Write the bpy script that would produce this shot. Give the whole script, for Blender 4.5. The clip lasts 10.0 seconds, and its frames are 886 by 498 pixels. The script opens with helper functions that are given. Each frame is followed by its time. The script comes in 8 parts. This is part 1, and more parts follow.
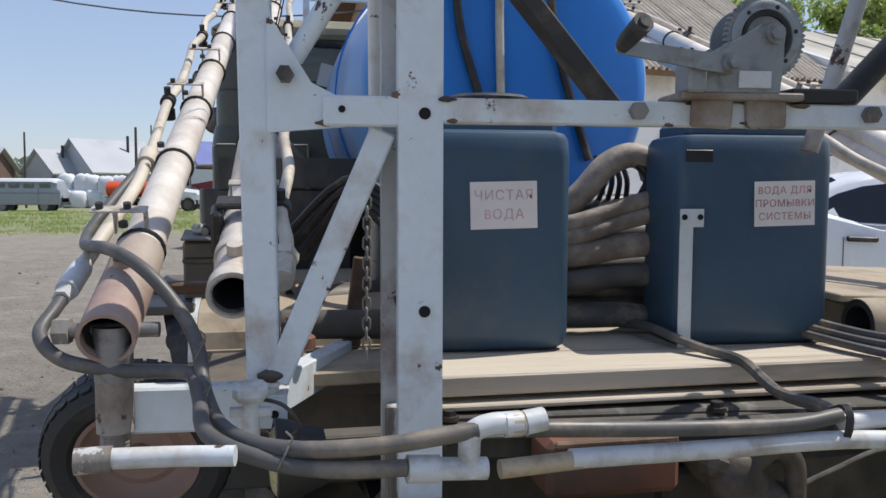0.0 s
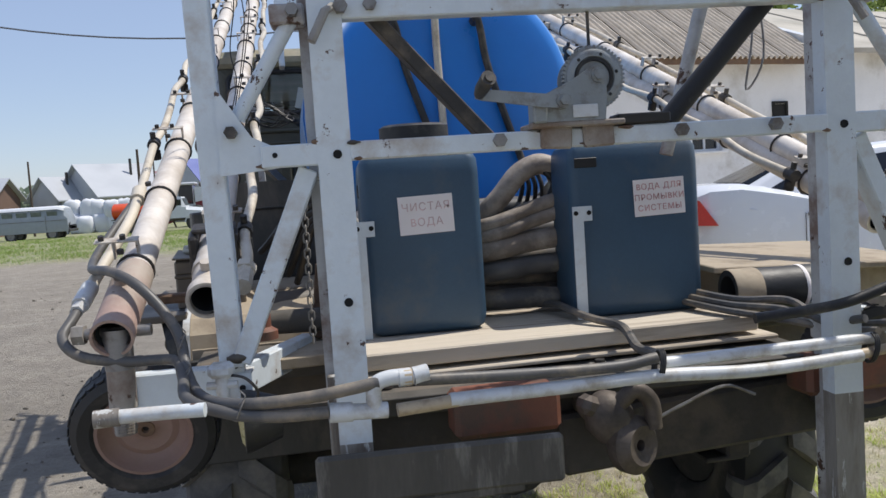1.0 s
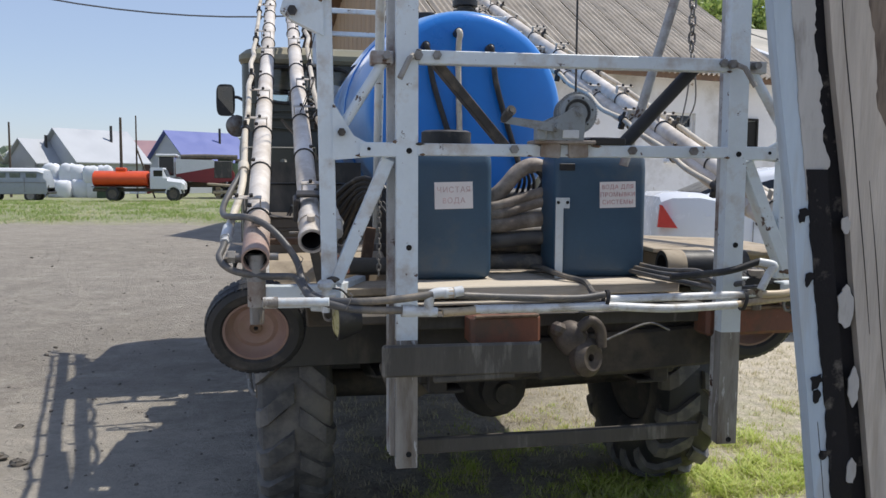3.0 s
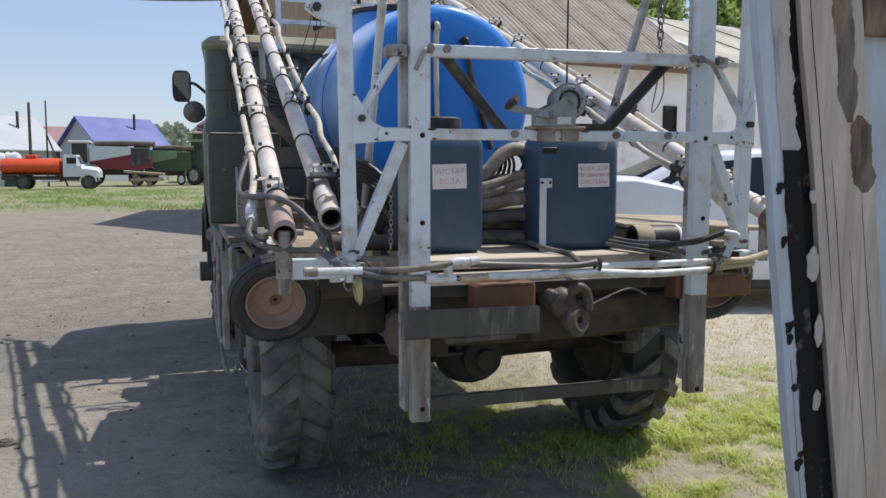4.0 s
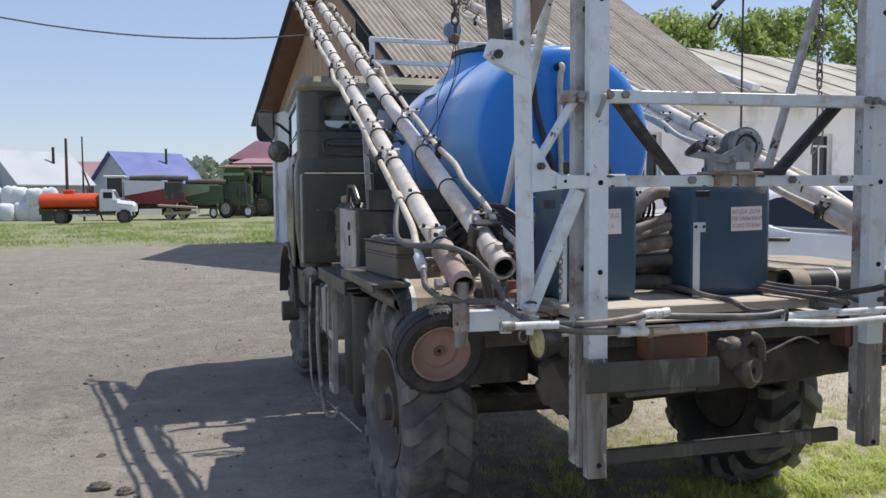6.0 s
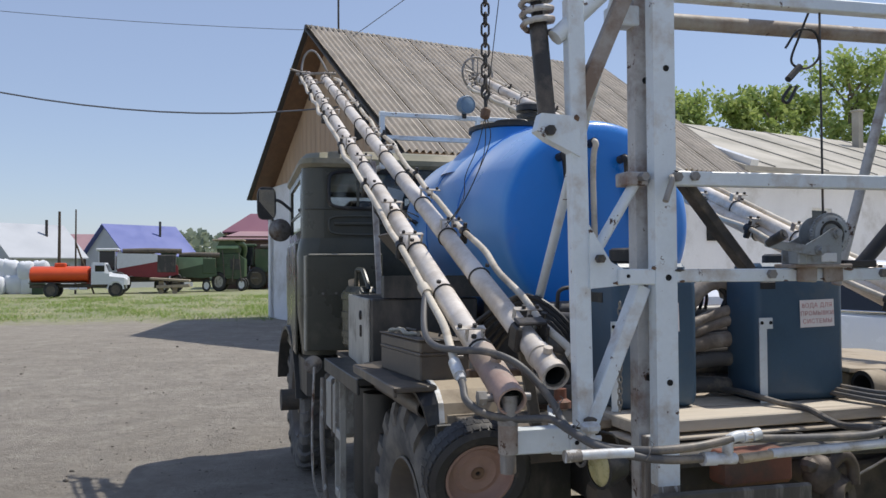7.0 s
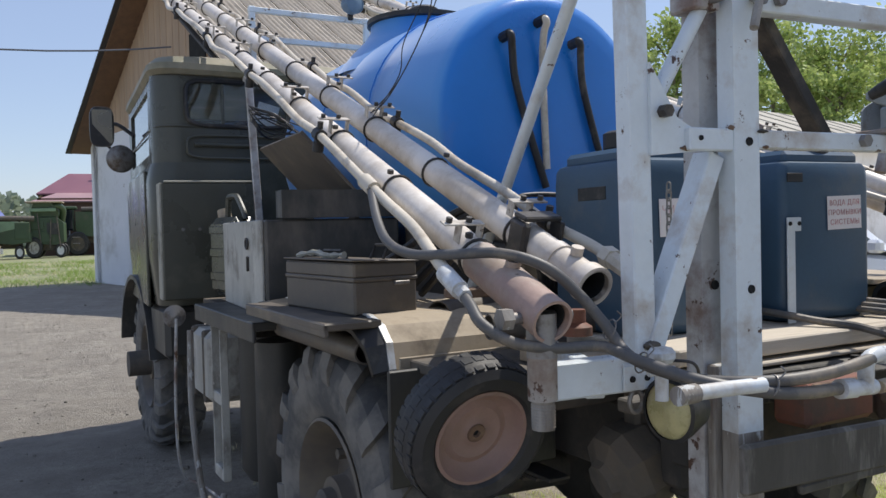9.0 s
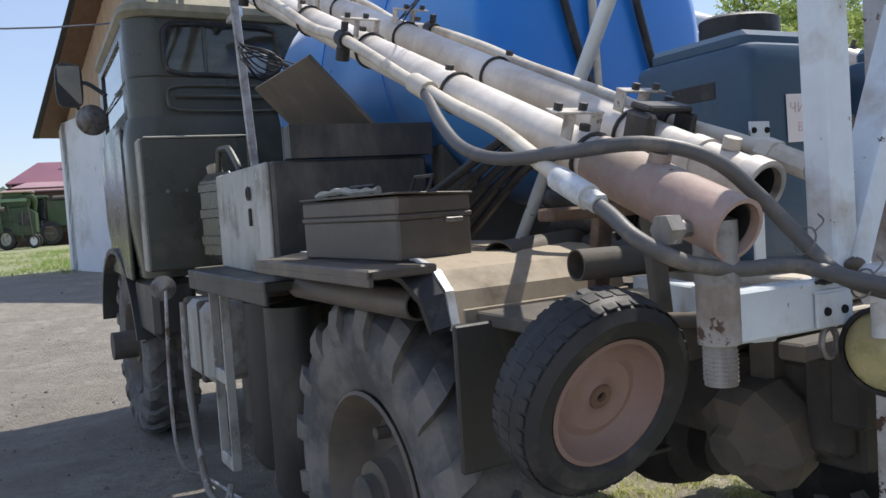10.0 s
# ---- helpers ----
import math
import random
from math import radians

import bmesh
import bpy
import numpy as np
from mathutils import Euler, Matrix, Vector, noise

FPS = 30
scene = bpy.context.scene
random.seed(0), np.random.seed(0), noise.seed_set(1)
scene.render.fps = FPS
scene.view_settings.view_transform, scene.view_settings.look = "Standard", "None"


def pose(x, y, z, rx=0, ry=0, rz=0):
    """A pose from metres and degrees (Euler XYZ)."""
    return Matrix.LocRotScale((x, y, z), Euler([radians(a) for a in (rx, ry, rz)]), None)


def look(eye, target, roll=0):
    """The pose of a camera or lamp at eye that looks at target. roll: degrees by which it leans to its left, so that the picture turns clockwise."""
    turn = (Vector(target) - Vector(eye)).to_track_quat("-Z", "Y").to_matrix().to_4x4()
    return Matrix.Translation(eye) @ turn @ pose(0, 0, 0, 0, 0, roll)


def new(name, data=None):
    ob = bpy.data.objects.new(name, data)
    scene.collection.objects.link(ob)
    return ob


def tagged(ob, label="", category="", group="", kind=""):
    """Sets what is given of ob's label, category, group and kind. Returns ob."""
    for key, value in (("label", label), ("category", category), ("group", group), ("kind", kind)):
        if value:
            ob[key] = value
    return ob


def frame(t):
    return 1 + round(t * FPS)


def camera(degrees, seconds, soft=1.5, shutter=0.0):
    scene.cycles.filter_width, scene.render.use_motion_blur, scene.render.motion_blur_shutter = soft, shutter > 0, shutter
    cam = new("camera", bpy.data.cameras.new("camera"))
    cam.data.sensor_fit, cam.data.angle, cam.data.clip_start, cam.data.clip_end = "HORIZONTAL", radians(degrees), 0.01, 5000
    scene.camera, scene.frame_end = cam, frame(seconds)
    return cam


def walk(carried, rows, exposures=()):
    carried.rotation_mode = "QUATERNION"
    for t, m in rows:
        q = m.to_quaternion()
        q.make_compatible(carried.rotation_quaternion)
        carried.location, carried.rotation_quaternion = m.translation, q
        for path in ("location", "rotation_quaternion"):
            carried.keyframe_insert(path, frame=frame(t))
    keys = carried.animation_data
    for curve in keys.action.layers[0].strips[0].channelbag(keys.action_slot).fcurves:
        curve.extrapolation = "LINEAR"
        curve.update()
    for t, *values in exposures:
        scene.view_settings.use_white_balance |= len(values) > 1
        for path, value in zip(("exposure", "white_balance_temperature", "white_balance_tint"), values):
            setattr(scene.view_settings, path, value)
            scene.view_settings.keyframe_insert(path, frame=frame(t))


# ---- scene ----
cam = camera(57.6, 10.0)
PATH = [
    (0, (-0.673, -1.218, 1.472), (-0.413, 0.759, 1.323), 0.2),
    (0.5, (-0.576, -1.434, 1.486), (-0.319, 0.545, 1.354), -2.5),
    (1, (-0.54, -1.642, 1.502), (-0.3, 0.337, 1.353), -3.8),
    (1.5, (-0.614, -1.93, 1.519), (-0.382, 0.056, 1.476), -3.6),
    (2, (-0.657, -2.133, 1.538), (-0.398, -0.151, 1.478), -2.6),
    (2.5, (-0.698, -2.346, 1.504), (-0.43, -0.369, 1.374), -1.0),
    (2.7, (-0.741, -2.407, 1.503), (-0.475, -0.431, 1.351), -0.2),
    (4, (-1.167, -2.718, 1.482), (-0.671, -0.791, 1.276), 0.1),
    (4.5, (-1.377, -2.731, 1.512), (-0.849, -0.812, 1.307), -0.6),
    (5, (-1.578, -2.797, 1.525), (-1.017, -0.888, 1.317), -1.8),
    (5.5, (-1.647, -2.683, 1.512), (-1.12, -0.765, 1.311), -1.9),
    (6, (-1.655, -2.518, 1.544), (-1.213, -0.572, 1.413), -0.4),
    (7.5, (-1.72, -1.901, 1.627), (-1.25, 0.041, 1.733), -0.3),
    (8, (-1.692, -1.709, 1.607), (-1.2, 0.225, 1.727), -0.6),
    (8.5, (-1.727, -1.465, 1.528), (-1.044, 0.414, 1.602), -1.1),
    (9, (-1.799, -1.231, 1.425), (-0.963, 0.585, 1.372), -1.4),
    (9.5, (-1.822, -0.965, 1.372), (-0.969, 0.843, 1.296), -2.6),
    (10, (-1.794, -0.736, 1.308), (-0.914, 1.056, 1.193), -3.7),
]
# the camera's own exposure drifts
STOPS = [(0, 0.27), (2.5, 0.29), (5.5, 0.34), (7.3, 0.18), (8.5, 0.22), (9.2, 0.4), (10, 0.56)]
walk(cam, [(t, look(eye, target, roll)) for t, eye, target, roll in PATH], STOPS)

# ---- light ----
SUN_TO = Vector((0.53, 0.13, 1.0)).normalized()
sun = new("sun", bpy.data.lights.new("sun", "SUN"))
sun.data.energy, sun.data.angle, sun.data.color = 3.5, radians(0.5), (1.0, 0.95, 0.87)
sun.matrix_basis = look((30, 7, 55), Vector((30, 7, 55)) - SUN_TO)
world = bpy.data.worlds.new("sky")
scene.world = world
world.use_nodes = True
wn = world.node_tree.nodes
sky = wn.new("ShaderNodeTexSky")
sky.sky_type, sky.sun_disc = "NISHITA", False
sky.sun_elevation, sky.sun_rotation = math.asin(SUN_TO.z), math.atan2(SUN_TO.x, SUN_TO.y)
sky.air_density, sky.dust_density, sky.ozone_density = 1.0, 0.5, 1.2
# summer haze evens the sky out
haze = wn.new("ShaderNodeMix")
haze.data_type = "RGBA"
haze.inputs[0].default_value = 0.55
haze.inputs[7].default_value = (2.2, 2.62, 3.95, 1)
world.node_tree.links.new(sky.outputs[0], haze.inputs[6])
world.node_tree.links.new(haze.outputs[2], wn["Background"].inputs[0])
wn["Background"].inputs[1].default_value = 0.137

# ---- materials ----
def mat(name, base, rough=0.6, metal=0.0, var=0.2, scale=6.0, dirt=None, dirt_amount=0.0, dirt_scale=2.5, chip=None,
        chip_amount=0.0, chip_scale=14.0, bump=0.15, bump_scale=80.0, spec=0.5, stretch=(1, 1, 1)):
    """A painted or raw surface: tone that drifts, dust or rust in patches, small chips, fine relief."""
    m = bpy.data.materials.new(name)
    m.use_nodes = True
    nt = m.node_tree
    n, l = nt.nodes, nt.links
    bsdf = n["Principled BSDF"]
    co = n.new("ShaderNodeTexCoord")
    mp = n.new("ShaderNodeMapping")
    mp.inputs["Scale"].default_value = stretch
    l.new(co.outputs["Object"], mp.inputs["Vector"])
    vec = mp.outputs[0]

    def noi(s, detail, rgh=0.6):
        t = n.new("ShaderNodeTexNoise")
        t.inputs["Scale"].default_value, t.inputs["Detail"].default_value, t.inputs["Roughness"].default_value = s, detail, rgh
        l.new(vec, t.inputs["Vector"])
        return t.outputs["Fac"]

    def remap(src, a, b, lo, hi):
        r = n.new("ShaderNodeMapRange")
        for i, v in zip((1, 2, 3, 4), (a, b, lo, hi)):
            r.inputs[i].default_value = v
        l.new(src, r.inputs[0])
        return r.outputs[0]

    def mixc(fac, a, b):
        x = n.new("ShaderNodeMix")
        x.data_type = "RGBA"
        l.new(fac, x.inputs[0])
        for sock, v in ((x.inputs[6], a), (x.inputs[7], b)):
            if isinstance(v, tuple):
                sock.default_value = (*v[:3], 1)
            else:
                l.new(v, sock)
        return x.outputs[2]

    lo = tuple(c * (1 - var) for c in base)
    hi = tuple(min(1, c * (1 + var)) for c in base)
    big = noi(scale, 6)
    col = mixc(remap(big, 0.3, 0.7, 0, 1), lo, hi)
    fine = noi(bump_scale, 4)
    col = mixc(remap(fine, 0.35, 0.75, 0, 0.35 * min(1, var * 3)), col, tuple(c * 0.55 for c in base))
    rsrc = remap(big, 0.3, 0.7, max(0.02, rough - 0.1), min(1, rough + 0.1))
    if dirt:
        d = remap(noi(dirt_scale, 8, 0.65), 0.62 - dirt_amount * 0.5, 0.78 - dirt_amount * 0.4, 0, 0.9)
        col = mixc(d, col, dirt)
    if chip:
        c = remap(noi(chip_scale, 6, 0.7), 0.71 - chip_amount * 0.3, 0.73 - chip_amount * 0.3, 0, 1)
        col = mixc(c, col, chip)
    l.new(col, bsdf.inputs["Base Color"])
    l.new(rsrc, bsdf.inputs["Roughness"])
    bsdf.inputs["Metallic"].default_value = metal
    bsdf.inputs["Specular IOR Level"].default_value = spec
    if bump:
        b = n.new("ShaderNodeBump")
        b.inputs["Strength"].default_value, b.inputs["Distance"].default_value = bump, 0.004
        l.new(fine, b.inputs["Height"])
        l.new(b.outputs[0], bsdf.inputs["Normal"])
    return m


def glass_mat(name, tint=(0.75, 0.8, 0.8), rough=0.03):
    m = bpy.data.materials.new(name)
    m.use_nodes = True
    b = m.node_tree.nodes["Principled BSDF"]
    b.inputs["Base Color"].default_value = (*tint, 1)
    b.inputs["Roughness"].default_value = rough
    b.inputs["Transmission Weight"].default_value = 1.0
    b.inputs["IOR"].default_value = 1.45
    return m


RUST = (0.085, 0.045, 0.028)
DUST = (0.27, 0.225, 0.17)
M = dict(
    white_paint=mat("chipped_white_paint", (0.68, 0.74, 0.775), 0.42, var=0.09, dirt=(0.42, 0.36, 0.3), dirt_amount=0.24, dirt_scale=6, chip=RUST, chip_amount=0.27, chip_scale=17),
    worn_paint=mat("worn_white_paint", (0.5, 0.5, 0.49), 0.6, var=0.15, dirt=(0.18, 0.11, 0.08), dirt_amount=0.3, dirt_scale=7, chip=RUST, chip_amount=0.3, chip_scale=12),
    grey_post=mat("weathered_grey_steel", (0.3, 0.28, 0.25), 0.7, var=0.25, dirt=(0.13, 0.1, 0.075), dirt_amount=0.3, dirt_scale=8, stretch=(2, 2, 0.35), chip=(0.5, 0.5, 0.48), chip_amount=0.4),
    boom=mat("silver_painted_pipe", (0.72, 0.665, 0.6), 0.46, metal=0.05, var=0.1, dirt=(0.47, 0.4, 0.32), dirt_amount=0.38, dirt_scale=5, chip=(0.2, 0.13, 0.09), chip_amount=0.1, bump=0.06),
    boom_brown=mat("rusty_brown_pipe", (0.34, 0.235, 0.195), 0.6, var=0.25, dirt=(0.4, 0.34, 0.28), dirt_amount=0.3, dirt_scale=7, chip=RUST, chip_amount=0.15),
    tube_cream=mat("cream_hose", (0.6, 0.54, 0.44), 0.45, var=0.12, dirt=(0.33, 0.26, 0.18), dirt_amount=0.25, dirt_scale=9, bump=0.05),
    hose_grey=mat("grey_rubber_hose", (0.1, 0.096, 0.092), 0.5, var=0.25, dirt=DUST, dirt_amount=0.2, dirt_scale=9, bump=0.1),
    hose_brown=mat("brown_suction_hose", (0.225, 0.185, 0.15), 0.6, var=0.3, scale=9, dirt=(0.42, 0.36, 0.3), dirt_amount=0.36, dirt_scale=11, bump=0.6, bump_scale=45),
    pvc=mat("white_plastic_pipe", (0.64, 0.66, 0.67), 0.4, var=0.08, dirt=(0.34, 0.3, 0.24), dirt_amount=0.3, dirt_scale=12, bump=0.03),
    pvc_beige=mat("beige_plastic_pipe", (0.5, 0.4, 0.27), 0.4, var=0.12, dirt=(0.2, 0.14, 0.09), dirt_amount=0.25, dirt_scale=12),
    tank=mat("blue_moulded_plastic", (0.012, 0.2, 0.65), 0.34, var=0.06, scale=1.5, dirt=(0.1, 0.2, 0.5), dirt_amount=0.1, dirt_scale=1.5, bump=0.12, bump_scale=25),
    can=mat("slate_blue_plastic", (0.044, 0.09, 0.145), 0.42, var=0.16, scale=3, dirt=(0.1, 0.12, 0.14), dirt_amount=0.14, dirt_scale=4, bump=0.1, bump_scale=120),
    black=mat("black_plastic", (0.02, 0.02, 0.021), 0.5, var=0.2, dirt=(0.12, 0.105, 0.085), dirt_amount=0.2, dirt_scale=8),
    black_steel=mat("greasy_black_steel", (0.045, 0.042, 0.04), 0.5, metal=0.3, var=0.25, dirt=(0.16, 0.13, 0.1), dirt_amount=0.25, dirt_scale=9),
    steel=mat("dull_grey_steel", (0.27, 0.26, 0.25), 0.5, metal=0.6, var=0.2, dirt=(0.12, 0.09, 0.065), dirt_amount=0.3, dirt_scale=20, bump_scale=150),
    winch_grey=mat("zinc_grey_winch_steel", (0.3, 0.325, 0.335), 0.5, metal=0.25, var=0.15, dirt=(0.16, 0.14, 0.12), dirt_amount=0.22, dirt_scale=25, bump_scale=150),
    rusty=mat("rusted_steel", (0.15, 0.092, 0.06), 0.75, metal=0.1, var=0.35, dirt=(0.26, 0.18, 0.12), dirt_amount=0.3, dirt_scale=12, bump=0.3),
    rust_red=mat("rust_red_paint", (0.2, 0.075, 0.045), 0.65, var=0.25, dirt=(0.1, 0.065, 0.045), dirt_amount=0.3, dirt_scale=9, chip=(0.3, 0.22, 0.17), chip_amount=0.1),
    olive=mat("dusty_olive_paint", (0.064, 0.065, 0.05), 0.29, var=0.2, scale=3, dirt=(0.14, 0.13, 0.1), dirt_amount=0.16, dirt_scale=2.2, chip=(0.22, 0.19, 0.15), chip_amount=0.02, bump=0.05),
    olive_roof=mat("sun_bleached_olive_roof", (0.21, 0.2, 0.135), 0.6, var=0.2, dirt=(0.36, 0.31, 0.23), dirt_amount=0.3),
    olive_box=mat("olive_brown_box_paint", (0.118, 0.1, 0.082), 0.55, var=0.2, dirt=(0.17, 0.14, 0.1), dirt_amount=0.3, dirt_scale=5, chip=(0.03, 0.025, 0.02), chip_amount=0.1),
    cabinet=mat("scuffed_dark_cabinet", (0.044, 0.044, 0.041), 0.5, var=0.25, dirt=(0.14, 0.12, 0.1), dirt_amount=0.18, dirt_scale=4, stretch=(1, 1, 0.4)),
    cabinet_grey=mat("scuffed_grey_panel", (0.44, 0.43, 0.385), 0.55, var=0.25, dirt=(0.1, 0.08, 0.06), dirt_amount=0.22, dirt_scale=7, stretch=(1, 1, 0.6), chip=(0.5, 0.47, 0.43), chip_amount=0.25),
    chassis=mat("muddy_chassis", (0.11, 0.099, 0.084), 0.8, var=0.3, dirt=(0.15, 0.12, 0.09), dirt_amount=0.35, dirt_scale=6, bump=0.4, bump_scale=50),
    under=mat("dark_greasy_frame", (0.055, 0.05, 0.044), 0.8, var=0.3, dirt=(0.11, 0.09, 0.07), dirt_amount=0.25, dirt_scale=7, bump=0.4, bump_scale=50),
    hook_steel=mat("worn_hook_steel", (0.13, 0.105, 0.085), 0.6, metal=0.3, var=0.3, dirt=(0.05, 0.04, 0.032), dirt_amount=0.35, dirt_scale=14, bump=0.3, bump_scale=60),
    clay=mat("dry_clay_bits", (0.17, 0.15, 0.125), 0.95, var=0.3),
    rusty_white=mat("rust_stained_paint", (0.4, 0.37, 0.33), 0.65, var=0.2, dirt=(0.17, 0.11, 0.075), dirt_amount=0.45, dirt_scale=6, chip=RUST, chip_amount=0.3),
    tan_sheet=mat("dusty_tan_sheet", (0.4, 0.33, 0.24), 0.75, var=0.15, dirt=(0.2, 0.16, 0.115), dirt_amount=0.25, dirt_scale=6),
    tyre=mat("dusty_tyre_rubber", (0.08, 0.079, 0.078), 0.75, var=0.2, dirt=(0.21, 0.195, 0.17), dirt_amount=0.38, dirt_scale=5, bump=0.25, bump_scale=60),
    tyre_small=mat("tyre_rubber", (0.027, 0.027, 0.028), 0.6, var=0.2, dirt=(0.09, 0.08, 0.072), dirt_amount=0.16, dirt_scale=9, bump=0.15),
    rim_red=mat("faded_red_rim", (0.3, 0.195, 0.165), 0.6, var=0.15, dirt=(0.25, 0.17, 0.13), dirt_amount=0.35, dirt_scale=8, chip=RUST, chip_amount=0.08),
    plank=mat("sun_bleached_plank", (0.6, 0.53, 0.43), 0.85, var=0.22, scale=4, stretch=(0.2, 3, 3), dirt=(0.24, 0.195, 0.15), dirt_amount=0.26, dirt_scale=4, bump=0.7, bump_scale=32),
    paper=mat("sun_faded_paper", (0.88, 0.83, 0.82), 0.8, var=0.05, scale=10, bump=0.02),
    ink_faint=mat("bleached_red_ink", (0.72, 0.54, 0.53), 0.8, var=0.3, scale=25, bump=0),
    headlining=mat("pale_headlining", (0.78, 0.78, 0.75), 0.9, var=0.1),
    ink=mat("faded_red_ink", (0.6, 0.31, 0.31), 0.8, var=0.35, scale=25, bump=0),
    plate=mat("weathered_dark_plate", (0.085, 0.078, 0.067), 0.75, var=0.3, dirt=(0.3, 0.28, 0.25), dirt_amount=0.12, dirt_scale=7, stretch=(2, 1, 0.35)),
    post_wood=mat("weathered_grey_wood", (0.47, 0.415, 0.36), 0.85, var=0.25, scale=5, stretch=(5, 5, 0.4), dirt=(0.3, 0.25, 0.2), dirt_amount=0.2, dirt_scale=3, bump=0.6, bump_scale=18),
    post_rot=mat("rotten_brown_wood", (0.2, 0.155, 0.12), 0.95, var=0.4, scale=9, stretch=(3, 3, 0.5), dirt=(0.07, 0.05, 0.04), dirt_amount=0.35, dirt_scale=10, bump=1.0, bump_scale=30),
    post_paint=mat("peeling_blue_white_paint", (0.42, 0.49, 0.56), 0.75, var=0.12, scale=4, stretch=(2.5, 2.5, 0.35), dirt=(0.36, 0.34, 0.31), dirt_amount=0.3, dirt_scale=3, chip=(0.2, 0.16, 0.12), chip_amount=0.08, bump=0.4, bump_scale=18),
    post_scab=mat("curling_old_paint", (0.42, 0.4, 0.38), 0.8, var=0.15, scale=5, stretch=(2, 2, 0.5), dirt=(0.2, 0.18, 0.16), dirt_amount=0.2, dirt_scale=9, bump=0.5, bump_scale=22),
    tar=mat("black_tar", (0.011, 0.01, 0.012), 0.75, var=0.3, spec=0.2, bump=0.5, bump_scale=35, dirt=(0.16, 0.14, 0.12), dirt_amount=0.08, dirt_scale=16),
    glass=glass_mat("window_glass"),
    mirror=mat("mirror", (0.12, 0.125, 0.13), 0.25, metal=1.0, var=0.02, bump=0),
    lens=mat("dirty_yellow_lens", (0.5, 0.45, 0.22), 0.3, var=0.3, scale=40, dirt=(0.25, 0.2, 0.12), dirt_amount=0.3, dirt_scale=20),
    car_white=mat("white_car_paint", (0.72, 0.74, 0.78), 0.22, var=0.02, bump=0),
    car_glass=mat("dark_car_glass", (0.012, 0.015, 0.022), 0.06, var=0.1, bump=0),
    car_glass_clear=mat("greenish_car_glass", (0.13, 0.155, 0.15), 0.06, var=0.25, scale=3, bump=0),
    tail_red=mat("red_tail_lamp", (0.5, 0.02, 0.02), 0.2, var=0.1, bump=0),
    chrome=mat("chrome", (0.6, 0.6, 0.6), 0.18, metal=1.0, var=0.1, bump=0),
    wall_white=mat("whitewashed_wall", (0.73, 0.74, 0.76), 0.9, var=0.08, scale=0.6, dirt=(0.45, 0.44, 0.42), dirt_amount=0.22, dirt_scale=0.7, chip=(0.36, 0.33, 0.3), chip_amount=0.1, chip_scale=1.6, bump=0.3, bump_scale=20),
    wall_block=mat("grey_block_wall", (0.34, 0.34, 0.34), 0.9, var=0.15, scale=1.5),
    roof_sheet=mat("weathered_fibre_cement_sheet", (0.56, 0.495, 0.41), 0.9, var=0.22, scale=0.7, dirt=(0.34, 0.295, 0.235), dirt_amount=0.3, dirt_scale=0.9, bump=0.3, bump_scale=15),
    roof_flat=mat("faded_felt_roof", (0.46, 0.43, 0.37), 0.9, var=0.2, scale=0.5, dirt=(0.3, 0.28, 0.23), dirt_amount=0.3, dirt_scale=0.6),
    gable=mat("brown_gable_boards", (0.16, 0.095, 0.055), 0.75, var=0.25, scale=1.5, stretch=(4, 4, 0.4)),
    gable_light=mat("pale_timber_boards", (0.42, 0.3, 0.2), 0.75, var=0.15, scale=1.2, stretch=(4, 4, 0.4)),
    fascia=mat("dark_fascia", (0.05, 0.045, 0.04), 0.6, var=0.2),
    roof_white=mat("pale_metal_roof", (0.4, 0.42, 0.45), 0.45, var=0.06, scale=0.5),
    roof_blue=mat("blue_metal_roof", (0.1, 0.13, 0.36), 0.4, var=0.08, scale=0.5),
    roof_pink=mat("plum_metal_roof", (0.21, 0.085, 0.115), 0.5, var=0.08, scale=0.5),
    roof_salmon=mat("salmon_metal_roof", (0.36, 0.22, 0.225), 0.5, var=0.08, scale=0.5),
    wall_far=mat("pale_house_wall", (0.5, 0.52, 0.55), 0.85, var=0.08, scale=0.5),
    wall_dark=mat("brown_house_wall", (0.16, 0.1, 0.075), 0.85, var=0.1, scale=0.5),
    orange=mat("orange_tank_paint", (0.62, 0.075, 0.015), 0.4, var=0.08, scale=1.5),
    white_far=mat("white_lorry_paint", (0.62, 0.64, 0.66), 0.35, var=0.05),
    van_grey=mat("grey_van_paint", (0.3, 0.33, 0.36), 0.35, var=0.05),
    green_far=mat("green_machine_paint", (0.05, 0.085, 0.04), 0.5, var=0.2, scale=0.6, dirt=(0.1, 0.1, 0.065), dirt_amount=0.12, dirt_scale=0.8),
    pale_green=mat("bleached_green_paint", (0.2, 0.3, 0.18), 0.5, var=0.15, scale=1.2),
    red_far=mat("dark_red_machine_paint", (0.2, 0.02, 0.025), 0.4, var=0.1),
    bag=mat("white_bulk_bag", (0.66, 0.68, 0.71), 0.8, var=0.06, scale=2),
    pole=mat("dark_timber_pole", (0.1, 0.075, 0.055), 0.85, var=0.2),
    wire=mat("grey_cable", (0.1, 0.11, 0.13), 0.6, var=0.1, bump=0),
    bark=mat("grey_bark", (0.2, 0.17, 0.13), 0.9, var=0.25, scale=4, bump=0.5, bump_scale=20),
    # near-black that paints the darkness inside holes, bores and splits
    void=mat("dark_interior", (0.012, 0.012, 0.012), 0.9, var=0.2, bump=0),
    clip_paint=mat("cream_painted_clip", (0.5, 0.46, 0.4), 0.5, var=0.15, dirt=(0.2, 0.14, 0.1), dirt_amount=0.3, dirt_scale=25, chip=RUST, chip_amount=0.25, chip_scale=40),
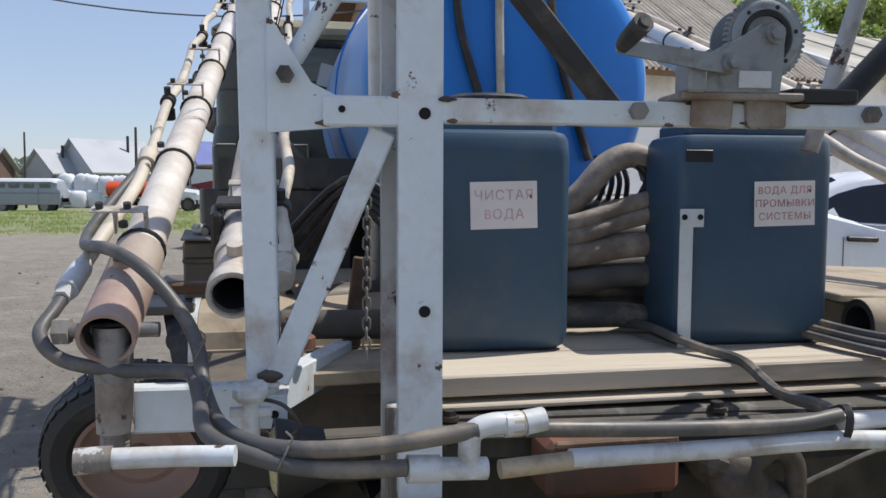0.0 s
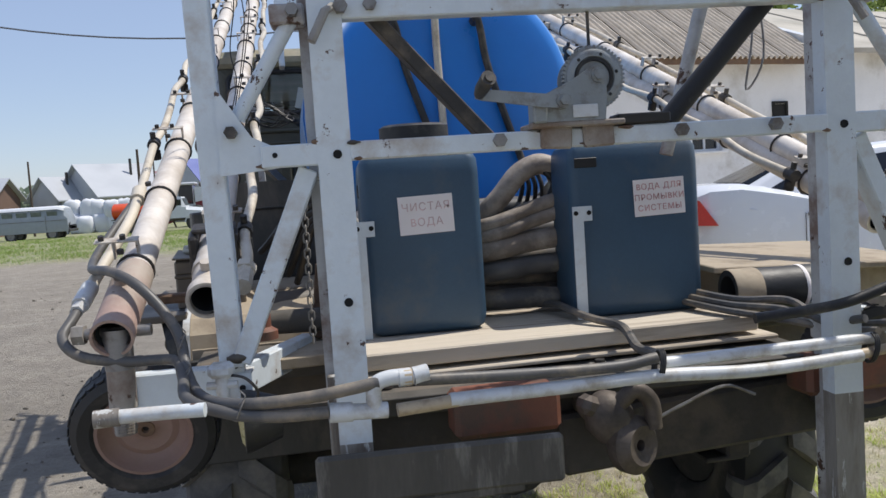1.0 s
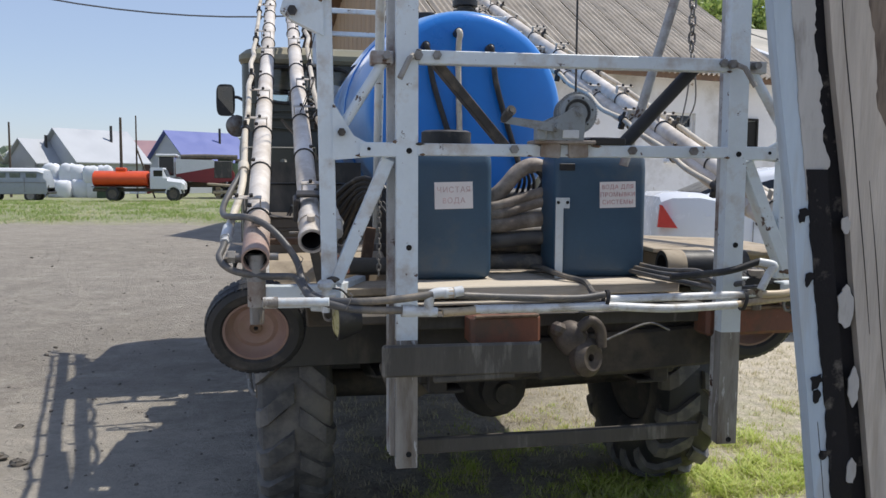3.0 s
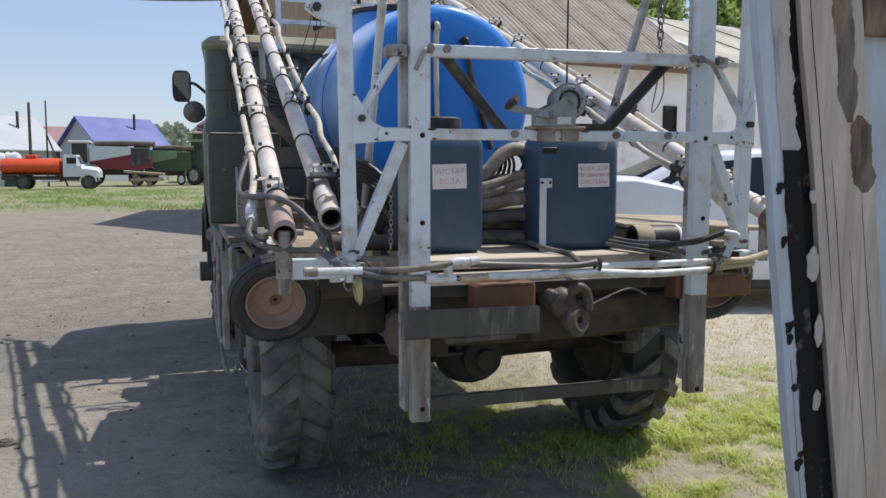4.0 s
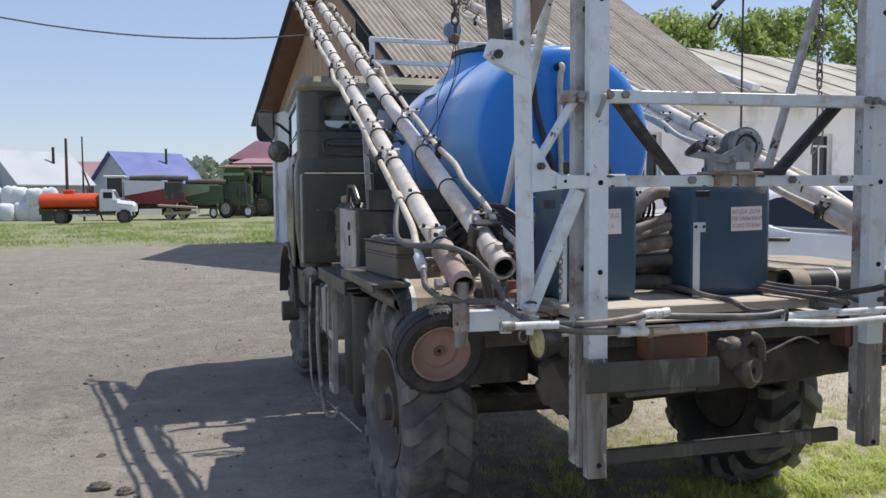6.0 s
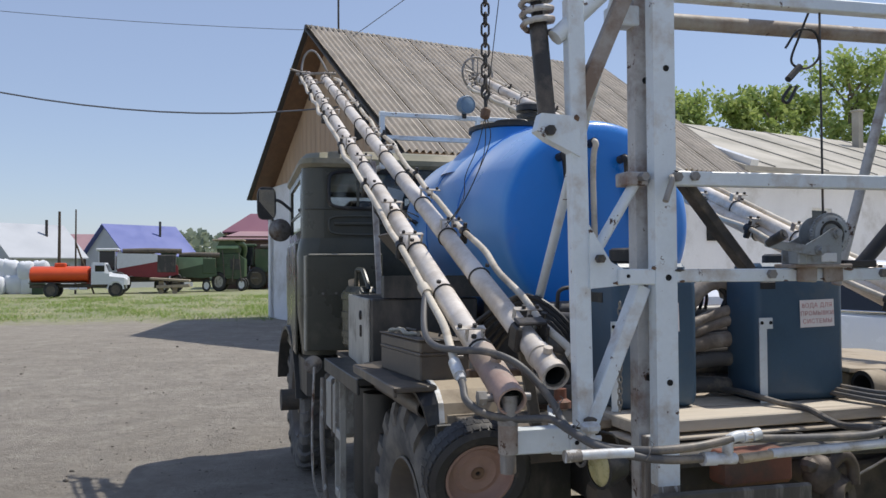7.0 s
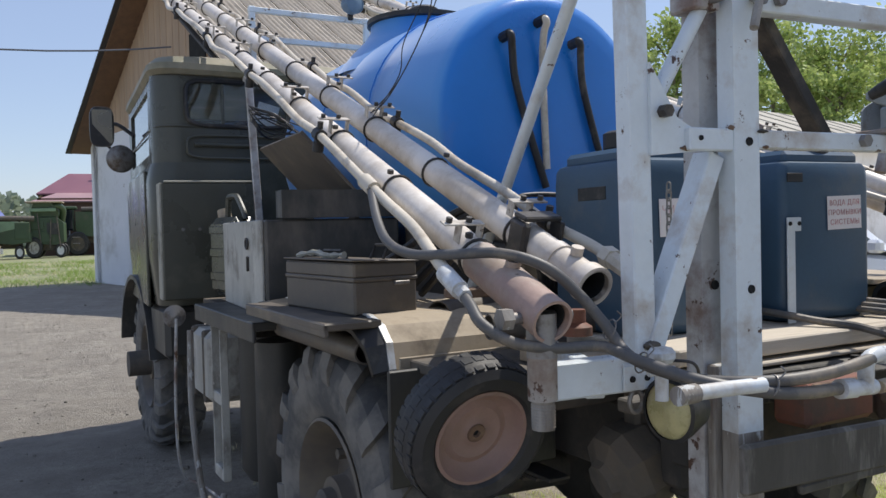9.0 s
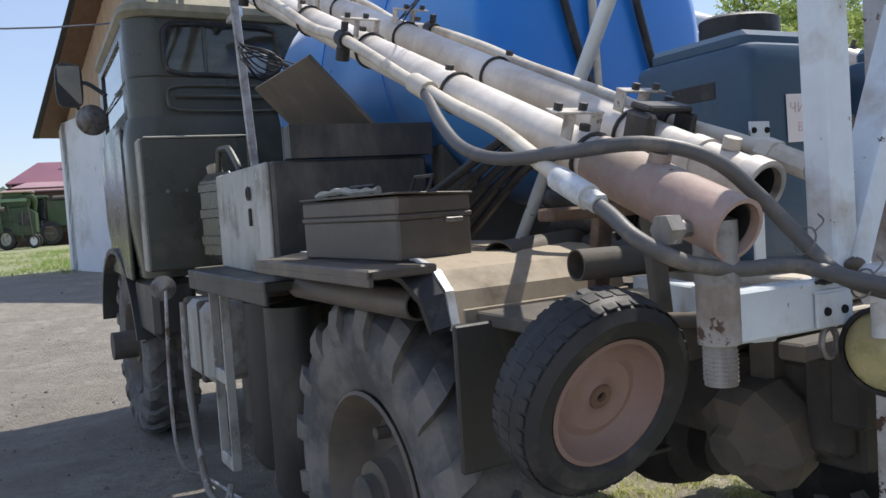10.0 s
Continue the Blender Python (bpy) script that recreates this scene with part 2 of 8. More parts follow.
    worn_olive=mat("worn_pale_olive_edge", (0.4, 0.385, 0.32), 0.6, var=0.2, dirt=(0.12, 0.115, 0.085), dirt_amount=0.25, dirt_scale=5, chip=(0.45, 0.42, 0.36), chip_amount=0.2),
    blue_small=mat("blue_grey_lamp_paint", (0.12, 0.19, 0.27), 0.5, var=0.15),
)


def leaf_mat(name, a, b):
    """Leaves and blades: two tones by island, a little light through them."""
    m = bpy.data.materials.new(name)
    m.use_nodes = True
    n, l = m.node_tree.nodes, m.node_tree.links
    g = n.new("ShaderNodeNewGeometry")
    x = n.new("ShaderNodeMix")
    x.data_type = "RGBA"
    x.inputs[6].default_value, x.inputs[7].default_value = (*a, 1), (*b, 1)
    l.new(g.outputs["Random Per Island"], x.inputs[0])
    p = n["Principled BSDF"]
    l.new(x.outputs[2], p.inputs["Base Color"])
    p.inputs["Roughness"].default_value = 0.6
    t = n.new("ShaderNodeBsdfTranslucent")
    l.new(x.outputs[2], t.inputs[0])
    mix = n.new("ShaderNodeMixShader")
    mix.inputs[0].default_value = 0.42
    l.new(p.outputs[0], mix.inputs[1])
    l.new(t.outputs[0], mix.inputs[2])
    l.new(mix.outputs[0], n["Material Output"].inputs[0])
    return m


M["grass"] = leaf_mat("grass_blades", (0.4, 0.52, 0.085), (0.7, 0.72, 0.26))
M["dry_grass"] = leaf_mat("dry_grass", (0.45, 0.4, 0.23), (0.74, 0.66, 0.45))
M["far_grass"] = leaf_mat("rough_grass", (0.16, 0.26, 0.045), (0.3, 0.38, 0.1))
# distance haze is mixed into these leaf tones, greyer and paler
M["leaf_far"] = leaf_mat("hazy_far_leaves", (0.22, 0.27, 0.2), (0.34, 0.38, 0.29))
M["leaf"] = leaf_mat("poplar_leaves", (0.2, 0.295, 0.075), (0.48, 0.55, 0.19))


def ground_mat():
    """Trodden grey earth that turns to grass in two stretches of the yard."""
    m = bpy.data.materials.new("trodden_earth_and_grass")
    m.use_nodes = True
    n, l = m.node_tree.nodes, m.node_tree.links
    b = n["Principled BSDF"]
    co = n.new("ShaderNodeTexCoord")
    sep = n.new("ShaderNodeSeparateXYZ")
    l.new(co.outputs["Object"], sep.inputs[0])

    def noi(s, d=6, r=0.6):
        t = n.new("ShaderNodeTexNoise")
        t.inputs["Scale"].default_value, t.inputs["Detail"].default_value, t.inputs["Roughness"].default_value = s, d, r
        l.new(co.outputs["Object"], t.inputs["Vector"])
        return t.outputs["Fac"]

    def math_(op, a, c):
        x = n.new("ShaderNodeMath")
        x.operation = op
        for i, v in enumerate((a, c)):
            if isinstance(v, (int, float)):
                x.inputs[i].default_value = v
            else:
                l.new(v, x.inputs[i])
        return x.outputs[0]

    def ramp(src, a, c, lo=0.0, hi=1.0):
        r = n.new("ShaderNodeMapRange")
        for i, v in zip((1, 2, 3, 4), (a, c, lo, hi)):
            r.inputs[i].default_value = v
        l.new(src, r.inputs[0])
        return r.outputs[0]

    def mixc(f, a, c):
        x = n.new("ShaderNodeMix")
        x.data_type = "RGBA"
        l.new(f, x.inputs[0])
        for s, v in ((x.inputs[6], a), (x.inputs[7], c)):
            if isinstance(v, tuple):
                s.default_value = (*v, 1)
            else:
                l.new(v, s)
        return x.outputs[2]

    col = mixc(ramp(noi(0.35, 5), 0.35, 0.65), (0.335, 0.298, 0.246), (0.485, 0.434, 0.362))
    col = mixc(ramp(noi(1.7, 8, 0.72), 0.44, 0.62, 0, 0.85), col, (0.58, 0.522, 0.438))
    col = mixc(ramp(noi(5.5, 9, 0.75), 0.49, 0.62, 0, 0.75), col, (0.26, 0.23, 0.192))
    col = mixc(ramp(noi(24, 8, 0.8), 0.5, 0.66, 0, 0.6), col, (0.256, 0.228, 0.193))
    col = mixc(ramp(noi(60, 5, 0.8), 0.56, 0.66, 0, 0.7), col, (0.575, 0.535, 0.473))
    col = mixc(ramp(noi(0.9, 7, 0.65), 0.5, 0.66, 0, 0.62), col, (0.275, 0.243, 0.2))
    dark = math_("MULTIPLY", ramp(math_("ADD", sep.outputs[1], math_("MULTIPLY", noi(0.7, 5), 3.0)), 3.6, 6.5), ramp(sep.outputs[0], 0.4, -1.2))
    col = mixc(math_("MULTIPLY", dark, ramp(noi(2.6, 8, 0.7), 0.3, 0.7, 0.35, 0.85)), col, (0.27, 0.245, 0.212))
    pale = math_("MULTIPLY", ramp(math_("ADD", sep.outputs[1], math_("MULTIPLY", noi(0.9, 5), 2.0)), 4.6, 2.2), ramp(sep.outputs[0], -1.0, -2.0))
    col = mixc(math_("MULTIPLY", pale, ramp(noi(3.1, 8, 0.7), 0.35, 0.65, 0.3, 0.8)), col, (0.6, 0.545, 0.46))
    wob = math_("MULTIPLY", math_("SUBTRACT", noi(0.8, 6), 0.5), 5.0)
    far = ramp(math_("ADD", sep.outputs[1], math_("MULTIPLY", wob, 1.6)), 24.0, 26.5)
    near_x = ramp(math_("ADD", math_("ADD", sep.outputs[0], math_("MULTIPLY", sep.outputs[1], -0.12)), math_("MULTIPLY", wob, 0.35)), -0.3, 1.1)
    near_y = ramp(math_("ADD", sep.outputs[1], math_("MULTIPLY", wob, 0.3)), 3.3, 2.0)
    near_f = math_("MULTIPLY", math_("MULTIPLY", near_x, near_y), 0.42)
    patch = ramp(noi(7.5, 8, 0.75), 0.42, 0.58)
    fac = math_("MULTIPLY", math_("MAXIMUM", far, near_f), patch)
    green = mixc(ramp(noi(1.3, 6), 0.35, 0.65), (0.32, 0.38, 0.07), (0.47, 0.45, 0.17))
    col = mixc(math_("MULTIPLY", ramp(math_("ADD", sep.outputs[0], math_("MULTIPLY", noi(1.2, 5), 0.8)), 0.7, 1.9), 0.9), col, mixc(ramp(noi(9, 8, 0.75), 0.4, 0.65), (0.86, 0.77, 0.61), (0.62, 0.55, 0.43)))
    green = mixc(ramp(noi(14, 5), 0.4, 0.7, 0, 0.7), green, (0.2, 0.22, 0.07))
    green = mixc(far, green, mixc(ramp(noi(1.1, 7, 0.7), 0.4, 0.6), (0.16, 0.23, 0.055), (0.31, 0.35, 0.12)))
    col = mixc(fac, col, green)
    l.new(col, b.inputs["Base Color"])
    b.inputs["Roughness"].default_value = 0.95
    b.inputs["Specular IOR Level"].default_value = 0.2
    h = math_("ADD", math_("MULTIPLY", noi(6, 9, 0.75), 1.3), math_("MULTIPLY", noi(38, 6, 0.75), 0.45))
    bp = n.new("ShaderNodeBump")
    bp.inputs["Strength"].default_value, bp.inputs["Distance"].default_value = 1.0, 0.06
    l.new(h, bp.inputs["Height"])
    l.new(bp.outputs[0], b.inputs["Normal"])
    return m


M["ground"] = ground_mat()
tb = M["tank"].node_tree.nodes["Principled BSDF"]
# the shell's round sides are painted paler, for bleaching and for skylight; its flat end is not
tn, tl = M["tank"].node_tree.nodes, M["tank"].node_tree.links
nor, dotp, msk, side_tint = tn.new("ShaderNodeNewGeometry"), tn.new("ShaderNodeVectorMath"), tn.new("ShaderNodeMapRange"), tn.new("ShaderNodeMix")
dotp.operation, side_tint.data_type = "DOT_PRODUCT", "RGBA"
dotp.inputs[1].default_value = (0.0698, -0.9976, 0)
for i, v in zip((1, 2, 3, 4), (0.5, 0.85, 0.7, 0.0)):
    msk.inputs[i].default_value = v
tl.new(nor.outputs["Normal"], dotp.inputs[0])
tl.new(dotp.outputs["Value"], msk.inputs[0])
tl.new(msk.outputs[0], side_tint.inputs[0])
tl.new(tb.inputs["Base Color"].links[0].from_socket, side_tint.inputs[6])
side_tint.inputs[7].default_value = (0.1, 0.31, 0.66, 1)
tl.new(side_tint.outputs[2], tb.inputs["Base Color"])
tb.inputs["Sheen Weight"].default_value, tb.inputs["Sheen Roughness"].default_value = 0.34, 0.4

# ---- mesh tools ----
def V(*a):
    return Vector(a)


def smooth_path(pts, n=6):
    """A Catmull-Rom line through the points."""
    p = [Vector(q) for q in pts]
    p = [2 * p[0] - p[1], *p, 2 * p[-1] - p[-2]]
    out = []
    for i in range(1, len(p) - 2):
        a, b, c, d = p[i - 1:i + 3]
        for k in range(n):
            t = k / n
            out.append(0.5 * (2 * b + (c - a) * t + (2 * a - 5 * b + 4 * c - d) * t * t + (3 * b - a - 3 * c + d) * t ** 3))
    out.append(p[-2])
    return out


def turned(z, x=None):
    """A rotation whose Z axis is z."""
    z = Vector(z).normalized()
    x = Vector(x) if x else (V(0, 0, 1) if abs(z.z) < 0.95 else V(0, 1, 0))
    y = z.cross(x).normalized()
    x = y.cross(z)
    return Matrix((x, y, z)).transposed()


class Geo:
    def __init__(self):
        self.v, self.f, self.s = [], [], []

    def add(self, verts, faces, smooth=False, m=None):
        k = len(self.v)
        self.v += [tuple(m @ Vector(v)) for v in verts] if m else [tuple(v) for v in verts]
        self.f += [tuple(i + k for i in f) for f in faces]
        self.s += [smooth] * len(faces)
        return self

    def box(self, c, size, rot=(0, 0, 0), b=0.004, m=None):
        hx, hy, hz = (s / 2 for s in size)
        b = min(b, hx * 0.6, hy * 0.6, hz * 0.6)
        vs, idx = [], {}
        for sx in (-1, 1):
            for sy in (-1, 1):
                for sz in (-1, 1):
                    for a in range(3):
                        o = [hx - b, hy - b, hz - b]
                        o[a] += b
                        idx[sx, sy, sz, a] = len(vs)
                        vs.append((sx * o[0], sy * o[1], sz * o[2]))
        fs = []
        for a in range(3):
            for s in (-1, 1):
                c4 = []
                for p, q in ((-1, -1), (1, -1), (1, 1), (-1, 1)):
                    k = [0, 0, 0]
                    k[a], k[(a + 1) % 3], k[(a + 2) % 3] = s, p, q
                    c4.append(idx[(*k, a)])
                fs.append(tuple(c4 if s > 0 else c4[::-1]))
        for a in range(3):
            p, q = (a + 1) % 3, (a + 2) % 3
            for s in (-1, 1):
                for t in (-1, 1):
                    k1, k2 = [0, 0, 0], [0, 0, 0]
                    k1[a], k1[p], k1[q] = -1, s, t
                    k2[a], k2[p], k2[q] = 1, s, t
                    fs.append((idx[(*k1, p)], idx[(*k2, p)], idx[(*k2, q)], idx[(*k1, q)]))
        for sx in (-1, 1):
            for sy in (-1, 1):
                for sz in (-1, 1):
                    fs.append(tuple(idx[sx, sy, sz, a] for a in range(3)))
        mm = pose(*c, *rot)
        return self.add(vs, fs, False, (m @ mm) if m else mm)

    def bar(self, p, q, w, h, side=None, b=0.003):
        """A box from p to q; w across side (default: level), h across the other."""
        p, q = Vector(p), Vector(q)
        r = turned(q - p, side).to_4x4()
        return self.box((0, 0, 0), (h, w, (q - p).length), b=b, m=Matrix.Translation((p + q) / 2) @ r)

    def tube(self, pts, r, seg=10, caps=True, closed=False):
        p = [Vector(q) for q in pts]
        n = len(p)
        rr = r if isinstance(r, (list, tuple)) else [r] * n
        vs, fs = [], []
        side = None
        for i in range(n):
            if closed:
                d = p[(i + 1) % n] - p[i - 1]
            else:
                d = p[min(i + 1, n - 1)] - p[max(i - 1, 0)]
            d.normalize()
            if side is None:
                side = d.cross(V(0, 0, 1) if abs(d.z) < 0.9 else V(1, 0, 0)).normalized()
            else:
                side = (side - d * side.dot(d)).normalized()
            up = side.cross(d)
            for k in range(seg):
                a = 2 * math.pi * k / seg
                vs.append(p[i] + (side * math.cos(a) + up * math.sin(a)) * rr[i])
        for i in range(n if closed else n - 1):
            j = (i + 1) % n
            for k in range(seg):
                fs.append((i * seg + k, j * seg + k, j * seg + (k + 1) % seg, i * seg + (k + 1) % seg))
        self.add(vs, fs, True)
        if caps and not closed:
            k = len(self.v) - len(vs)
            self.f += [tuple(range(k, k + seg)), tuple(range(k + (n - 1) * seg, k + n * seg))[::-1]]
            self.s += [False, False]
        return self

    def cyl(self, p, q, r, seg=16, r2=None):
        return self.tube([p, q], [r, r if r2 is None else r2], seg)

    def hollow(self, p, q, r, wall=0.004, seg=28):
        """An open pipe with a bore."""
        p, q = Vector(p), Vector(q)
        m = Matrix.Translation(p) @ turned(q - p).to_4x4()
        h = (q - p).length
        return self.lathe([(r, 0), (r, h), (r - wall, h), (r - wall, 0), (r, 0)], m, seg, smooth=True)

    def lathe(self, prof, m=None, seg=32, smooth=True, arc=None):
        n = len(prof)
        full = arc is None
        steps = seg if full else seg + 1
        vs = [(r * math.cos(2 * math.pi * k / seg if full else arc * k / seg), r * math.sin(2 * math.pi * k / seg if full else arc * k / seg), h) for k in range(steps) for r, h in prof]
        fs = []
        for k in range(seg):
            a, b = k * n, ((k + 1) % steps) * n
            for i in range(n - 1):
                r0, r1 = prof[i][0], prof[i + 1][0]
                if r0 == 0 and r1 == 0:
                    continue
                if r0 == 0:
                    fs.append((a, b + i + 1, a + i + 1) if False else (a + i, b + i + 1, a + i + 1))
                elif r1 == 0:
                    fs.append((a + i, b + i, a + i + 1))
                else:
                    fs.append((a + i, b + i, b + i + 1, a + i + 1))
        return self.add(vs, fs, smooth, m)

    def extrude(self, poly, depth, m=None, smooth=False):
        """A flat outline (x, y) pulled along z from 0 to depth."""
        n = len(poly)
        vs = [(x, y, 0) for x, y in poly] + [(x, y, depth) for x, y in poly]
        fs = [tuple(range(n))[::-1], tuple(range(n, 2 * n))]
        self.add(vs, fs, False, m)
        k = len(self.v) - 2 * n
        self.f += [(k + i, k + (i + 1) % n, k + n + (i + 1) % n, k + n + i) for i in range(n)]
        self.s += [smooth] * n
        return self

    def loft(self, rings, smooth=True, caps=True):
        n = len(rings[0])
        vs = [v for r in rings for v in r]
        fs = [(i * n + k, i * n + (k + 1) % n, (i + 1) * n + (k + 1) % n, (i + 1) * n + k) for i in range(len(rings) - 1) for k in range(n)]
        self.add(vs, fs, smooth)
        if caps:
            k = len(self.v) - len(vs)
            self.f += [tuple(range(k, k + n))[::-1], tuple(range(k + n * (len(rings) - 1), k + n * len(rings)))]
            self.s += [False, False]
        return self

    def panel(self, xs, zs, holes, thick, m=None):
        """An upright sheet in x and z with square holes (x0, x1, z0, z1) right through it, from y = 0 to thick."""
        xs = sorted({*xs, *(h[i] for h in holes for i in (0, 1))})
        zs = sorted({*zs, *(h[i] for h in holes for i in (2, 3))})

        def solid(i, j):
            if not (0 <= i < len(xs) - 1 and 0 <= j < len(zs) - 1):
                return False
            cx, cz = (xs[i] + xs[i + 1]) / 2, (zs[j] + zs[j + 1]) / 2
            return not any(h[0] < cx < h[1] and h[2] < cz < h[3] for h in holes)

        vs, fs = [], []

        def quad(*q):
            fs.append(tuple(range(len(vs), len(vs) + 4)))
            vs.extend(q)

        for i in range(len(xs) - 1):
            for j in range(len(zs) - 1):
                if not solid(i, j):
                    continue
                a, b, c, d = xs[i], xs[i + 1], zs[j], zs[j + 1]
                quad((a, 0, c), (b, 0, c), (b, 0, d), (a, 0, d))
                quad((b, thick, c), (a, thick, c), (a, thick, d), (b, thick, d))
                if not solid(i - 1, j):
                    quad((a, thick, c), (a, 0, c), (a, 0, d), (a, thick, d))
                if not solid(i + 1, j):
                    quad((b, 0, c), (b, thick, c), (b, thick, d), (b, 0, d))
                if not solid(i, j - 1):
                    quad((a, thick, c), (b, thick, c), (b, 0, c), (a, 0, c))
                if not solid(i, j + 1):
                    quad((a, 0, d), (b, 0, d), (b, thick, d), (a, thick, d))
        return self.add(vs, fs, False, m)

    def moved(self, m):
        self.v = [tuple(m @ Vector(v)) for v in self.v]
        return self


PLACE = {}


def mesh_of(name, g, material):
    me = bpy.data.meshes.new(name)
    me.from_pydata(g.v, [], g.f)
    me.polygons.foreach_set("use_smooth", g.s)
    me.materials.append(material)
    me.update()
    if any(g.s):
        me.set_sharp_from_angle(angle=radians(38))
    return me


def thing(name, at, label, category, group="", kind="", turn=0.0):
    """An Empty at a thing's base."""
    ob = new(name)
    ob.matrix_basis = pose(*at, 0, 0, turn)
    ob.empty_display_size = 0.1
    PLACE[ob.name] = ob.matrix_basis.copy()
    return tagged(ob, label, category, group, kind)


def part(name, g, material, parent, label=""):
    """One mesh object under a thing or under a part; g is in the world's metres."""
    ob = new(name, mesh_of(name, g, material))
    ob.parent = parent
    ob.matrix_parent_inverse = PLACE.get(parent.name, Matrix()).inverted()
    if label:
        ob["label"] = label
    return ob


def solo(name, g, material, label, category, group="", kind=""):
    """A thing of one mesh, with its origin at its base."""
    a = np.array(g.v)
    lo, hi = a.min(0), a.max(0)
    o = Vector(((lo[0] + hi[0]) / 2, (lo[1] + hi[1]) / 2, lo[2]))
    g.moved(Matrix.Translation(-o))
    ob = new(name, mesh_of(name, g, material))
    ob.location = o
    PLACE[ob.name] = Matrix.Translation(o)
    return tagged(ob, label, category, group, kind)


def lerp(p, q, t):
    return Vector(p).lerp(Vector(q), t)

# ---- the yard ----
def spread(a, b, step, far):
    out = list(np.arange(a, b + step / 2, step))
    d, lo, hi = step, a, b
    while hi < far:
        d *= 1.35
        hi, lo = hi + d, lo - d
        out = [lo, *out, hi]
    return out


def ground_z(x, y):
    near = max(0.0, 1 - max(abs(x), abs(y - 8)) / 40)
    z = 0.035 * noise.noise((x * 0.35, y * 0.35, 0)) + 0.018 * noise.noise((x * 1.3, y * 1.3, 4)) + 0.012 * noise.noise((x * 3.7, y * 3.7, 9)) + 0.008 * noise.noise((x * 9.1, y * 9.1, 2))
    return z * near - 0.005


xs, ys = spread(-8, 6, 0.09, 900), spread(-3, 12, 0.09, 900)
nx = len(xs)
g = Geo()
g.v = [(x, y, ground_z(x, y)) for y in ys for x in xs]
g.f = [(j * nx + i, j * nx + i + 1, (j + 1) * nx + i + 1, (j + 1) * nx + i) for j in range(len(ys) - 1) for i in range(nx - 1)]
g.s = [True] * len(g.f)
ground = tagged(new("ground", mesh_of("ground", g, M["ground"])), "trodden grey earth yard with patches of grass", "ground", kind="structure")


def in_patch(x, y):
    """How thick the grass stands at a place."""
    w = noise.noise((x * 0.8, y * 0.8, 2)) * 1.2
    c = noise.noise((x * 2.3, y * 2.3, 7))
    f = noise.noise((x * 8.5, y * 8.5, 5))
    near = min(1, max(0, (x - 0.12 * y + 0.4 * w + 0.75) / 1.4)) * min(1, max(0, (2.6 - y + 0.5 * w) / 1.3))
    lush = max(0.0, 1 - math.hypot((x - 1.9) / 1.3, (y - 1.25) / 0.75))
    return near * (0.1 + 1.1 * c + 1.3 * f + 0.9 * lush)


def grass(name, n, x0, x1, y0, y1, hmin, hmax, material, label, density):
    rnd = random.Random(n % 1000 + 3)
    g = Geo()
    made = 0
    for _ in range(n * 6):
        if made >= n:
            break
        x, y = rnd.uniform(x0, x1), rnd.uniform(y0, y1)
        if rnd.random() > density(x, y):
            continue
        made += 1
        z = ground_z(x, y)
        for _b in range(rnd.randint(3, 6)):
            a, h = rnd.uniform(0, 6.3), rnd.uniform(hmin, hmax)
            bx, by = x + rnd.uniform(-0.03, 0.03), y + rnd.uniform(-0.03, 0.03)
            w = 0.0012 + h * 0.035
            lx, ly = math.cos(a), math.sin(a)
            ben = rnd.uniform(0.7, 2.3) * h
            k = len(g.v)
            g.v += [(bx - ly * w, by + lx * w, z - 0.01), (bx + ly * w, by - lx * w, z - 0.01), (bx + lx * ben * 0.4 + ly * w * 0.8, by + ly * ben * 0.4 - lx * w * 0.8, z + h * 0.65),
                    (bx + lx * ben * 0.4 - ly * w * 0.8, by + ly * ben * 0.4 + lx * w * 0.8, z + h * 0.65), (bx + lx * ben, by + ly * ben, z + h)]
            g.f += [(k, k + 1, k + 2, k + 3), (k + 3, k + 2, k + 4)]
            g.s += [False, False]
    return tagged(new(name, mesh_of(name, g, material)), label, "grass", kind="stuff")


grass("grass", 30000, -0.9, 5.5, -1.6, 3.4, 0.008, 0.034, M["grass"], "sparse low green grass on bare earth", in_patch)
grass("grass_tufts", 11000, -0.6, 4.2, -1.0, 2.6, 0.02, 0.075, M["grass"], "taller tufts of fresh green grass", lambda x, y: max(0.0, in_patch(x, y) - 0.4) * (1.0 if noise.noise((x * 6, y * 6, 3)) > 0.0 else 0.1))
grass("dry_grass", 12000, -0.9, 6.0, -1.6, 4.2, 0.01, 0.04, M["dry_grass"], "thin dry straw-coloured grass", lambda x, y: 0.14 + 0.6 * in_patch(x, y))


def strip(x, y):
    return min(1, max(0, (y - 24.2 + 3 * noise.noise((x * 0.25, y * 0.25, 1))) / 3)) * max(0.0, 0.35 + 1.1 * noise.noise((x * 0.45, y * 0.45, 5)))


grass("far_grass", 17000, -32, 6, 22, 50, 0.03, 0.16, M["far_grass"], "rough green grass strip along the yard", strip)
grass("far_dry_grass", 4500, -32, 6, 22, 50, 0.03, 0.12, M["dry_grass"], "rough dry grass along the yard", lambda x, y: strip(x + 9, y))

rnd = random.Random(11)
g = Geo()
for _ in range(1500):
    x, y = rnd.uniform(-8, 2), rnd.uniform(-0.8, 17) if rnd.random() < 0.75 else rnd.uniform(0, 6)
    if abs(x) < 1.0 and y < 6 and rnd.random() < 0.6:
        continue
    s = rnd.uniform(0.003, 0.011) * (2.4 if rnd.random() < 0.07 else 1)
    g.box((x, y, ground_z(x, y) + s * 0.25), (s * 2, s * rnd.uniform(1, 2), s * 1.1), (rnd.uniform(-20, 20), rnd.uniform(-20, 20), rnd.uniform(0, 180)), s * 0.5)
tagged(new("gravel", mesh_of("gravel", g, M["clay"])), "scattered small stones and clods", "gravel", kind="stuff")
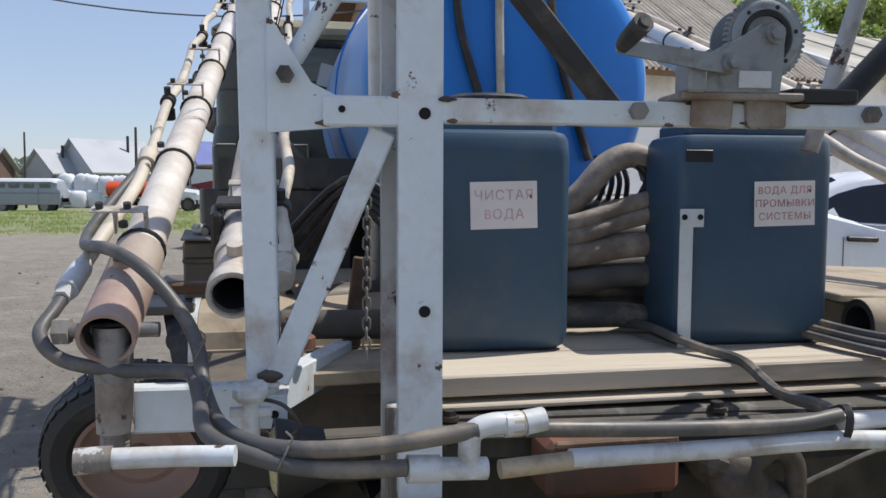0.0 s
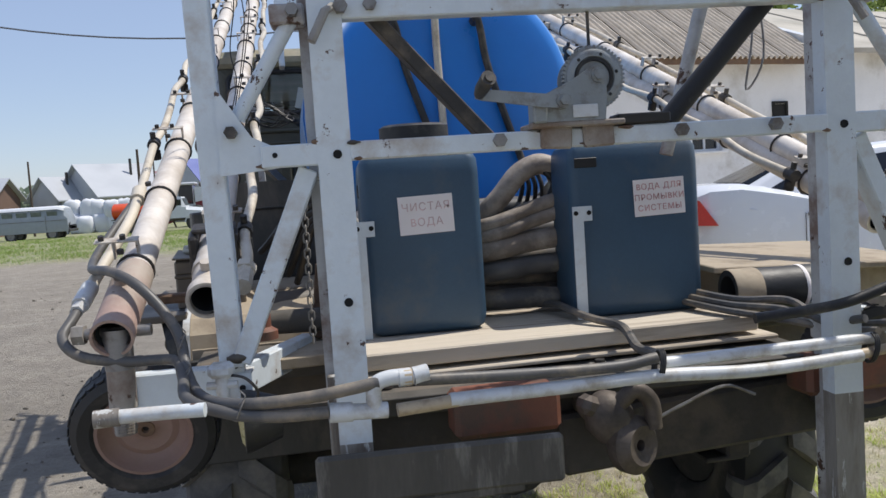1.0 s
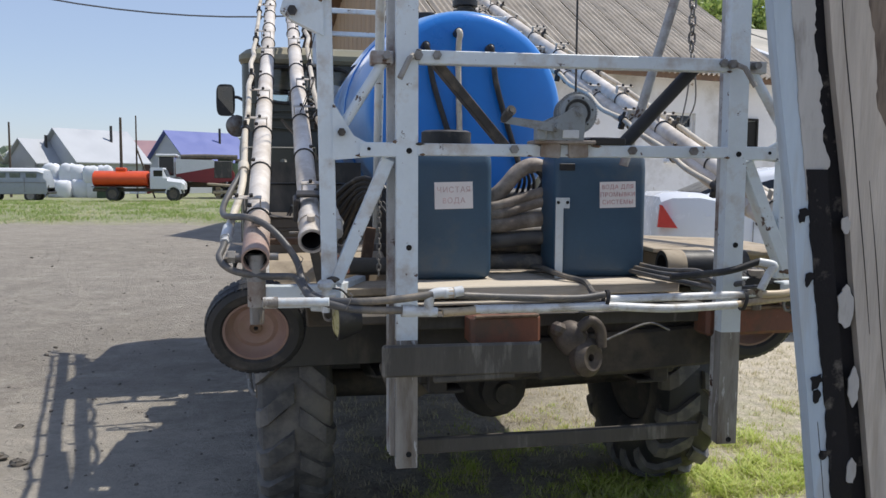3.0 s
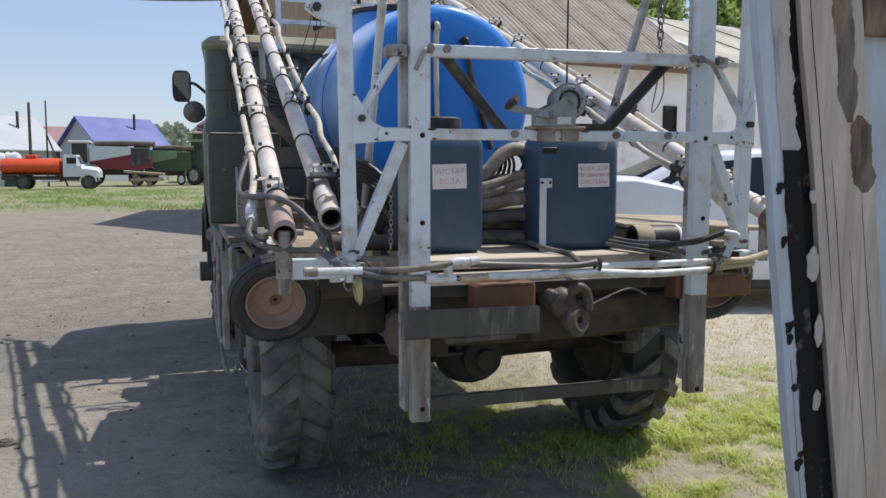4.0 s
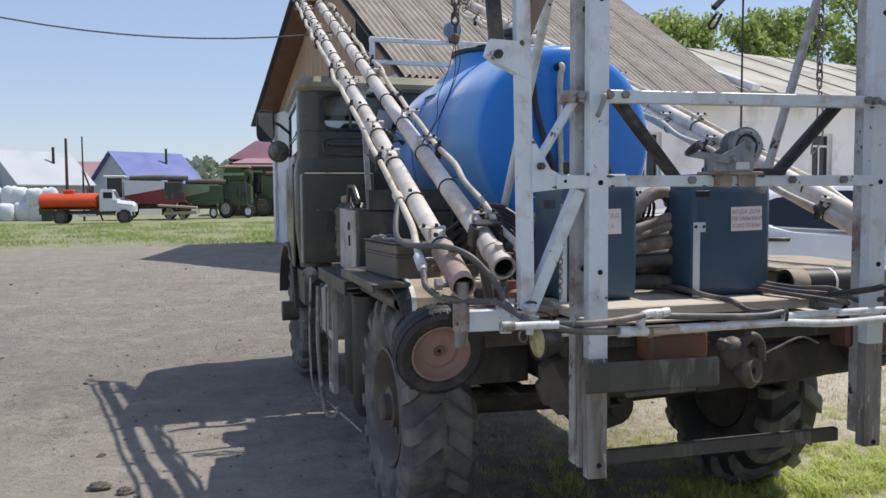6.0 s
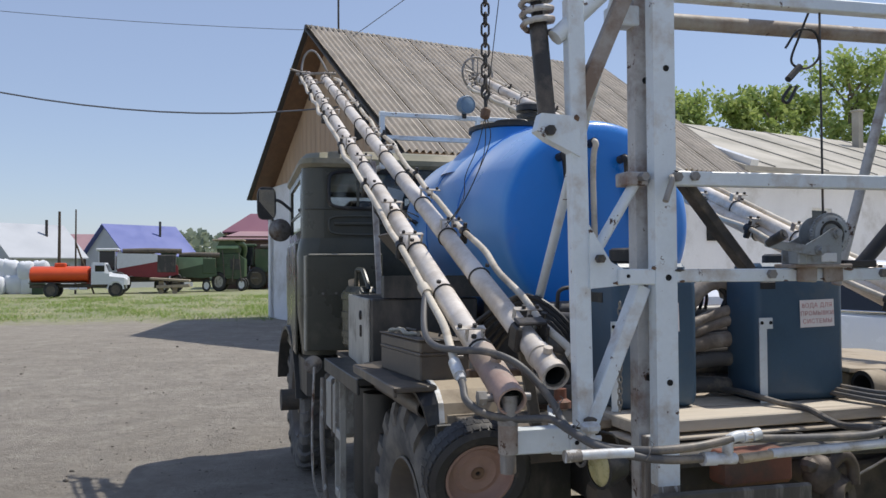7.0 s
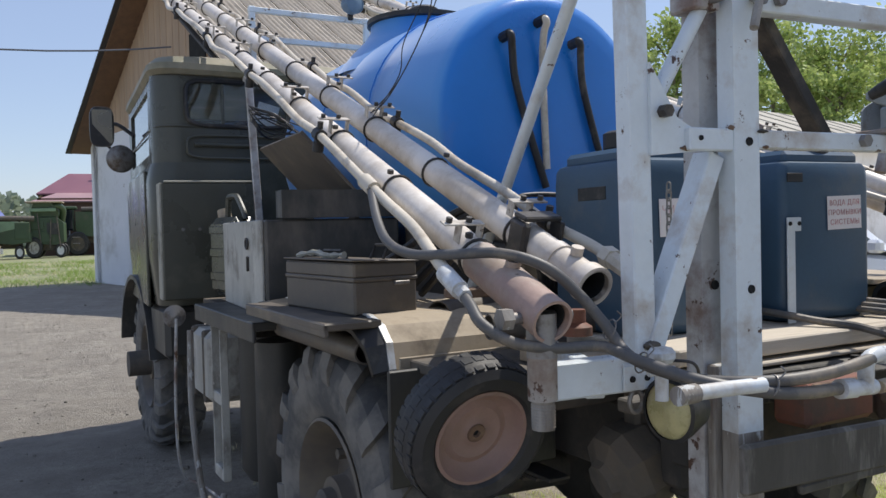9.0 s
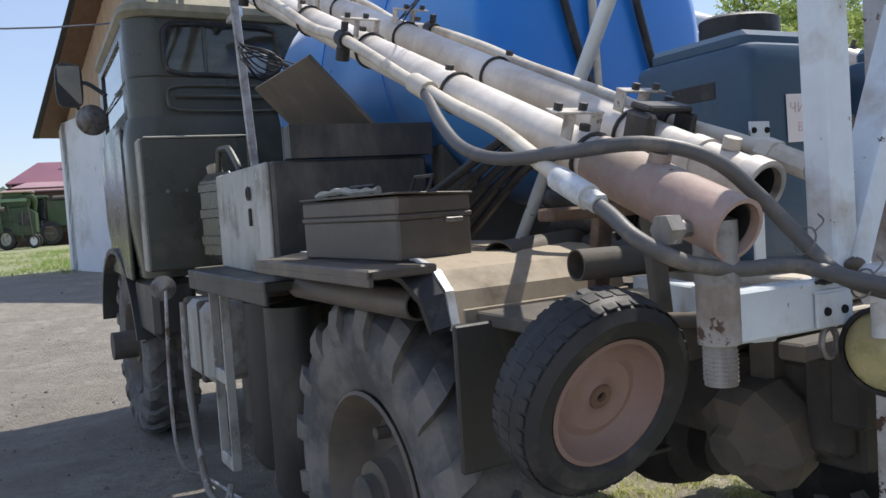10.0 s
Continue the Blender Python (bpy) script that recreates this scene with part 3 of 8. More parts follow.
for x, y, s in ((-2.51, 1.95, 0.036), (-2.37, 1.86, 0.03), (-2.62, 2.6, 0.018)):
    rings = []
    for k in range(9):
        b = math.pi * k / 8
        rings.append([(x + s * 1.5 * math.sin(b) * math.cos(a) * (1 + 0.7 * noise.noise((math.cos(a) * 1.7, b * 2, s * 90))), y + s * 1.2 * math.sin(b) * math.sin(a) * (1 + 0.7 * noise.noise((math.sin(a) * 1.9, b * 2, s * 70))),
                       ground_z(x, y) + s * (0.35 - 0.75 * math.cos(b)) * (1 + 0.35 * noise.noise((a * 1.5, b * 3, s * 40)))) for a in [j * math.pi / 8 for j in range(16)]])
    g = Geo().loft(rings, smooth=False)
    solo("clod", g, M["chassis"], "dark crumbly clod of earth on the yard", "clod", "clods")

# ---- the long white building ----
HB = pose(-0.17, 20.15, 0, 0, 0, 15)
SL = math.atan2(4.15, 6.0)
barn = thing("barn", (5, 18, 0), "whitewashed barn with a grey corrugated roof", "building", turn=15)


def on_barn(name, g, material, parent=None, label=""):
    return part(name, g.moved(HB), material, parent or barn, label)


holes = [(6.72, 7.6, 1.97, 3.17)]
on_barn("wall", Geo().panel([0.5, 9.9], [0, 4.35], holes, 0.4, pose(0, -5.5, 0)), M["wall_white"])
rot = Matrix.Rotation(math.pi / 2, 4, "Z")
on_barn("gable_wall", Geo().panel([-5.1, 5.75], [0, 4.35], [(-1.2, 0.2, 0.0, 2.6)], 0.4, pose(0.9, 0, 0, 0, 0, 90)), M["wall_white"])
on_barn("wall", Geo().panel([0.5, 9.9], [0, 4.35], [], 0.4, pose(0, 5.1, 0)), M["wall_white"])
m = Matrix(((0, 0, 1, 0.62), (1, 0, 0, 0), (0, 1, 0, 0), (0, 0, 0, 1)))
gab = on_barn("gable", Geo().extrude([(-5.6, 4.33), (5.6, 4.33), (0, 8.14)], 0.12, m), M["gable_light"], label="pale timber gable boarding")
for k in range(28):
    y = -5.4 + k * 0.4
    top = 8.1 - abs(y) * math.tan(SL) - 0.15
    if top > 4.5:
        on_barn("board", Geo().box((0.605, y, (4.33 + top) / 2), (0.03, 0.375, top - 4.33), b=0.006), M["gable_light"], gab)
on_barn("loft_hatch", Geo().box((0.585, -2.3, 5.5), (0.05, 0.9, 1.2), b=0.01), M["void"], gab, "dark open loft hatch")
on_barn("gate", Geo().box((0.8, -0.5, 1.3), (0.08, 1.4, 2.6)), M["gable"], None, "brown plank gate")
# roof: sheets on rafters
roof = on_barn("roof", Geo().extrude([(-6.0, 4.02), (0, 8.17), (6.0, 4.02), (6.0, 3.96), (0, 8.09), (-6.0, 3.96)], 10.1, Matrix(((0, 0, 1, 0.0), (1, 0, 0, 0), (0, 1, 0, 0), (0, 0, 0, 1)))), M["gable"], label="grey corrugated sheets over brown soffit boards")


def sheet_mesh(w=1.13, h=1.95, pitch=0.163, amp=0.042, seg=8):
    g = Geo()
    n = int(w / pitch * seg)
    for i in range(n + 1):
        x = w * i / n
        z = amp * math.cos(2 * math.pi * x / pitch)
        g.v += [(x, 0, z + 0.008), (x, h, z), (x, 0, z - 0.002), (x, h, z - 0.01)]
    for i in range(n):
        a, b = 4 * i, 4 * i + 4
        g.f += [(a, b, b + 1, a + 1), (a + 2, a + 3, b + 3, b + 2), (a, a + 2, b + 2, b)]
    g.s = [True] * len(g.f)
    return g


sheet = mesh_of("roofing_sheet", sheet_mesh(), M["roof_sheet"])
slope_m = HB @ Matrix.Translation((0, -6.08, 4.03)) @ Matrix.Rotation(SL, 4, "X")
for row in range(4):
    for col in range(10):
        ob = new("roofing_sheet", sheet)
        ob.parent = roof
        ob.matrix_basis = slope_m @ pose(-0.1 + col * 1.02, row * 1.83, 0.04 + 0.004 * (col % 2), 0.6, 0, random.uniform(-0.08, 0.08))
on_barn("ridge_cap", Geo().tube([(-0.12, 0, 8.22), (10.2, 0, 8.22)], 0.11, 12), M["fascia"], roof)
for s in (-1, 1):
    on_barn("barge_board", Geo().bar((-0.04, s * 6.1, 3.98), (-0.04, 0, 8.2), 0.05, 0.2, side=(1, 0, 0)), M["fascia"], roof, "dark barge board")
on_barn("fascia_board", Geo().box((5.05, -6.04, 3.99), (10.1, 0.04, 0.14)), M["gable"], roof)


def barn_window(x0, x1, z0, z1, y=-5.5):
    w = on_barn("window", Geo().panel([x0, x1], [z0, z1], [(x0 + 0.06, (x0 + x1) / 2 - 0.03, z0 + 0.06, z1 - 0.4), ((x0 + x1) / 2 + 0.03, x1 - 0.06, z0 + 0.06, z1 - 0.4), (x0 + 0.06, x1 - 0.06, z1 - 0.34, z1 - 0.06)], 0.06, pose(0, y + 0.12, 0)), M["white_far"], None, "white-framed window")
    on_barn("pane", Geo().box(((x0 + x1) / 2, y + 0.15, (z0 + z1) / 2), (x1 - x0, 0.006, z1 - z0)), M["car_glass"], w)
    on_barn("sill", Geo().box(((x0 + x1) / 2, y - 0.03, z0 - 0.03), (x1 - x0 + 0.15, 0.16, 0.05)), M["wall_white"], w)


barn_window(6.72, 7.6, 1.97, 3.17)
on_barn("wall_vent", Geo().panel([9.17, 9.65], [2.31, 3.1], [(9.23, 9.59, 2.37, 3.04)], 0.05, pose(0, -5.55, 0)).box((9.41, -5.51, 2.7), (0.36, 0.01, 0.66)), M["void"], None, "dark louvred wall vent")
g = Geo().tube([(0.85, 0, 8.25), (0.85, 0, 9.75)], 0.03, 8).box((0.85, 0, 9.72), (0.5, 0.05, 0.05))
mast = on_barn("lightning_mast", g, M["fascia"], None, "roof mast with a wire whisk")
g = Geo()
for k in range(10):
    a = k * 0.628
    g.tube(smooth_path([(0.85, 0, 9.75), (0.85 + 0.3 * math.cos(a), 0.3 * math.sin(a), 9.95), (0.85 + 0.42 * math.cos(a), 0.42 * math.sin(a), 10.3)], 4), 0.008, 5)
on_barn("whisk", g, M["steel"], mast)

annex = thing("annex", (22, 20, 0), "long whitewashed annex with a shallow faded roof", "building", turn=15)


def on_annex(name, g, material, parent=None, label=""):
    return part(name, g.moved(HB), material, parent or annex, label)


wins = [(13.5, 14.4, 2.0, 3.32), (21.2, 22.1, 2.0, 3.32), (29, 29.9, 2.0, 3.32)]
on_annex("wall", Geo().panel([9.92, 45], [0, 4.3], wins, 0.4, pose(0, -5.45, 0)), M["wall_white"])
on_annex("end_wall", Geo().panel([-5, 5], [0, 4.3], [], 0.4, pose(45, 0, 0, 0, 0, 90)), M["wall_white"])
on_annex("roof", Geo().extrude([(-6.0, 4.33), (0, 6.72), (6.0, 4.33), (6.0, 4.2), (0, 6.55), (-6.0, 4.2)], 35.5, Matrix(((0, 0, 1, 10.1), (1, 0, 0, 0), (0, 1, 0, 0), (0, 0, 0, 1)))), M["roof_flat"], label="faded felt roof")
for k in range(15):
    on_annex("roof_seam", Geo().bar((11.3 + k * 2.25, -6.0, 4.345), (11.3 + k * 2.25, 0, 6.735), 0.05, 0.012, side=(1, 0, 0)), M["roof_flat"])
on_annex("upstand", Geo().box((10.45, -3.6, 5.36), (0.3, 5.2, 0.2), (21.7, 0, 0)), M["white_far"], None, "white flashing where the roofs meet")
on_annex("block_panel", Geo().box((23.0, -5.47, 2.7), (10.4, 0.06, 1.1), b=0.01), M["wall_block"])
for k in range(4):
    on_annex("air_brick", Geo().panel([17.5 + k * 1.7, 18.25 + k * 1.7], [3.3, 3.5], [(17.55 + k * 1.7, 18.2 + k * 1.7, 3.33, 3.47)], 0.05, pose(0, -5.5, 0)), M["fascia"])
for x0, x1, z0, z1 in wins:
    w = on_annex("window", Geo().panel([x0, x1], [z0, z1], [(x0 + 0.06, (x0 + x1) / 2 - 0.03, z0 + 0.06, z1 - 0.4), ((x0 + x1) / 2 + 0.03, x1 - 0.06, z0 + 0.06, z1 - 0.4), (x0 + 0.06, x1 - 0.06, z1 - 0.34, z1 - 0.06)], 0.06, pose(0, -5.33, 0)), M["white_far"], None, "white-framed window")
    on_annex("pane", Geo().box(((x0 + x1) / 2, -5.3, (z0 + z1) / 2), (x1 - x0, 0.006, z1 - z0)), M["car_glass"], w)
on_annex("chimney", Geo().box((21.9, -1.2, 6.8), (0.3, 0.3, 1.7), b=0.02).box((21.9, -1.2, 7.65), (0.38, 0.38, 0.08), b=0.02), M["roof_flat"], None, "dusty brown chimney stack")

# ---- the lorry: local u to its right, v ahead, then laid into the yard ----
TRUCK = pose(0.042, 0, 0, 0, 0, 4)
truck = thing("truck", (0.042, 0, 0), "dusty olive flatbed lorry with a tall cab and chunky tyres", "truck", turn=4)


def on_truck(name, g, material, parent=None, label=""):
    return part(name, g.moved(TRUCK), material, parent or truck, label)


def big_tyre(g):
    """The carcass of a cross-country tyre about the x axis."""
    prof = [(0.26, -0.10), (0.30, -0.135), (0.37, -0.155), (0.44, -0.152), (0.49, -0.135), (0.512, -0.10), (0.518, 0),
            (0.512, 0.10), (0.49, 0.135), (0.44, 0.152), (0.37, 0.155), (0.30, 0.135), (0.26, 0.10), (0.26, -0.10)]
    return g.lathe(prof, Matrix.Rotation(math.pi / 2, 4, "Y"), 48)


def tyre_lug(side):
    """One slanted lug that wraps over the shoulder."""
    rings = []
    for w, r, lag in ((0.012, 0.543, 0), (0.06, 0.545, 0.06), (0.115, 0.538, 0.15), (0.148, 0.51, 0.2), (0.163, 0.465, 0.215), (0.160, 0.425, 0.22)):
        wid = 0.088 if w < 0.13 else 0.084
        ring = []
        for da, rr in ((-wid, r - 0.045), (wid, r - 0.045), (wid * 0.8, r), (-wid * 0.8, r)):
            ww = side * (w if rr == r else max(0.01, w - 0.02))
            ring.append((ww, rr * math.cos(lag + da), rr * math.sin(lag + da)))
        rings.append(ring)
    return mesh_of("lug", Geo().loft(rings, smooth=False), M["tyre"])


LUGS = {side: tyre_lug(side) for side in (-1, 1)}


def big_rim(g, side):
    prof = [(0.262, 0.10), (0.285, 0.135), (0.275, 0.14), (0.255, 0.11), (0.235, 0.05), (0.215, 0.02), (0.12, 0.035), (0.10, 0.06), (0.095, 0.12), (0.0, 0.125)]
    g.lathe(prof, Matrix.Rotation(math.pi / 2 * side, 4, "Y"), 40)
    return g


def hub_cap(g, side):
    return g.lathe([(0.12, 0.03), (0.1, 0.075), (0.066, 0.1), (0.062, 0.155), (0.05, 0.165), (0, 0.165)], Matrix.Rotation(math.pi / 2 * side, 4, "Y"), 20)


for v in (1.32, 4.66):
    for side in (-1, 1):
        at = pose(side * (0.9 if v < 2 else 0.94), v, 0.54, random.uniform(0, 30))
        # right rear tyre takes darker rubber to hold the shade under the bed
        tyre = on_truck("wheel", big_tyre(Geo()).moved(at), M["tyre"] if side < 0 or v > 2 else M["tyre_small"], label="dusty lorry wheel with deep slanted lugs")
        part("rim", big_rim(Geo(), side).moved(TRUCK @ at), M["olive_box"], tyre, "dusty brown steel rim")
        part("brake_backplate", Geo().lathe([(0, -0.11), (0.2, -0.11), (0.255, -0.1), (0.258, -0.05)], Matrix.Rotation(math.pi / 2 * side, 4, "Y"), 28).moved(TRUCK @ at), M["under"], tyre)
        part("hub", hub_cap(Geo(), side).moved(TRUCK @ at), M["chassis"], tyre, "muddy hub with bolts")
        for k in range(6):
            a = k * math.pi / 3
            part("wheel_nut", Geo().tube([(side * 0.02, 0.165 * math.cos(a), 0.165 * math.sin(a)), (side * 0.07, 0.165 * math.cos(a), 0.165 * math.sin(a))], 0.019, 6).moved(TRUCK @ at), M["chassis"], tyre)
        for face in (-1, 1):
            for k in range(17):
                ob = new("lug", LUGS[face])
                ob.parent = tyre
                ob.matrix_basis = TRUCK @ at @ Matrix.Rotation(2 * math.pi * (k + (0.5 if face > 0 else 0)) / 17, 4, "X")

for u in (-0.43, 0.43):
    g = Geo()
    g.box((u, 2.95, 0.84), (0.07, 5.3, 0.2), b=0.008)
    g.box((u + (0.04 if u < 0 else -0.04), 2.95, 0.935), (0.11, 5.3, 0.012)).box((u + (0.04 if u < 0 else -0.04), 2.95, 0.745), (0.11, 5.3, 0.012))
    on_truck("chassis_rail", g, M["under"])
for v, z, h in ((0.36, 0.87, 0.2), (1.9, 0.82, 0.12), (3.0, 0.82, 0.12)):
    on_truck("cross_member", Geo().box((0, v, z), (1.0, 0.09, h), b=0.012), M["under"])
for v in (1.32, 4.66):
    g = Geo()
    g.tube(smooth_path([(-0.8, v, 0.54), (-0.35, v, 0.53), (0, v, 0.52), (0.35, v, 0.53), (0.8, v, 0.54)], 4), 0.065, 14)
    g.lathe([(0, -0.2), (0.1, -0.17), (0.17, -0.08), (0.185, 0), (0.17, 0.08), (0.1, 0.17), (0, 0.2)], pose(0.05, v, 0.52, 90), 20)
    g.lathe([(0, 0), (0.05, 0), (0.055, 0.03), (0.1, 0.05), (0.1, 0.12), (0.15, 0.16)], pose(0.05, v - 0.3, 0.52, -90), 16)
    on_truck("axle", g, M["under"], label="muddy axle with a round differential")
    for u in (-0.55, 0.55):
        g = Geo()
        for k in range(6):
            g.box((u, v, 0.63 + k * 0.014), (0.075, 0.5 + k * 0.13, 0.011), b=0.002)
        on_truck("leaf_spring", g, M["under"])

# the bed
for k in range(9):
    on_truck("deck_board", Geo().box((-0.86 + k * 0.215, 1.95, 1.055), (0.208, 2.9, 0.03), b=0.004), M["chassis"])
for v in (0.62, 1.1, 1.6, 2.1, 2.6, 3.2):
    on_truck("deck_beam", Geo().box((0, v, 0.99), (1.74, 0.07, 0.095), b=0.006), M["chassis"])
g = Geo().box((-1.095, 1.315, 1.165), (0.17, 0.78, 0.022), b=0.004).box((-1.172, 1.315, 1.156), (0.014, 0.78, 0.036), b=0.003)
on_truck("side_shelf", g, M["olive_box"], label="flat steel shelf above the rear wheel")
on_truck("side_step", Geo().box((-1.06, 2.14, 1.095), (0.22, 0.95, 0.03)).box((-1.162, 2.14, 1.07), (0.014, 0.95, 0.065)), M["cabinet"])
on_truck("battery_box", Geo().box((-0.62, 2.85, 0.64), (0.4, 0.8, 0.66), b=0.015).box((-0.835, 2.85, 0.9), (0.03, 0.82, 0.05), b=0.005), M["cabinet"], label="dark steel box slung under the deck")
on_truck("fender_panel", Geo().box((-1.02, 3.86, 0.86), (0.22, 0.5, 0.3), b=0.03), M["cabinet"], label="dark panel behind the front wheel")


def mudguard(s):
    """A bent sheet that runs down behind the rear wheel, with its riveted strip, rubber edge and flap."""
    w0, w1 = (-1.0, -0.52) if s < 0 else (0.52, 1.0)
    prof = [(1.75, 1.183), (1.12, 1.184), (1.01, 1.18), (0.93, 1.158), (0.88, 1.115), (0.862, 1.045)]

    def bent(a, b, lift=0.0):
        return Geo().loft([[(a, v - lift, z + lift), (b, v - lift, z + lift), (b, v + 0.005, z - 0.012), (a, v + 0.005, z - 0.012)] for v, z in prof], smooth=False)

    guard = on_truck("mudguard", bent(w0, w1), M["tan_sheet"], label="tan dust-covered mudguard sheet")
    on_truck("rivet_strip", Geo().box(((w0 + w1) / 2, 0.853, 1.055), (w1 - w0 - 0.01, 0.008, 0.045), b=0.002), M["tan_sheet"], guard)
    for k in range(5):
        u = w0 + 0.05 + k * (w1 - w0 - 0.1) / 4
        on_truck("rivet", Geo().tube([(u, 0.853, 1.055), (u, 0.84, 1.055)], 0.009, 8), M["tan_sheet"], guard)
    on_truck("mud_flap", Geo().box(((w0 + w1) / 2 + 0.03 * s, 0.80, 0.9), (w1 - w0 + 0.05, 0.014, 0.31), b=0.004), M["cabinet"], guard, "hanging dark rubber flap")
    e = w0 if s < 0 else w1
    on_truck("stripe", bent(e + 0.001 * s, e + 0.021 * s, 0.003), M["pvc"], guard, "painted white stripe")
    # rubber edge that droops towards the wheel
    rings = []
    for k, (v, z) in enumerate(prof):
        d = 0.035 * max(0, k - 1)
        rings.append([(e + s * 0.023, v, z), (e + s * (0.115 - 0.4 * d), v + 0.02, z - 0.01), (e + s * (0.115 - 0.4 * d), v + 0.03, z - 0.02), (e + s * 0.023, v + 0.008, z - 0.012)])
    on_truck("side_flap", Geo().loft(rings, smooth=False), M["black"], guard, "black rubber edge strip")


mudguard(-1)
mudguard(1)
on_truck("side_pipe", Geo().hollow((-1.05, 0.95, 1.085), (-1.05, 1.7, 1.085), 0.034, 0.005), M["olive_box"])

# rear end
on_truck("rear_beam", Geo().box((0.13, 0.28, 0.93), (1.36, 0.07, 0.16), b=0.01), M["under"], label="heavy dirty rear cross beam")
on_truck("tow_plate", Geo().box((0.32, 0.23, 0.885), (0.82, 0.05, 0.15), (0, -2.5, 0), 0.01), M["under"])
on_truck("tail_ledge", Geo().box((0, 0.24, 1.028), (1.5, 0.05, 0.03)), M["chassis"])
for u, w in ((-0.25, 0.24), (0.66, 0.36)):
    box = on_truck("lamp_box", Geo().box((u, 0.12, 1.005), (w, 0.1, 0.1), b=0.012), M["rust_red"], label="rust-red steel lamp box")
    on_truck("lamp_lip", Geo().box((u, 0.067, 1.052), (w - 0.02, 0.012, 0.012)), M["rusty"], box)
g = Geo()
g.tube([(0.0, 0.27, 0.96), (0.0, 0.1, 0.96)], 0.045, 14)
hook = on_truck("tow_hook", g, M["chassis"], label="worn muddy tow hook")
on_truck("hook_jaw", Geo().lathe([(0.013, -0.026), (0.044, -0.036), (0.064, -0.014), (0.066, 0.014), (0.044, 0.036), (0.013, 0.026), (0.013, -0.026)], pose(0.025, 0.06, 0.905, 84, 0, 24), 24).lathe([(0, -0.045), (0.044, -0.032), (0.058, 0.008), (0.046, 0.05), (0.02, 0.07), (0, 0.072)], pose(-0.012, 0.085, 0.955, 0, -20), 11, smooth=False), M["hook_steel"], hook, "worn bare-steel jaw")
on_truck("hook_latch", Geo().tube(smooth_path([(0.075, 0.05, 0.94), (0.07, 0.05, 1.0), (0.035, 0.05, 1.03), (0.0, 0.06, 1.0), (-0.02, 0.07, 0.96)], 5), 0.019, 10), M["hook_steel"], hook)
on_truck("hook_pin", Geo().box((-0.055, 0.08, 0.995), (0.075, 0.05, 0.045), (0, 25, 15), 0.014), M["hook_steel"], hook)
on_truck("hook_wire", Geo().tube(smooth_path([(0.06, 0.06, 0.945), (0.15, 0.05, 0.985), (0.25, 0.05, 1.015), (0.32, 0.04, 0.99)], 5), 0.004, 6), M["steel"], hook)
lamp = on_truck("tail_lamp", Geo().lathe([(0, -0.06), (0.042, -0.055), (0.061, 0.0), (0.064, 0.018), (0.056, 0.02)], pose(-0.79, 0.05, 1.062, 90, 0, -85), 24), M["black"], label="round dirty rear lamp")
on_truck("lamp_lens", Geo().lathe([(0.056, 0.016), (0.042, 0.025), (0, 0.03)], pose(-0.79, 0.05, 1.062, 90, 0, -85), 24), M["lens"], lamp, "yellowed ribbed lens")
on_truck("brake_drum", Geo().lathe([(0, -0.13), (0.05, -0.13), (0.06, -0.11), (0.11, -0.09), (0.125, -0.05), (0.115, 0.02), (0.085, 0.07), (0.075, 0.13), (0.095, 0.135), (0.095, 0.15), (0, 0.15)], pose(-0.47, 0.5, 0.8, 8, 70, 0), 9, smooth=False).box((-0.47, 0.5, 0.93), (0.07, 0.06, 0.12), b=0.01), M["chassis"], label="muddy cast housing")

# under the left side
for v, r, z0, z1 in ((1.98, 0.095, 0.33, 1.0), (2.2, 0.1, 0.4, 1.0)):
    on_truck("air_cylinder", Geo().lathe([(0, z0), (r * 0.7, z0), (r, z0 + 0.05), (r, z1), (0, z1)], pose(-0.98, v, 0), 20), M["cabinet"], label="dark upright steel cylinder")
g = Geo()
for v in (2.3, 2.45):
    g.bar((-1.12, v, 0.38), (-1.12, v, 1.06), 0.035, 0.008, side=(0, 1, 0))
for z in (0.4, 0.72):
    g.box((-1.12, 2.375, z), (0.03, 0.15, 0.05), b=0.004)
on_truck("foot_ladder", g, M["cabinet_grey"], label="hanging flat-bar foot ladder")
g = Geo().box((-0.93, 3.0, 0.78), (0.3, 0.45, 0.34), b=0.03)
tank_box = on_truck("fuel_tank", g, M["cabinet_grey"], label="grey boxy fuel tank under the deck")
for v in (2.88, 3.12):
    on_truck("tank_strap", Geo().box((-0.93, v, 0.78), (0.312, 0.03, 0.352), b=0.03), M["chassis"], tank_box)
g = Geo().tube(smooth_path([(-1.13, 3.28, 0.98), (-1.14, 3.31, 0.6), (-1.12, 3.4, 0.25), (-1.05, 3.58, 0.05), (-0.98, 3.5, 0.015), (-0.93, 3.1, 0.012), (-0.89, 2.72, 0.012)], 7), 0.008, 8)
on_truck("hanging_hose", g, M["worn_paint"], label="thin hose that trails to the ground")
g = Geo().tube(smooth_path([(-1.12, 2.98, 0.95), (-1.13, 2.95, 0.6), (-1.12, 2.86, 0.25), (-1.1, 2.8, 0.13), (-1.06, 2.74, 0.12), (-1.03, 2.76, 0.18)], 6), 0.016, 8)
on_truck("hanging_hook_hose", g, M["grey_post"])
on_truck("side_lamp", Geo().lathe([(0, -0.05), (0.045, -0.045), (0.06, 0.03), (0, 0.045)], pose(-1.13, 3.36, 0.99, 90), 18), M["steel"], label="small round lamp below the cab")

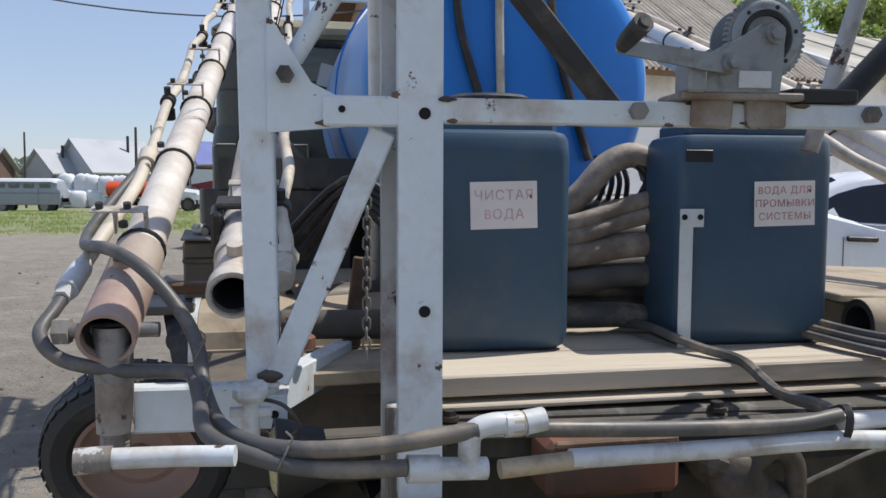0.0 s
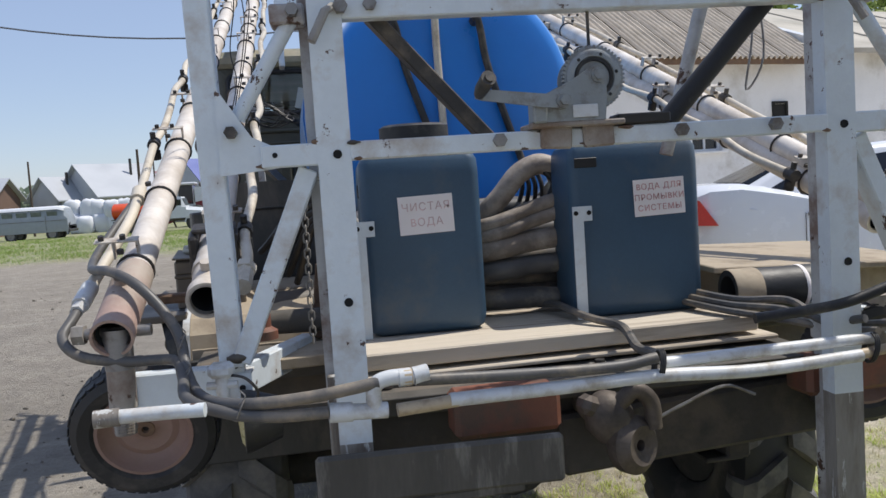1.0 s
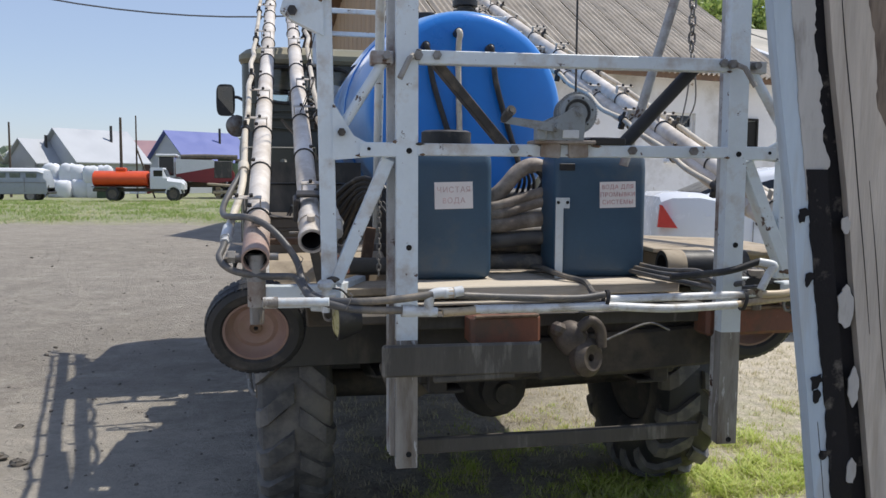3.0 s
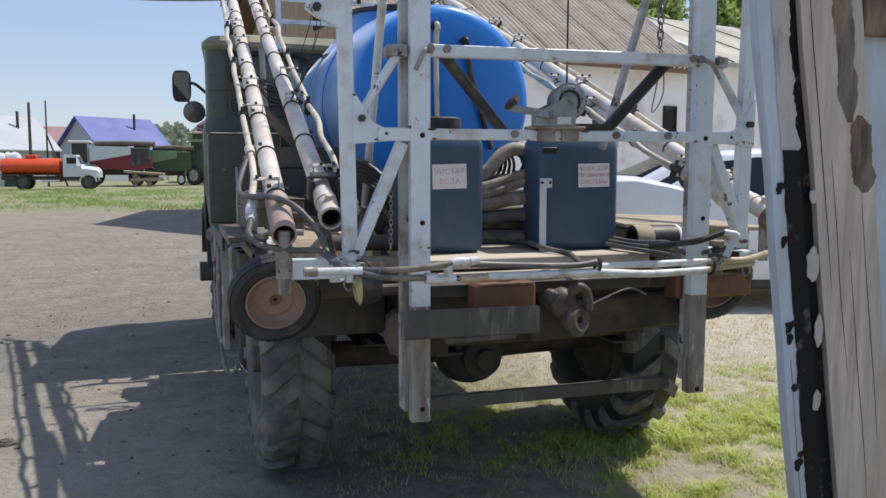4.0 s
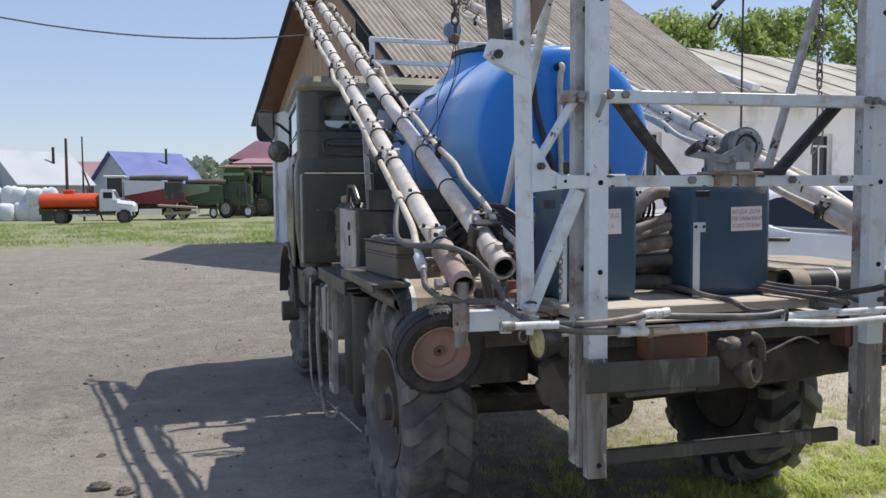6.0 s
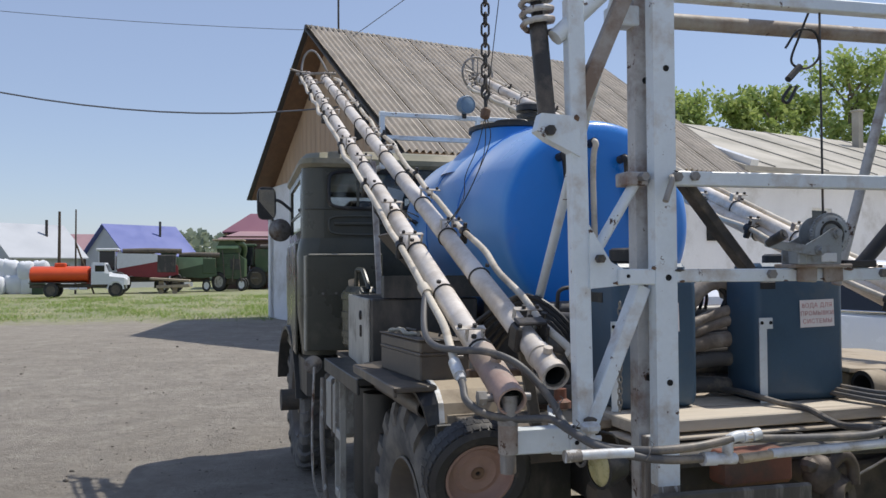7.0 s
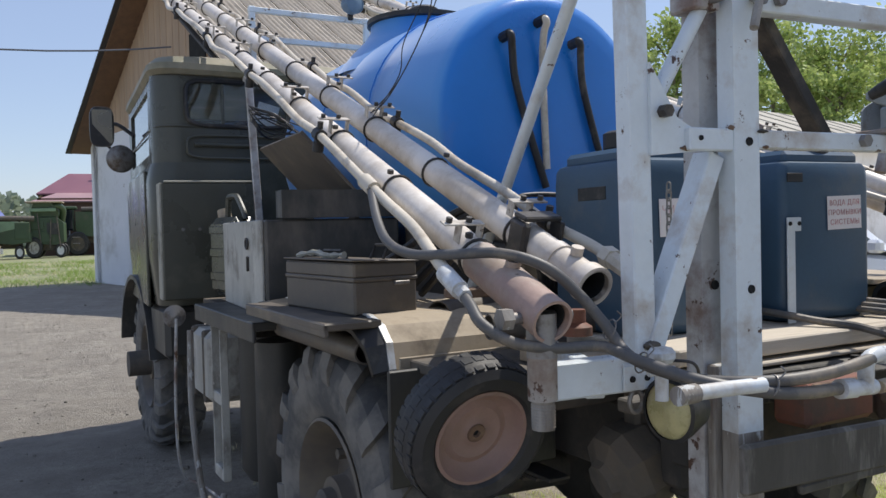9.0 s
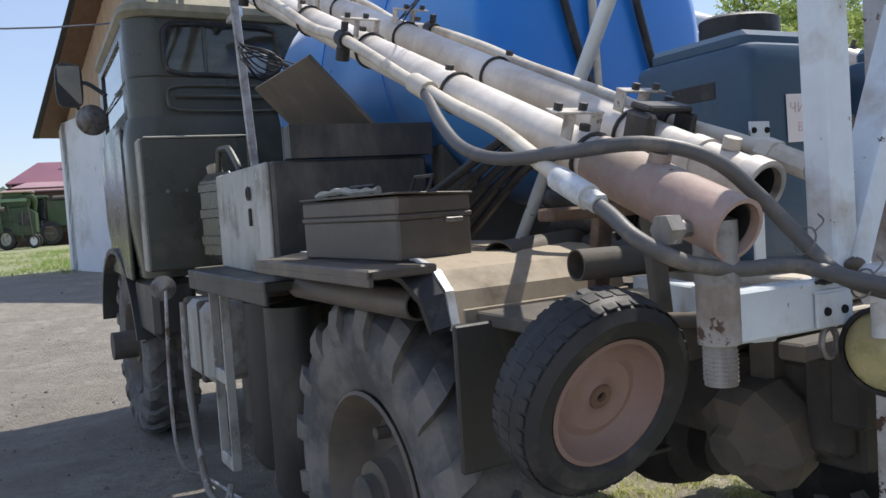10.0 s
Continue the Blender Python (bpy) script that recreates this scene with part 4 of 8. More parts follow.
# ---- cab ----
def plan_ring(hw, v0, v1, z, r0=0.14, r1=0.2, n=6):
    """A rounded oblong in plan, a little narrower towards the front."""
    out = []
    for cx, cy, r, a0 in ((hw - r1, v1 - r1, r1, 0), (-hw + r1, v1 - r1, r1, 90), (-hw + r0, v0 + r0, r0, 180), (hw - r0, v0 + r0, r0, 270)):
        for k in range(n + 1):
            a = radians(a0 + 90 * k / n)
            out.append((cx + r * math.cos(a), cy + r * math.sin(a), z))
    return [(x * (1 - TAPER * (y - v0) / (v1 - v0)), y, z) for x, y, z in out]


CAB_V, TAPER = 3.6, 0.1
g = Geo()
levels = [(1.02, 1.15, 0), (1.3, 1.18, 0), (1.72, 1.185, 0), (1.79, 1.175, 0.006), (1.83, 1.165, 0.012)]
g.loft([plan_ring(w, CAB_V + d, 5.55 - d * 2, z) for z, w, d in levels], caps=True)
cab = on_truck("cab", g, M["olive"], label="olive-green rounded steel cab")
# upper rear wall with two window openings, upper sides with door windows
r = 0.14
wall = Geo().panel([-1.15 + r, 1.15 - r], [1.82, 2.345], [(-0.97, -0.39, 2.05, 2.29), (0.39, 0.97, 2.05, 2.29)], 0.03, pose(0, CAB_V + 0.012, 0))
on_truck("rear_wall", wall, M["olive"], cab)
for s in (-1, 1):
    g = Geo()
    arc = [(s * (1.15 - r + r * math.sin(radians(a))), CAB_V + 0.012 + r - r * math.cos(radians(a))) for a in range(0, 91, 10)]
    inner = [(s * (1.15 - r + (r - 0.03) * math.sin(radians(a))), CAB_V + 0.012 + r - (r - 0.03) * math.cos(radians(a))) for a in range(90, -1, -10)]
    g.extrude(arc + inner if s > 0 else (arc + inner)[::-1], 0.525, pose(0, 0, 1.82), smooth=True)
    on_truck("corner_post", g, M["olive"], cab)
    mm = Matrix(((0, 1 * s, 0, -0.0 + s * 1.12), (1, 0, 0, 0), (0, 0, 1, 0), (0, 0, 0, 1)))
    side = Geo().panel([CAB_V + r + 0.012, 5.4], [1.82, 2.345], [(3.98, 5.2, 1.9, 2.28)], 0.03, mm)
    shear = Matrix(((1, -s * 1.12 * TAPER / 1.9, 0, s * 1.12 * TAPER * CAB_V / 1.9), (0, 1, 0, 0), (0, 0, 1, 0), (0, 0, 0, 1)))
    on_truck("side_wall", side.moved(shear), M["olive"], cab)
    sg = on_truck("side_glass", Geo().panel([3.97, 5.21], [1.89, 2.29], [], 0.005, mm @ Matrix.Translation((0, 0.012, 0))).moved(shear), M["glass"], cab)
    sg.visible_shadow = False
    on_truck("door", Geo().box((s * 1.183, 4.45, 1.4), (0.02, 1.1, 0.8), b=0.01).moved(shear), M["olive"], cab, "olive cab door panel")
    u = s * 0.68
    fr = Geo().tube([(u + a * 0.3, CAB_V + 0.004, 2.17 + b * 0.13) for a, b in [(math.copysign(abs(math.cos(t)) ** 0.35, math.cos(t)), math.copysign(abs(math.sin(t)) ** 0.35, math.sin(t))) for t in [k * math.pi / 16 for k in range(32)]]], 0.013, 8, closed=True)
    win = on_truck("rear_window", fr, M["black"], cab, "rear cab window in a black rubber seal")
    pane = on_truck("pane", Geo().box((u, CAB_V + 0.026, 2.17), (0.58, 0.005, 0.24), b=0.001), M["glass"], win)
    pane.visible_shadow = False
    on_truck("window_bar", Geo().box((u - 0.09, CAB_V + 0.02, 2.17), (0.018, 0.02, 0.23), b=0.003), M["olive"], win)
    pr = Geo().tube(smooth_path([(u - 0.26, CAB_V - 0.002, 1.93), (u + 0.26, CAB_V - 0.002, 1.93)], 2), 0.012, 8)
    on_truck("pressed_rib", pr, M["olive"], cab)
    pr = Geo().tube([(u + a * 0.3, CAB_V + 0.002, 1.92 + b * 0.065) for a, b in [(math.copysign(abs(math.cos(t)) ** 0.4, math.cos(t)), math.copysign(abs(math.sin(t)) ** 0.4, math.sin(t))) for t in [k * math.pi / 14 for k in range(28)]]], 0.009, 6, closed=True)
    on_truck("pressed_panel", pr, M["olive"], cab)
on_truck("front_wall", Geo().panel([-1.03, 1.03], [1.82, 2.345], [(-0.9, -0.04, 1.9, 2.28), (0.04, 0.9, 1.9, 2.28)], 0.03, pose(0, 5.42, 0)), M["olive"], cab)
screen = on_truck("windscreen", Geo().box((0, 5.435, 2.09), (1.82, 0.005, 0.4), b=0.001), M["glass"], cab)
screen.visible_shadow = False
on_truck("belt_rib", Geo().tube([(x, y, z) for x, y, z in plan_ring(1.152, CAB_V + 0.008, 5.4, 2.035)], 0.0055, 8, closed=True), M["olive"], cab)
g = Geo()
g.loft([plan_ring(w, CAB_V - 0.02 + d, 5.5 - d, z, 0.16, 0.22) for z, w, d in ((2.325, 1.155, 0), (2.35, 1.18, -0.02), (2.385, 1.178, -0.015), (2.43, 1.13, 0.04), (2.465, 0.98, 0.18), (2.48, 0.5, 0.5))])
on_truck("roof", g, M["olive_roof"], cab, "sun-bleached olive roof with a rolled edge")
seat = Geo().box((-0.5, 4.3, 1.9), (0.5, 0.16, 0.5), (12, 0, 0), 0.06).box((0.5, 4.3, 1.9), (0.5, 0.16, 0.5), (12, 0, 0), 0.06)
on_truck("window_paper", Geo().box((-0.5, CAB_V + 0.05, 2.125), (0.13, 0.003, 0.13), (0, 14, 0), 0.001), M["paper"], cab, "white paper inside the rear window")
on_truck("headlining", Geo().box((0, 4.55, 2.335), (1.95, 1.6, 0.012)), M["headlining"], cab)
on_truck("seat_back", seat, M["black"], cab)
for s in (-1, 1):
    m = Matrix(((0, 0, s, s * 0.86), (1, 0, 0, 4.66), (0, 1, 0, 0.54), (0, 0, 0, 1)))
    arc = [(0.68 * math.cos(radians(a)), 0.62 * math.sin(radians(a))) for a in range(12, 169, 12)]
    inner = [(0.65 * math.cos(radians(a)), 0.59 * math.sin(radians(a))) for a in range(168, 11, -12)]
    on_truck("wheel_arch", Geo().extrude(arc + inner if s > 0 else arc + inner, 0.3, m), M["cabinet"], label="dark front wheel arch")
on_truck("hub_drum", Geo().lathe([(0, -0.07), (0.085, -0.07), (0.085, 0.07), (0, 0.07)], pose(-1.13, 4.66, 0.56, 0, 90), 22), M["chassis"], label="dark dusty hub drum")
# mirror and lamp
arm = on_truck("mirror_arm", Geo().tube(smooth_path([(-1.1, 4.75, 2.1), (-1.2, 4.85, 2.19), (-1.29, 4.88, 2.18)], 5), 0.014, 8).tube([(-1.1, 4.75, 1.9), (-1.2, 4.85, 1.98), (-1.29, 4.88, 2.08)], 0.01, 8), M["black"])
g = Geo()
g.loft([[(-1.305 + x * sx, 4.74 + y, 2.155 + z * sx) for x, z in [(0.078 * math.copysign(abs(math.cos(t)) ** 0.5, math.cos(t)), 0.135 * math.copysign(abs(math.sin(t)) ** 0.5, math.sin(t))) for t in [k * math.pi / 12 for k in range(24)]]] for y, sx in ((-0.02, 0.97), (0.0, 1.0), (0.04, 0.85), (0.06, 0.5))])
mir = on_truck("wing_mirror", g, M["black"], label="black oblong wing mirror")
g = Geo().box((-1.305, 4.717, 2.155), (0.125, 0.004, 0.225), (5, 0, -6), 0.001)
on_truck("mirror_glass", g, M["mirror"], mir)
on_truck("work_lamp", Geo().lathe([(0, -0.08), (0.06, -0.07), (0.088, 0.0), (0.092, 0.03), (0.085, 0.035)], pose(-1.215, 4.62, 1.93, 90, 0, 8), 24), M["steel"], label="round work lamp on the cab corner")
on_truck("lamp_glass", Geo().lathe([(0.086, 0.03), (0.06, 0.045), (0, 0.05)], pose(-1.215, 4.62, 1.93, 90, 0, 8), 24), M["steel"])

# guard rail above the cab's rear
g = Geo()
for z in (2.52, 2.68):
    g.bar((-0.66, 3.42, z), (0.8, 3.42, z), 0.035, 0.03)
for u in (-0.64, 0.06, 0.76):
    g.bar((u, 3.42, 2.3), (u, 3.42, 2.7), 0.035, 0.03, side=(0, 1, 0)).bar((u, 3.40, 2.32), (u, 3.6, 2.32), 0.03, 0.03)
on_truck("guard_rail", g, M["white_paint"], label="grey-white tubular rail behind the cab")

# cabinet on the cab's back, steel cabinets and cans on the deck

def box_between(x0, x1, y0, y1, z0, z1, b=0.008):
    return Geo().box(((x0 + x1) / 2, (y0 + y1) / 2, (z0 + z1) / 2), (x1 - x0, y1 - y0, z1 - z0), b=b)


cab_box = thing("wall_cabinet", (-1.08, 3.5, 1.06), "dark olive steel cabinet on the cab's rear wall", "cabinet")
part("body", box_between(-1.35, -0.83, 3.4, 3.58, 1.06, 1.71), M["olive"], cab_box)
# side strip is worn, and also coloured paler for the skylight it catches
part("edge_strip", Geo().box((-1.3525, 3.485, 1.385), (0.012, 0.155, 0.645), b=0.003).box((-1.085, 3.405, 1.714), (0.5, 0.014, 0.01)), M["worn_olive"], cab_box, "worn pale olive side")
for x in (-1.24, -1.15):
    part("rivet", Geo().tube([(x, 3.4, 1.45), (x, 3.392, 1.45)], 0.009, 8), M["steel"], cab_box)

locker = thing("steel_locker", (-0.9, 2.05, 1.1), "scuffed grey steel locker on the deck's edge", "locker")
part("body", box_between(-1.15, -0.62, 1.74, 2.58, 1.105, 1.47), M["cabinet"], locker)
part("door", Geo().box((-1.156, 2.17, 1.29), (0.014, 0.8, 0.36), b=0.005), M["cabinet_grey"], locker, "scuffed grey door")
part("hasp", Geo().tube([(-1.17, 2.0 + 0.02 * math.cos(a), 1.38 + 0.02 * math.sin(a)) for a in [k * math.pi / 6 for k in range(12)]], 0.005, 6, closed=True).box((-1.168, 2.0, 1.30), (0.01, 0.016, 0.06)), M["black_steel"], locker)

open_box = thing("open_toolbox", (-0.85, 1.93, 1.475), "dark steel box with its lid propped open", "box")
for y in (1.725, 1.8):
    part("end_panel", Geo().panel([-1.09, -0.6], [1.475, 1.58], [], 0.015, pose(0, y, 0)), M["cabinet"], open_box)
for x in (-1.0835, -0.6065):
    part("side_panel", Geo().box((x, 1.77, 1.527), (0.013, 0.06, 0.105)), M["cabinet"], open_box)
part("bottom", Geo().box((-0.845, 1.77, 1.482), (0.46, 0.06, 0.012)), M["cabinet"], open_box)
lid_c = [V(-0.80, 1.745, 1.572), V(-1.007, 1.745, 1.794), V(-1.007, 2.46, 1.802), V(-0.80, 2.46, 1.578)]
part("lid", Geo().loft([[tuple(c) for c in lid_c], [tuple(c + V(0.009, 0, 0.009)) for c in lid_c]], smooth=False), M["olive_box"], open_box, "olive-brown lid, tilted open")

toolbox = thing("toolbox", (-1.008, 1.215, 1.177), "olive-brown steel toolbox on the side shelf", "toolbox", turn=3)
TB = pose(-1.008, 1.215, 1.177, 0, 0, 9)
part("body", Geo().box((0, 0, 0.05), (0.21, 0.49, 0.1), b=0.006, m=TB).box((0, 0, 0.103), (0.216, 0.496, 0.012), b=0.003, m=TB), M["olive_box"], toolbox)
lid = part("lid", Geo().box((0, 0, 0.13), (0.212, 0.492, 0.045), b=0.006, m=TB).box((0, 0, 0.156), (0.222, 0.502, 0.005), (0, 2, 0), 0.002, m=TB), M["olive_box"], toolbox, "olive-brown lid with a bright edge")
part("handle", Geo().tube([TB @ Vector(p) for p in ((-0.03, -0.06, 0.158), (-0.05, -0.06, 0.185), (-0.05, 0.06, 0.185), (-0.03, 0.06, 0.158))], 0.005, 6), M["black_steel"], lid)
part("handle", Geo().tube([TB @ Vector(p) for p in ((0.04, -0.16, 0.158), (0.06, -0.16, 0.2), (0.06, -0.08, 0.2), (0.04, -0.08, 0.158))], 0.005, 6), M["black_steel"], lid)
part("rag", Geo().tube(smooth_path([TB @ Vector(p) for p in ((-0.085, 0.2, 0.168), (-0.06, 0.1, 0.178), (-0.075, 0.0, 0.17), (-0.05, -0.08, 0.172))], 4), [0.004 + 0.008 * abs(math.sin(1.7 * k)) for k in range(len(smooth_path([V(0, 0, 0)] * 4, 4)))], 7), M["worn_olive"], lid, "crumpled dusty rag")
part("latch", Geo().box((0.05, -0.25, 0.09), (0.05, 0.012, 0.012), b=0.002, m=TB), M["steel"], toolbox)


def jerrycan(at, turn):
    j = thing("jerrycan", at, "dented olive steel jerrycan with a handle", "jerrycan", turn=turn)
    m = pose(*at, 0, 0, turn)
    part("body", Geo().box((0, 0, 0.2), (0.15, 0.32, 0.4), b=0.035, m=m).box((0, 0, 0.1), (0.158, 0.324, 0.09), b=0.03, m=m).box((0, 0, 0.22), (0.158, 0.324, 0.09), b=0.03, m=m).box((0, 0, 0.335), (0.158, 0.324, 0.08), b=0.03, m=m), M["olive"], j)
    part("handle", Geo().tube(smooth_path([m @ Vector(p) for p in ((0, -0.15, 0.385), (0, -0.135, 0.42), (0, -0.06, 0.495), (0, -0.03, 0.505), (0, 0.04, 0.505), (0, 0.06, 0.49), (0, 0.075, 0.395))], 4), 0.015, 8), M["olive"], j)
    part("cap", Geo().lathe([(0, 0.0), (0.035, 0.0), (0.035, 0.05), (0, 0.055)], m @ pose(0, 0.11, 0.39, -20), 14), M["tan_sheet"], j)


jerrycan((-1.045, 2.95, 1.105), 12)

# ---- blue tank on the bed ----
tank = thing("tank", (-0.13, 2.4, 1.08), "large blue moulded plastic water tank lying on the bed", "tank", turn=4)
TK = TRUCK @ pose(-0.03, 0, 1.825, -90)
prof = [(0, 1.445), (0.3, 1.447), (0.44, 1.452), (0.475, 1.462), (0.492, 1.485), (0.502, 1.52), (0.53, 1.72), (0.545, 1.95), (0.539, 1.97), (0.539, 2.01), (0.548, 2.03), (0.556, 2.5), (0.55, 2.52),
        (0.55, 2.56), (0.556, 2.58), (0.545, 3.1), (0.52, 3.2), (0.47, 3.25), (0, 3.26)]
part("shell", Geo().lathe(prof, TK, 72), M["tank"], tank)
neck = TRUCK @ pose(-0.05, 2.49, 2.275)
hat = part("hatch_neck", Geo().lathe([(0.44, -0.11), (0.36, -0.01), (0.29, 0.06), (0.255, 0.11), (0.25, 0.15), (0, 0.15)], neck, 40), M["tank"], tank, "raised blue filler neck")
part("hatch_lid", Geo().lathe([(0.25, 0.145), (0.268, 0.15), (0.268, 0.172), (0.2, 0.184), (0, 0.188)], neck, 40), M["black"], hat, "black screw lid")
part("lid_handle", Geo().tube(smooth_path([neck @ Vector(p) for p in ((-0.1, 0.05, 0.186), (-0.08, 0.04, 0.22), (0.06, -0.02, 0.222), (0.08, -0.03, 0.186))], 5), 0.011, 8), M["black"], hat)
for u, bend, mk in ((-0.16, 0.17, "black"), (0.0, 0.015, "tube_cream"), (0.16, 0.16, "black")):
    z0 = 2.2 if u == 0 else 2.13
    q = [(u, 0.03, 0.0), (u, -0.028, 0.006), (u + 0.004, -0.036, -0.012), (u + bend * 0.1, -0.02, -0.05), (u + bend * 0.22, -0.006, -0.16), (u + bend * 0.55, -0.004, -0.34), (u + bend, -0.004, -0.56)]
    hp = part("level_hose", Geo().tube(smooth_path([TRUCK @ Vector((a - 0.09, 1.43 + b, z0 + h)) for a, b, h in q], 5), 0.0145, 10), M[mk], tank, "thin hose down the tank's end")
    part("hose_nut", Geo().tube([TRUCK @ Vector((u - 0.09, 1.46, z0)), TRUCK @ Vector((u - 0.09, 1.4, z0 + 0.005))], 0.02, 8), M["black"], hp)
g = Geo()
for v in (1.75, 2.35, 2.95):
    a = [(0.56 * math.cos(radians(t)), 0.56 * math.sin(radians(t))) for t in range(215, 326, 10)]
    g.extrude(a + [(0.46, -0.735), (-0.46, -0.735)], 0.08, TRUCK @ Matrix(((1, 0, 0, -0.03), (0, 0, 1, v), (0, 1, 0, 1.825), (0, 0, 0, 1))))
part("saddle", g, M["chassis"], tank, "dark saddle under the tank")
for v in (1.99, 2.54):
    g = Geo()
    pts = [TRUCK @ Vector((-0.03 + 0.552 * math.cos(radians(t)), v, 1.825 + 0.552 * math.sin(radians(t)))) for t in range(-30, 211, 8)]
    part("groove_band", g.tube(pts, 0.004, 6), M["tank"], tank)

# loose wires from the chain's hook down to the booms
for k, pts in enumerate(([(-0.815, 0.92, 2.21), (-0.83, 0.98, 2.1), (-0.86, 1.06, 1.99), (-0.855, 1.12, 1.9), (-0.9, 1.24, 1.79)], [(-0.81, 0.92, 2.215), (-0.78, 0.97, 2.13), (-0.81, 1.06, 2.0), (-0.85, 1.16, 1.88), (-0.885, 1.3, 1.81)], [(-0.812, 0.925, 2.22), (-0.8, 0.99, 2.08), (-0.83, 1.08, 1.95), (-0.875, 1.2, 1.83), (-0.905, 1.33, 1.8)],
                       [(-0.81, 0.922, 2.23), (-0.76, 0.94, 2.6), (-0.66, 0.97, 3.3)])):
    solo("loose_wire", Geo().tube(smooth_path(pts, 7), 0.0019, 6), M["black"], "thin black wire hung from the chain's hook", "wire", "loose wires")

# ---- spray booms ----
RB = 0.0375


def boom(p, q, brown_end, hose_side, label, n_clamps=11, lead=None, start=0.0):
    """A pipe with U-bolts, brackets, nozzle bodies and a cream hose along its side."""
    p, q = Vector(p), Vector(q)
    d = (q - p).normalized()
    L = (q - p).length
    side = d.cross(V(0, 0, 1)).normalized() * hose_side
    up = side.cross(d) * hose_side
    if up.z < 0:
        up = -up
    b = thing("spray_boom", tuple(p), label, "boom", "folded spray booms")
    if brown_end:
        part("pipe", Geo().hollow(p + d * 0.28, q, RB), M["boom"], b, "silver-painted steel pipe")
        e = part("end_pipe", Geo().hollow(p, p + d * 0.28, RB + 0.005, 0.006), M["boom_brown"], b, "rusty brown pipe end")
        part("plug", Geo().tube([p + d * 0.16 + up * RB, p + d * 0.16 + up * (RB + 0.016)], 0.016, 10), M["boom_brown"], e)
    else:
        part("pipe", Geo().hollow(p, q, RB), M["boom"], b, "silver-painted steel pipe")
        part("collar", Geo().hollow(p, p + d * 0.03, RB + 0.006, 0.01), M["boom"], b)
        part("collar", Geo().hollow(p + d * 0.12, p + d * 0.15, RB + 0.004, 0.004), M["boom"], b)
        part("plug", Geo().tube([p + d * 0.08 + up * RB, p + d * 0.08 + up * (RB + 0.018)], 0.014, 10), M["boom"], b)
    # added near-black liner and plug paint the shade deep in the pipe
    part("bore", Geo().hollow(p + d * 0.012, p + d * 0.3, RB - 0.005, 0.001).tube([p + d * 0.29, p + d * 0.31], RB - 0.006, 20), M["void"], b, "dark inside of the pipe")
    off = side * (RB + 0.035) + up * 0.025
    pts = []
    rnd = random.Random(int(L * 1000) + (3 if hose_side > 0 else 8))
    for k in range(n_clamps):
        s = 0.30 + k * (L - 0.42) / (n_clamps - 1)
        c = p + d * s
        ring = [c + (up * math.cos(a) + side * math.sin(a)) * (RB + 0.003) for a in [j * math.pi / 9 for j in range(18)]]
        tilt = rnd.uniform(-0.015, 0.015)
        cl = part("u_bolt", Geo().tube(ring, 0.0036, 6, closed=True), M["black_steel"], b, "thin black U-bolt")
        part("bolt", Geo().tube([c + up * (RB + 0.008) + side * 0.026, c + up * (RB + 0.018) + side * 0.026], 0.0085, 6), M["black_steel"], cl)
        if k % 3 != 1:
            # a pale hat-shaped clip with two bolts, tilted a little
            o = c + d * 0.02 + side * tilt
            cp = part("clip", Geo().bar(o - side * 0.022 + up * (RB - 0.004), o - side * 0.022 + up * (RB + 0.032), 0.004, 0.026, side=d, b=0.001).bar(o + side * 0.03 + up * (RB - 0.01), o + side * 0.03 + up * (RB + 0.032), 0.004, 0.026, side=d, b=0.001)
                      .bar(o - side * 0.026 + up * (RB + 0.033), o + side * 0.07 + up * (RB + 0.033), 0.026, 0.004, side=up, b=0.001), M["clip_paint"], cl, "pale hat-shaped clip")
            for e in (0.008, 0.055):
                part("nut", Geo().tube([o + side * e + up * (RB + 0.034), o + side * e + up * (RB + 0.046)], 0.007, 6), M["black_steel"], cp)
        if k % 2 == 0 and s >= start:
            h = c + off
            g = Geo().tube([h - d * 0.018, h + d * 0.018], 0.02, 10).tube([h + up * 0.04, h - up * 0.028], 0.009, 8).tube([h - up * 0.022, h - up * 0.05], 0.0165, 10)
            g.box((0, 0, 0), (0.05, 0.022, 0.034), b=0.005, m=Matrix.Translation(h - up * 0.005) @ turned(d).to_4x4())
            part("nozzle_body", g, M["black"], cl, "black nozzle holder")
        if s >= start:
            pts.append(c + off)
        if k < n_clamps - 1 and s >= start - 0.2:
            step = (L - 0.42) / (n_clamps - 1)
            pts.append(c + d * step * 0.5 + off * rnd.uniform(0.95, 1.25) + up * rnd.uniform(-0.03, 0.012))
    if lead:
        pts = [Vector(x) for x in lead] + pts
    part("spray_hose", Geo().tube(smooth_path(pts, 6), 0.013, 10), M["tube_cream"], b, "cream plastic spray line")
    return b, d, up, side


A0, A1 = (-1.012, 0.01, 1.249), (-1.219, 5.214, 3.34)
B0, B1 = (-0.842, 0.118, 1.297), (-1.074, 5.116, 3.32)
boom(A0, A1, True, -1, "long silver boom pipe with a rusty end, folded forward", 13, [(-1.103, 0.70, 1.531), (-1.107, 0.78, 1.565)], 0.95)
boom(B0, B1, False, 1, "long silver boom pipe with an open end, folded forward", 12, [(-0.762, 0.16, 1.345), (-0.763, 0.24, 1.378)])
part("hose_end", Geo().tube([(-0.762, 0.1, 1.322), (-0.762, 0.165, 1.348)], 0.02, 8).tube([(-0.762, 0.165, 1.348), (-0.762, 0.19, 1.358)], 0.024, 6), M["tube_cream"], bpy.data.objects["spray_boom.001"], "cream screw cap")
C0, C1 = (0.985, 0.16, 1.272), (0.385, 5.2, 3.408)
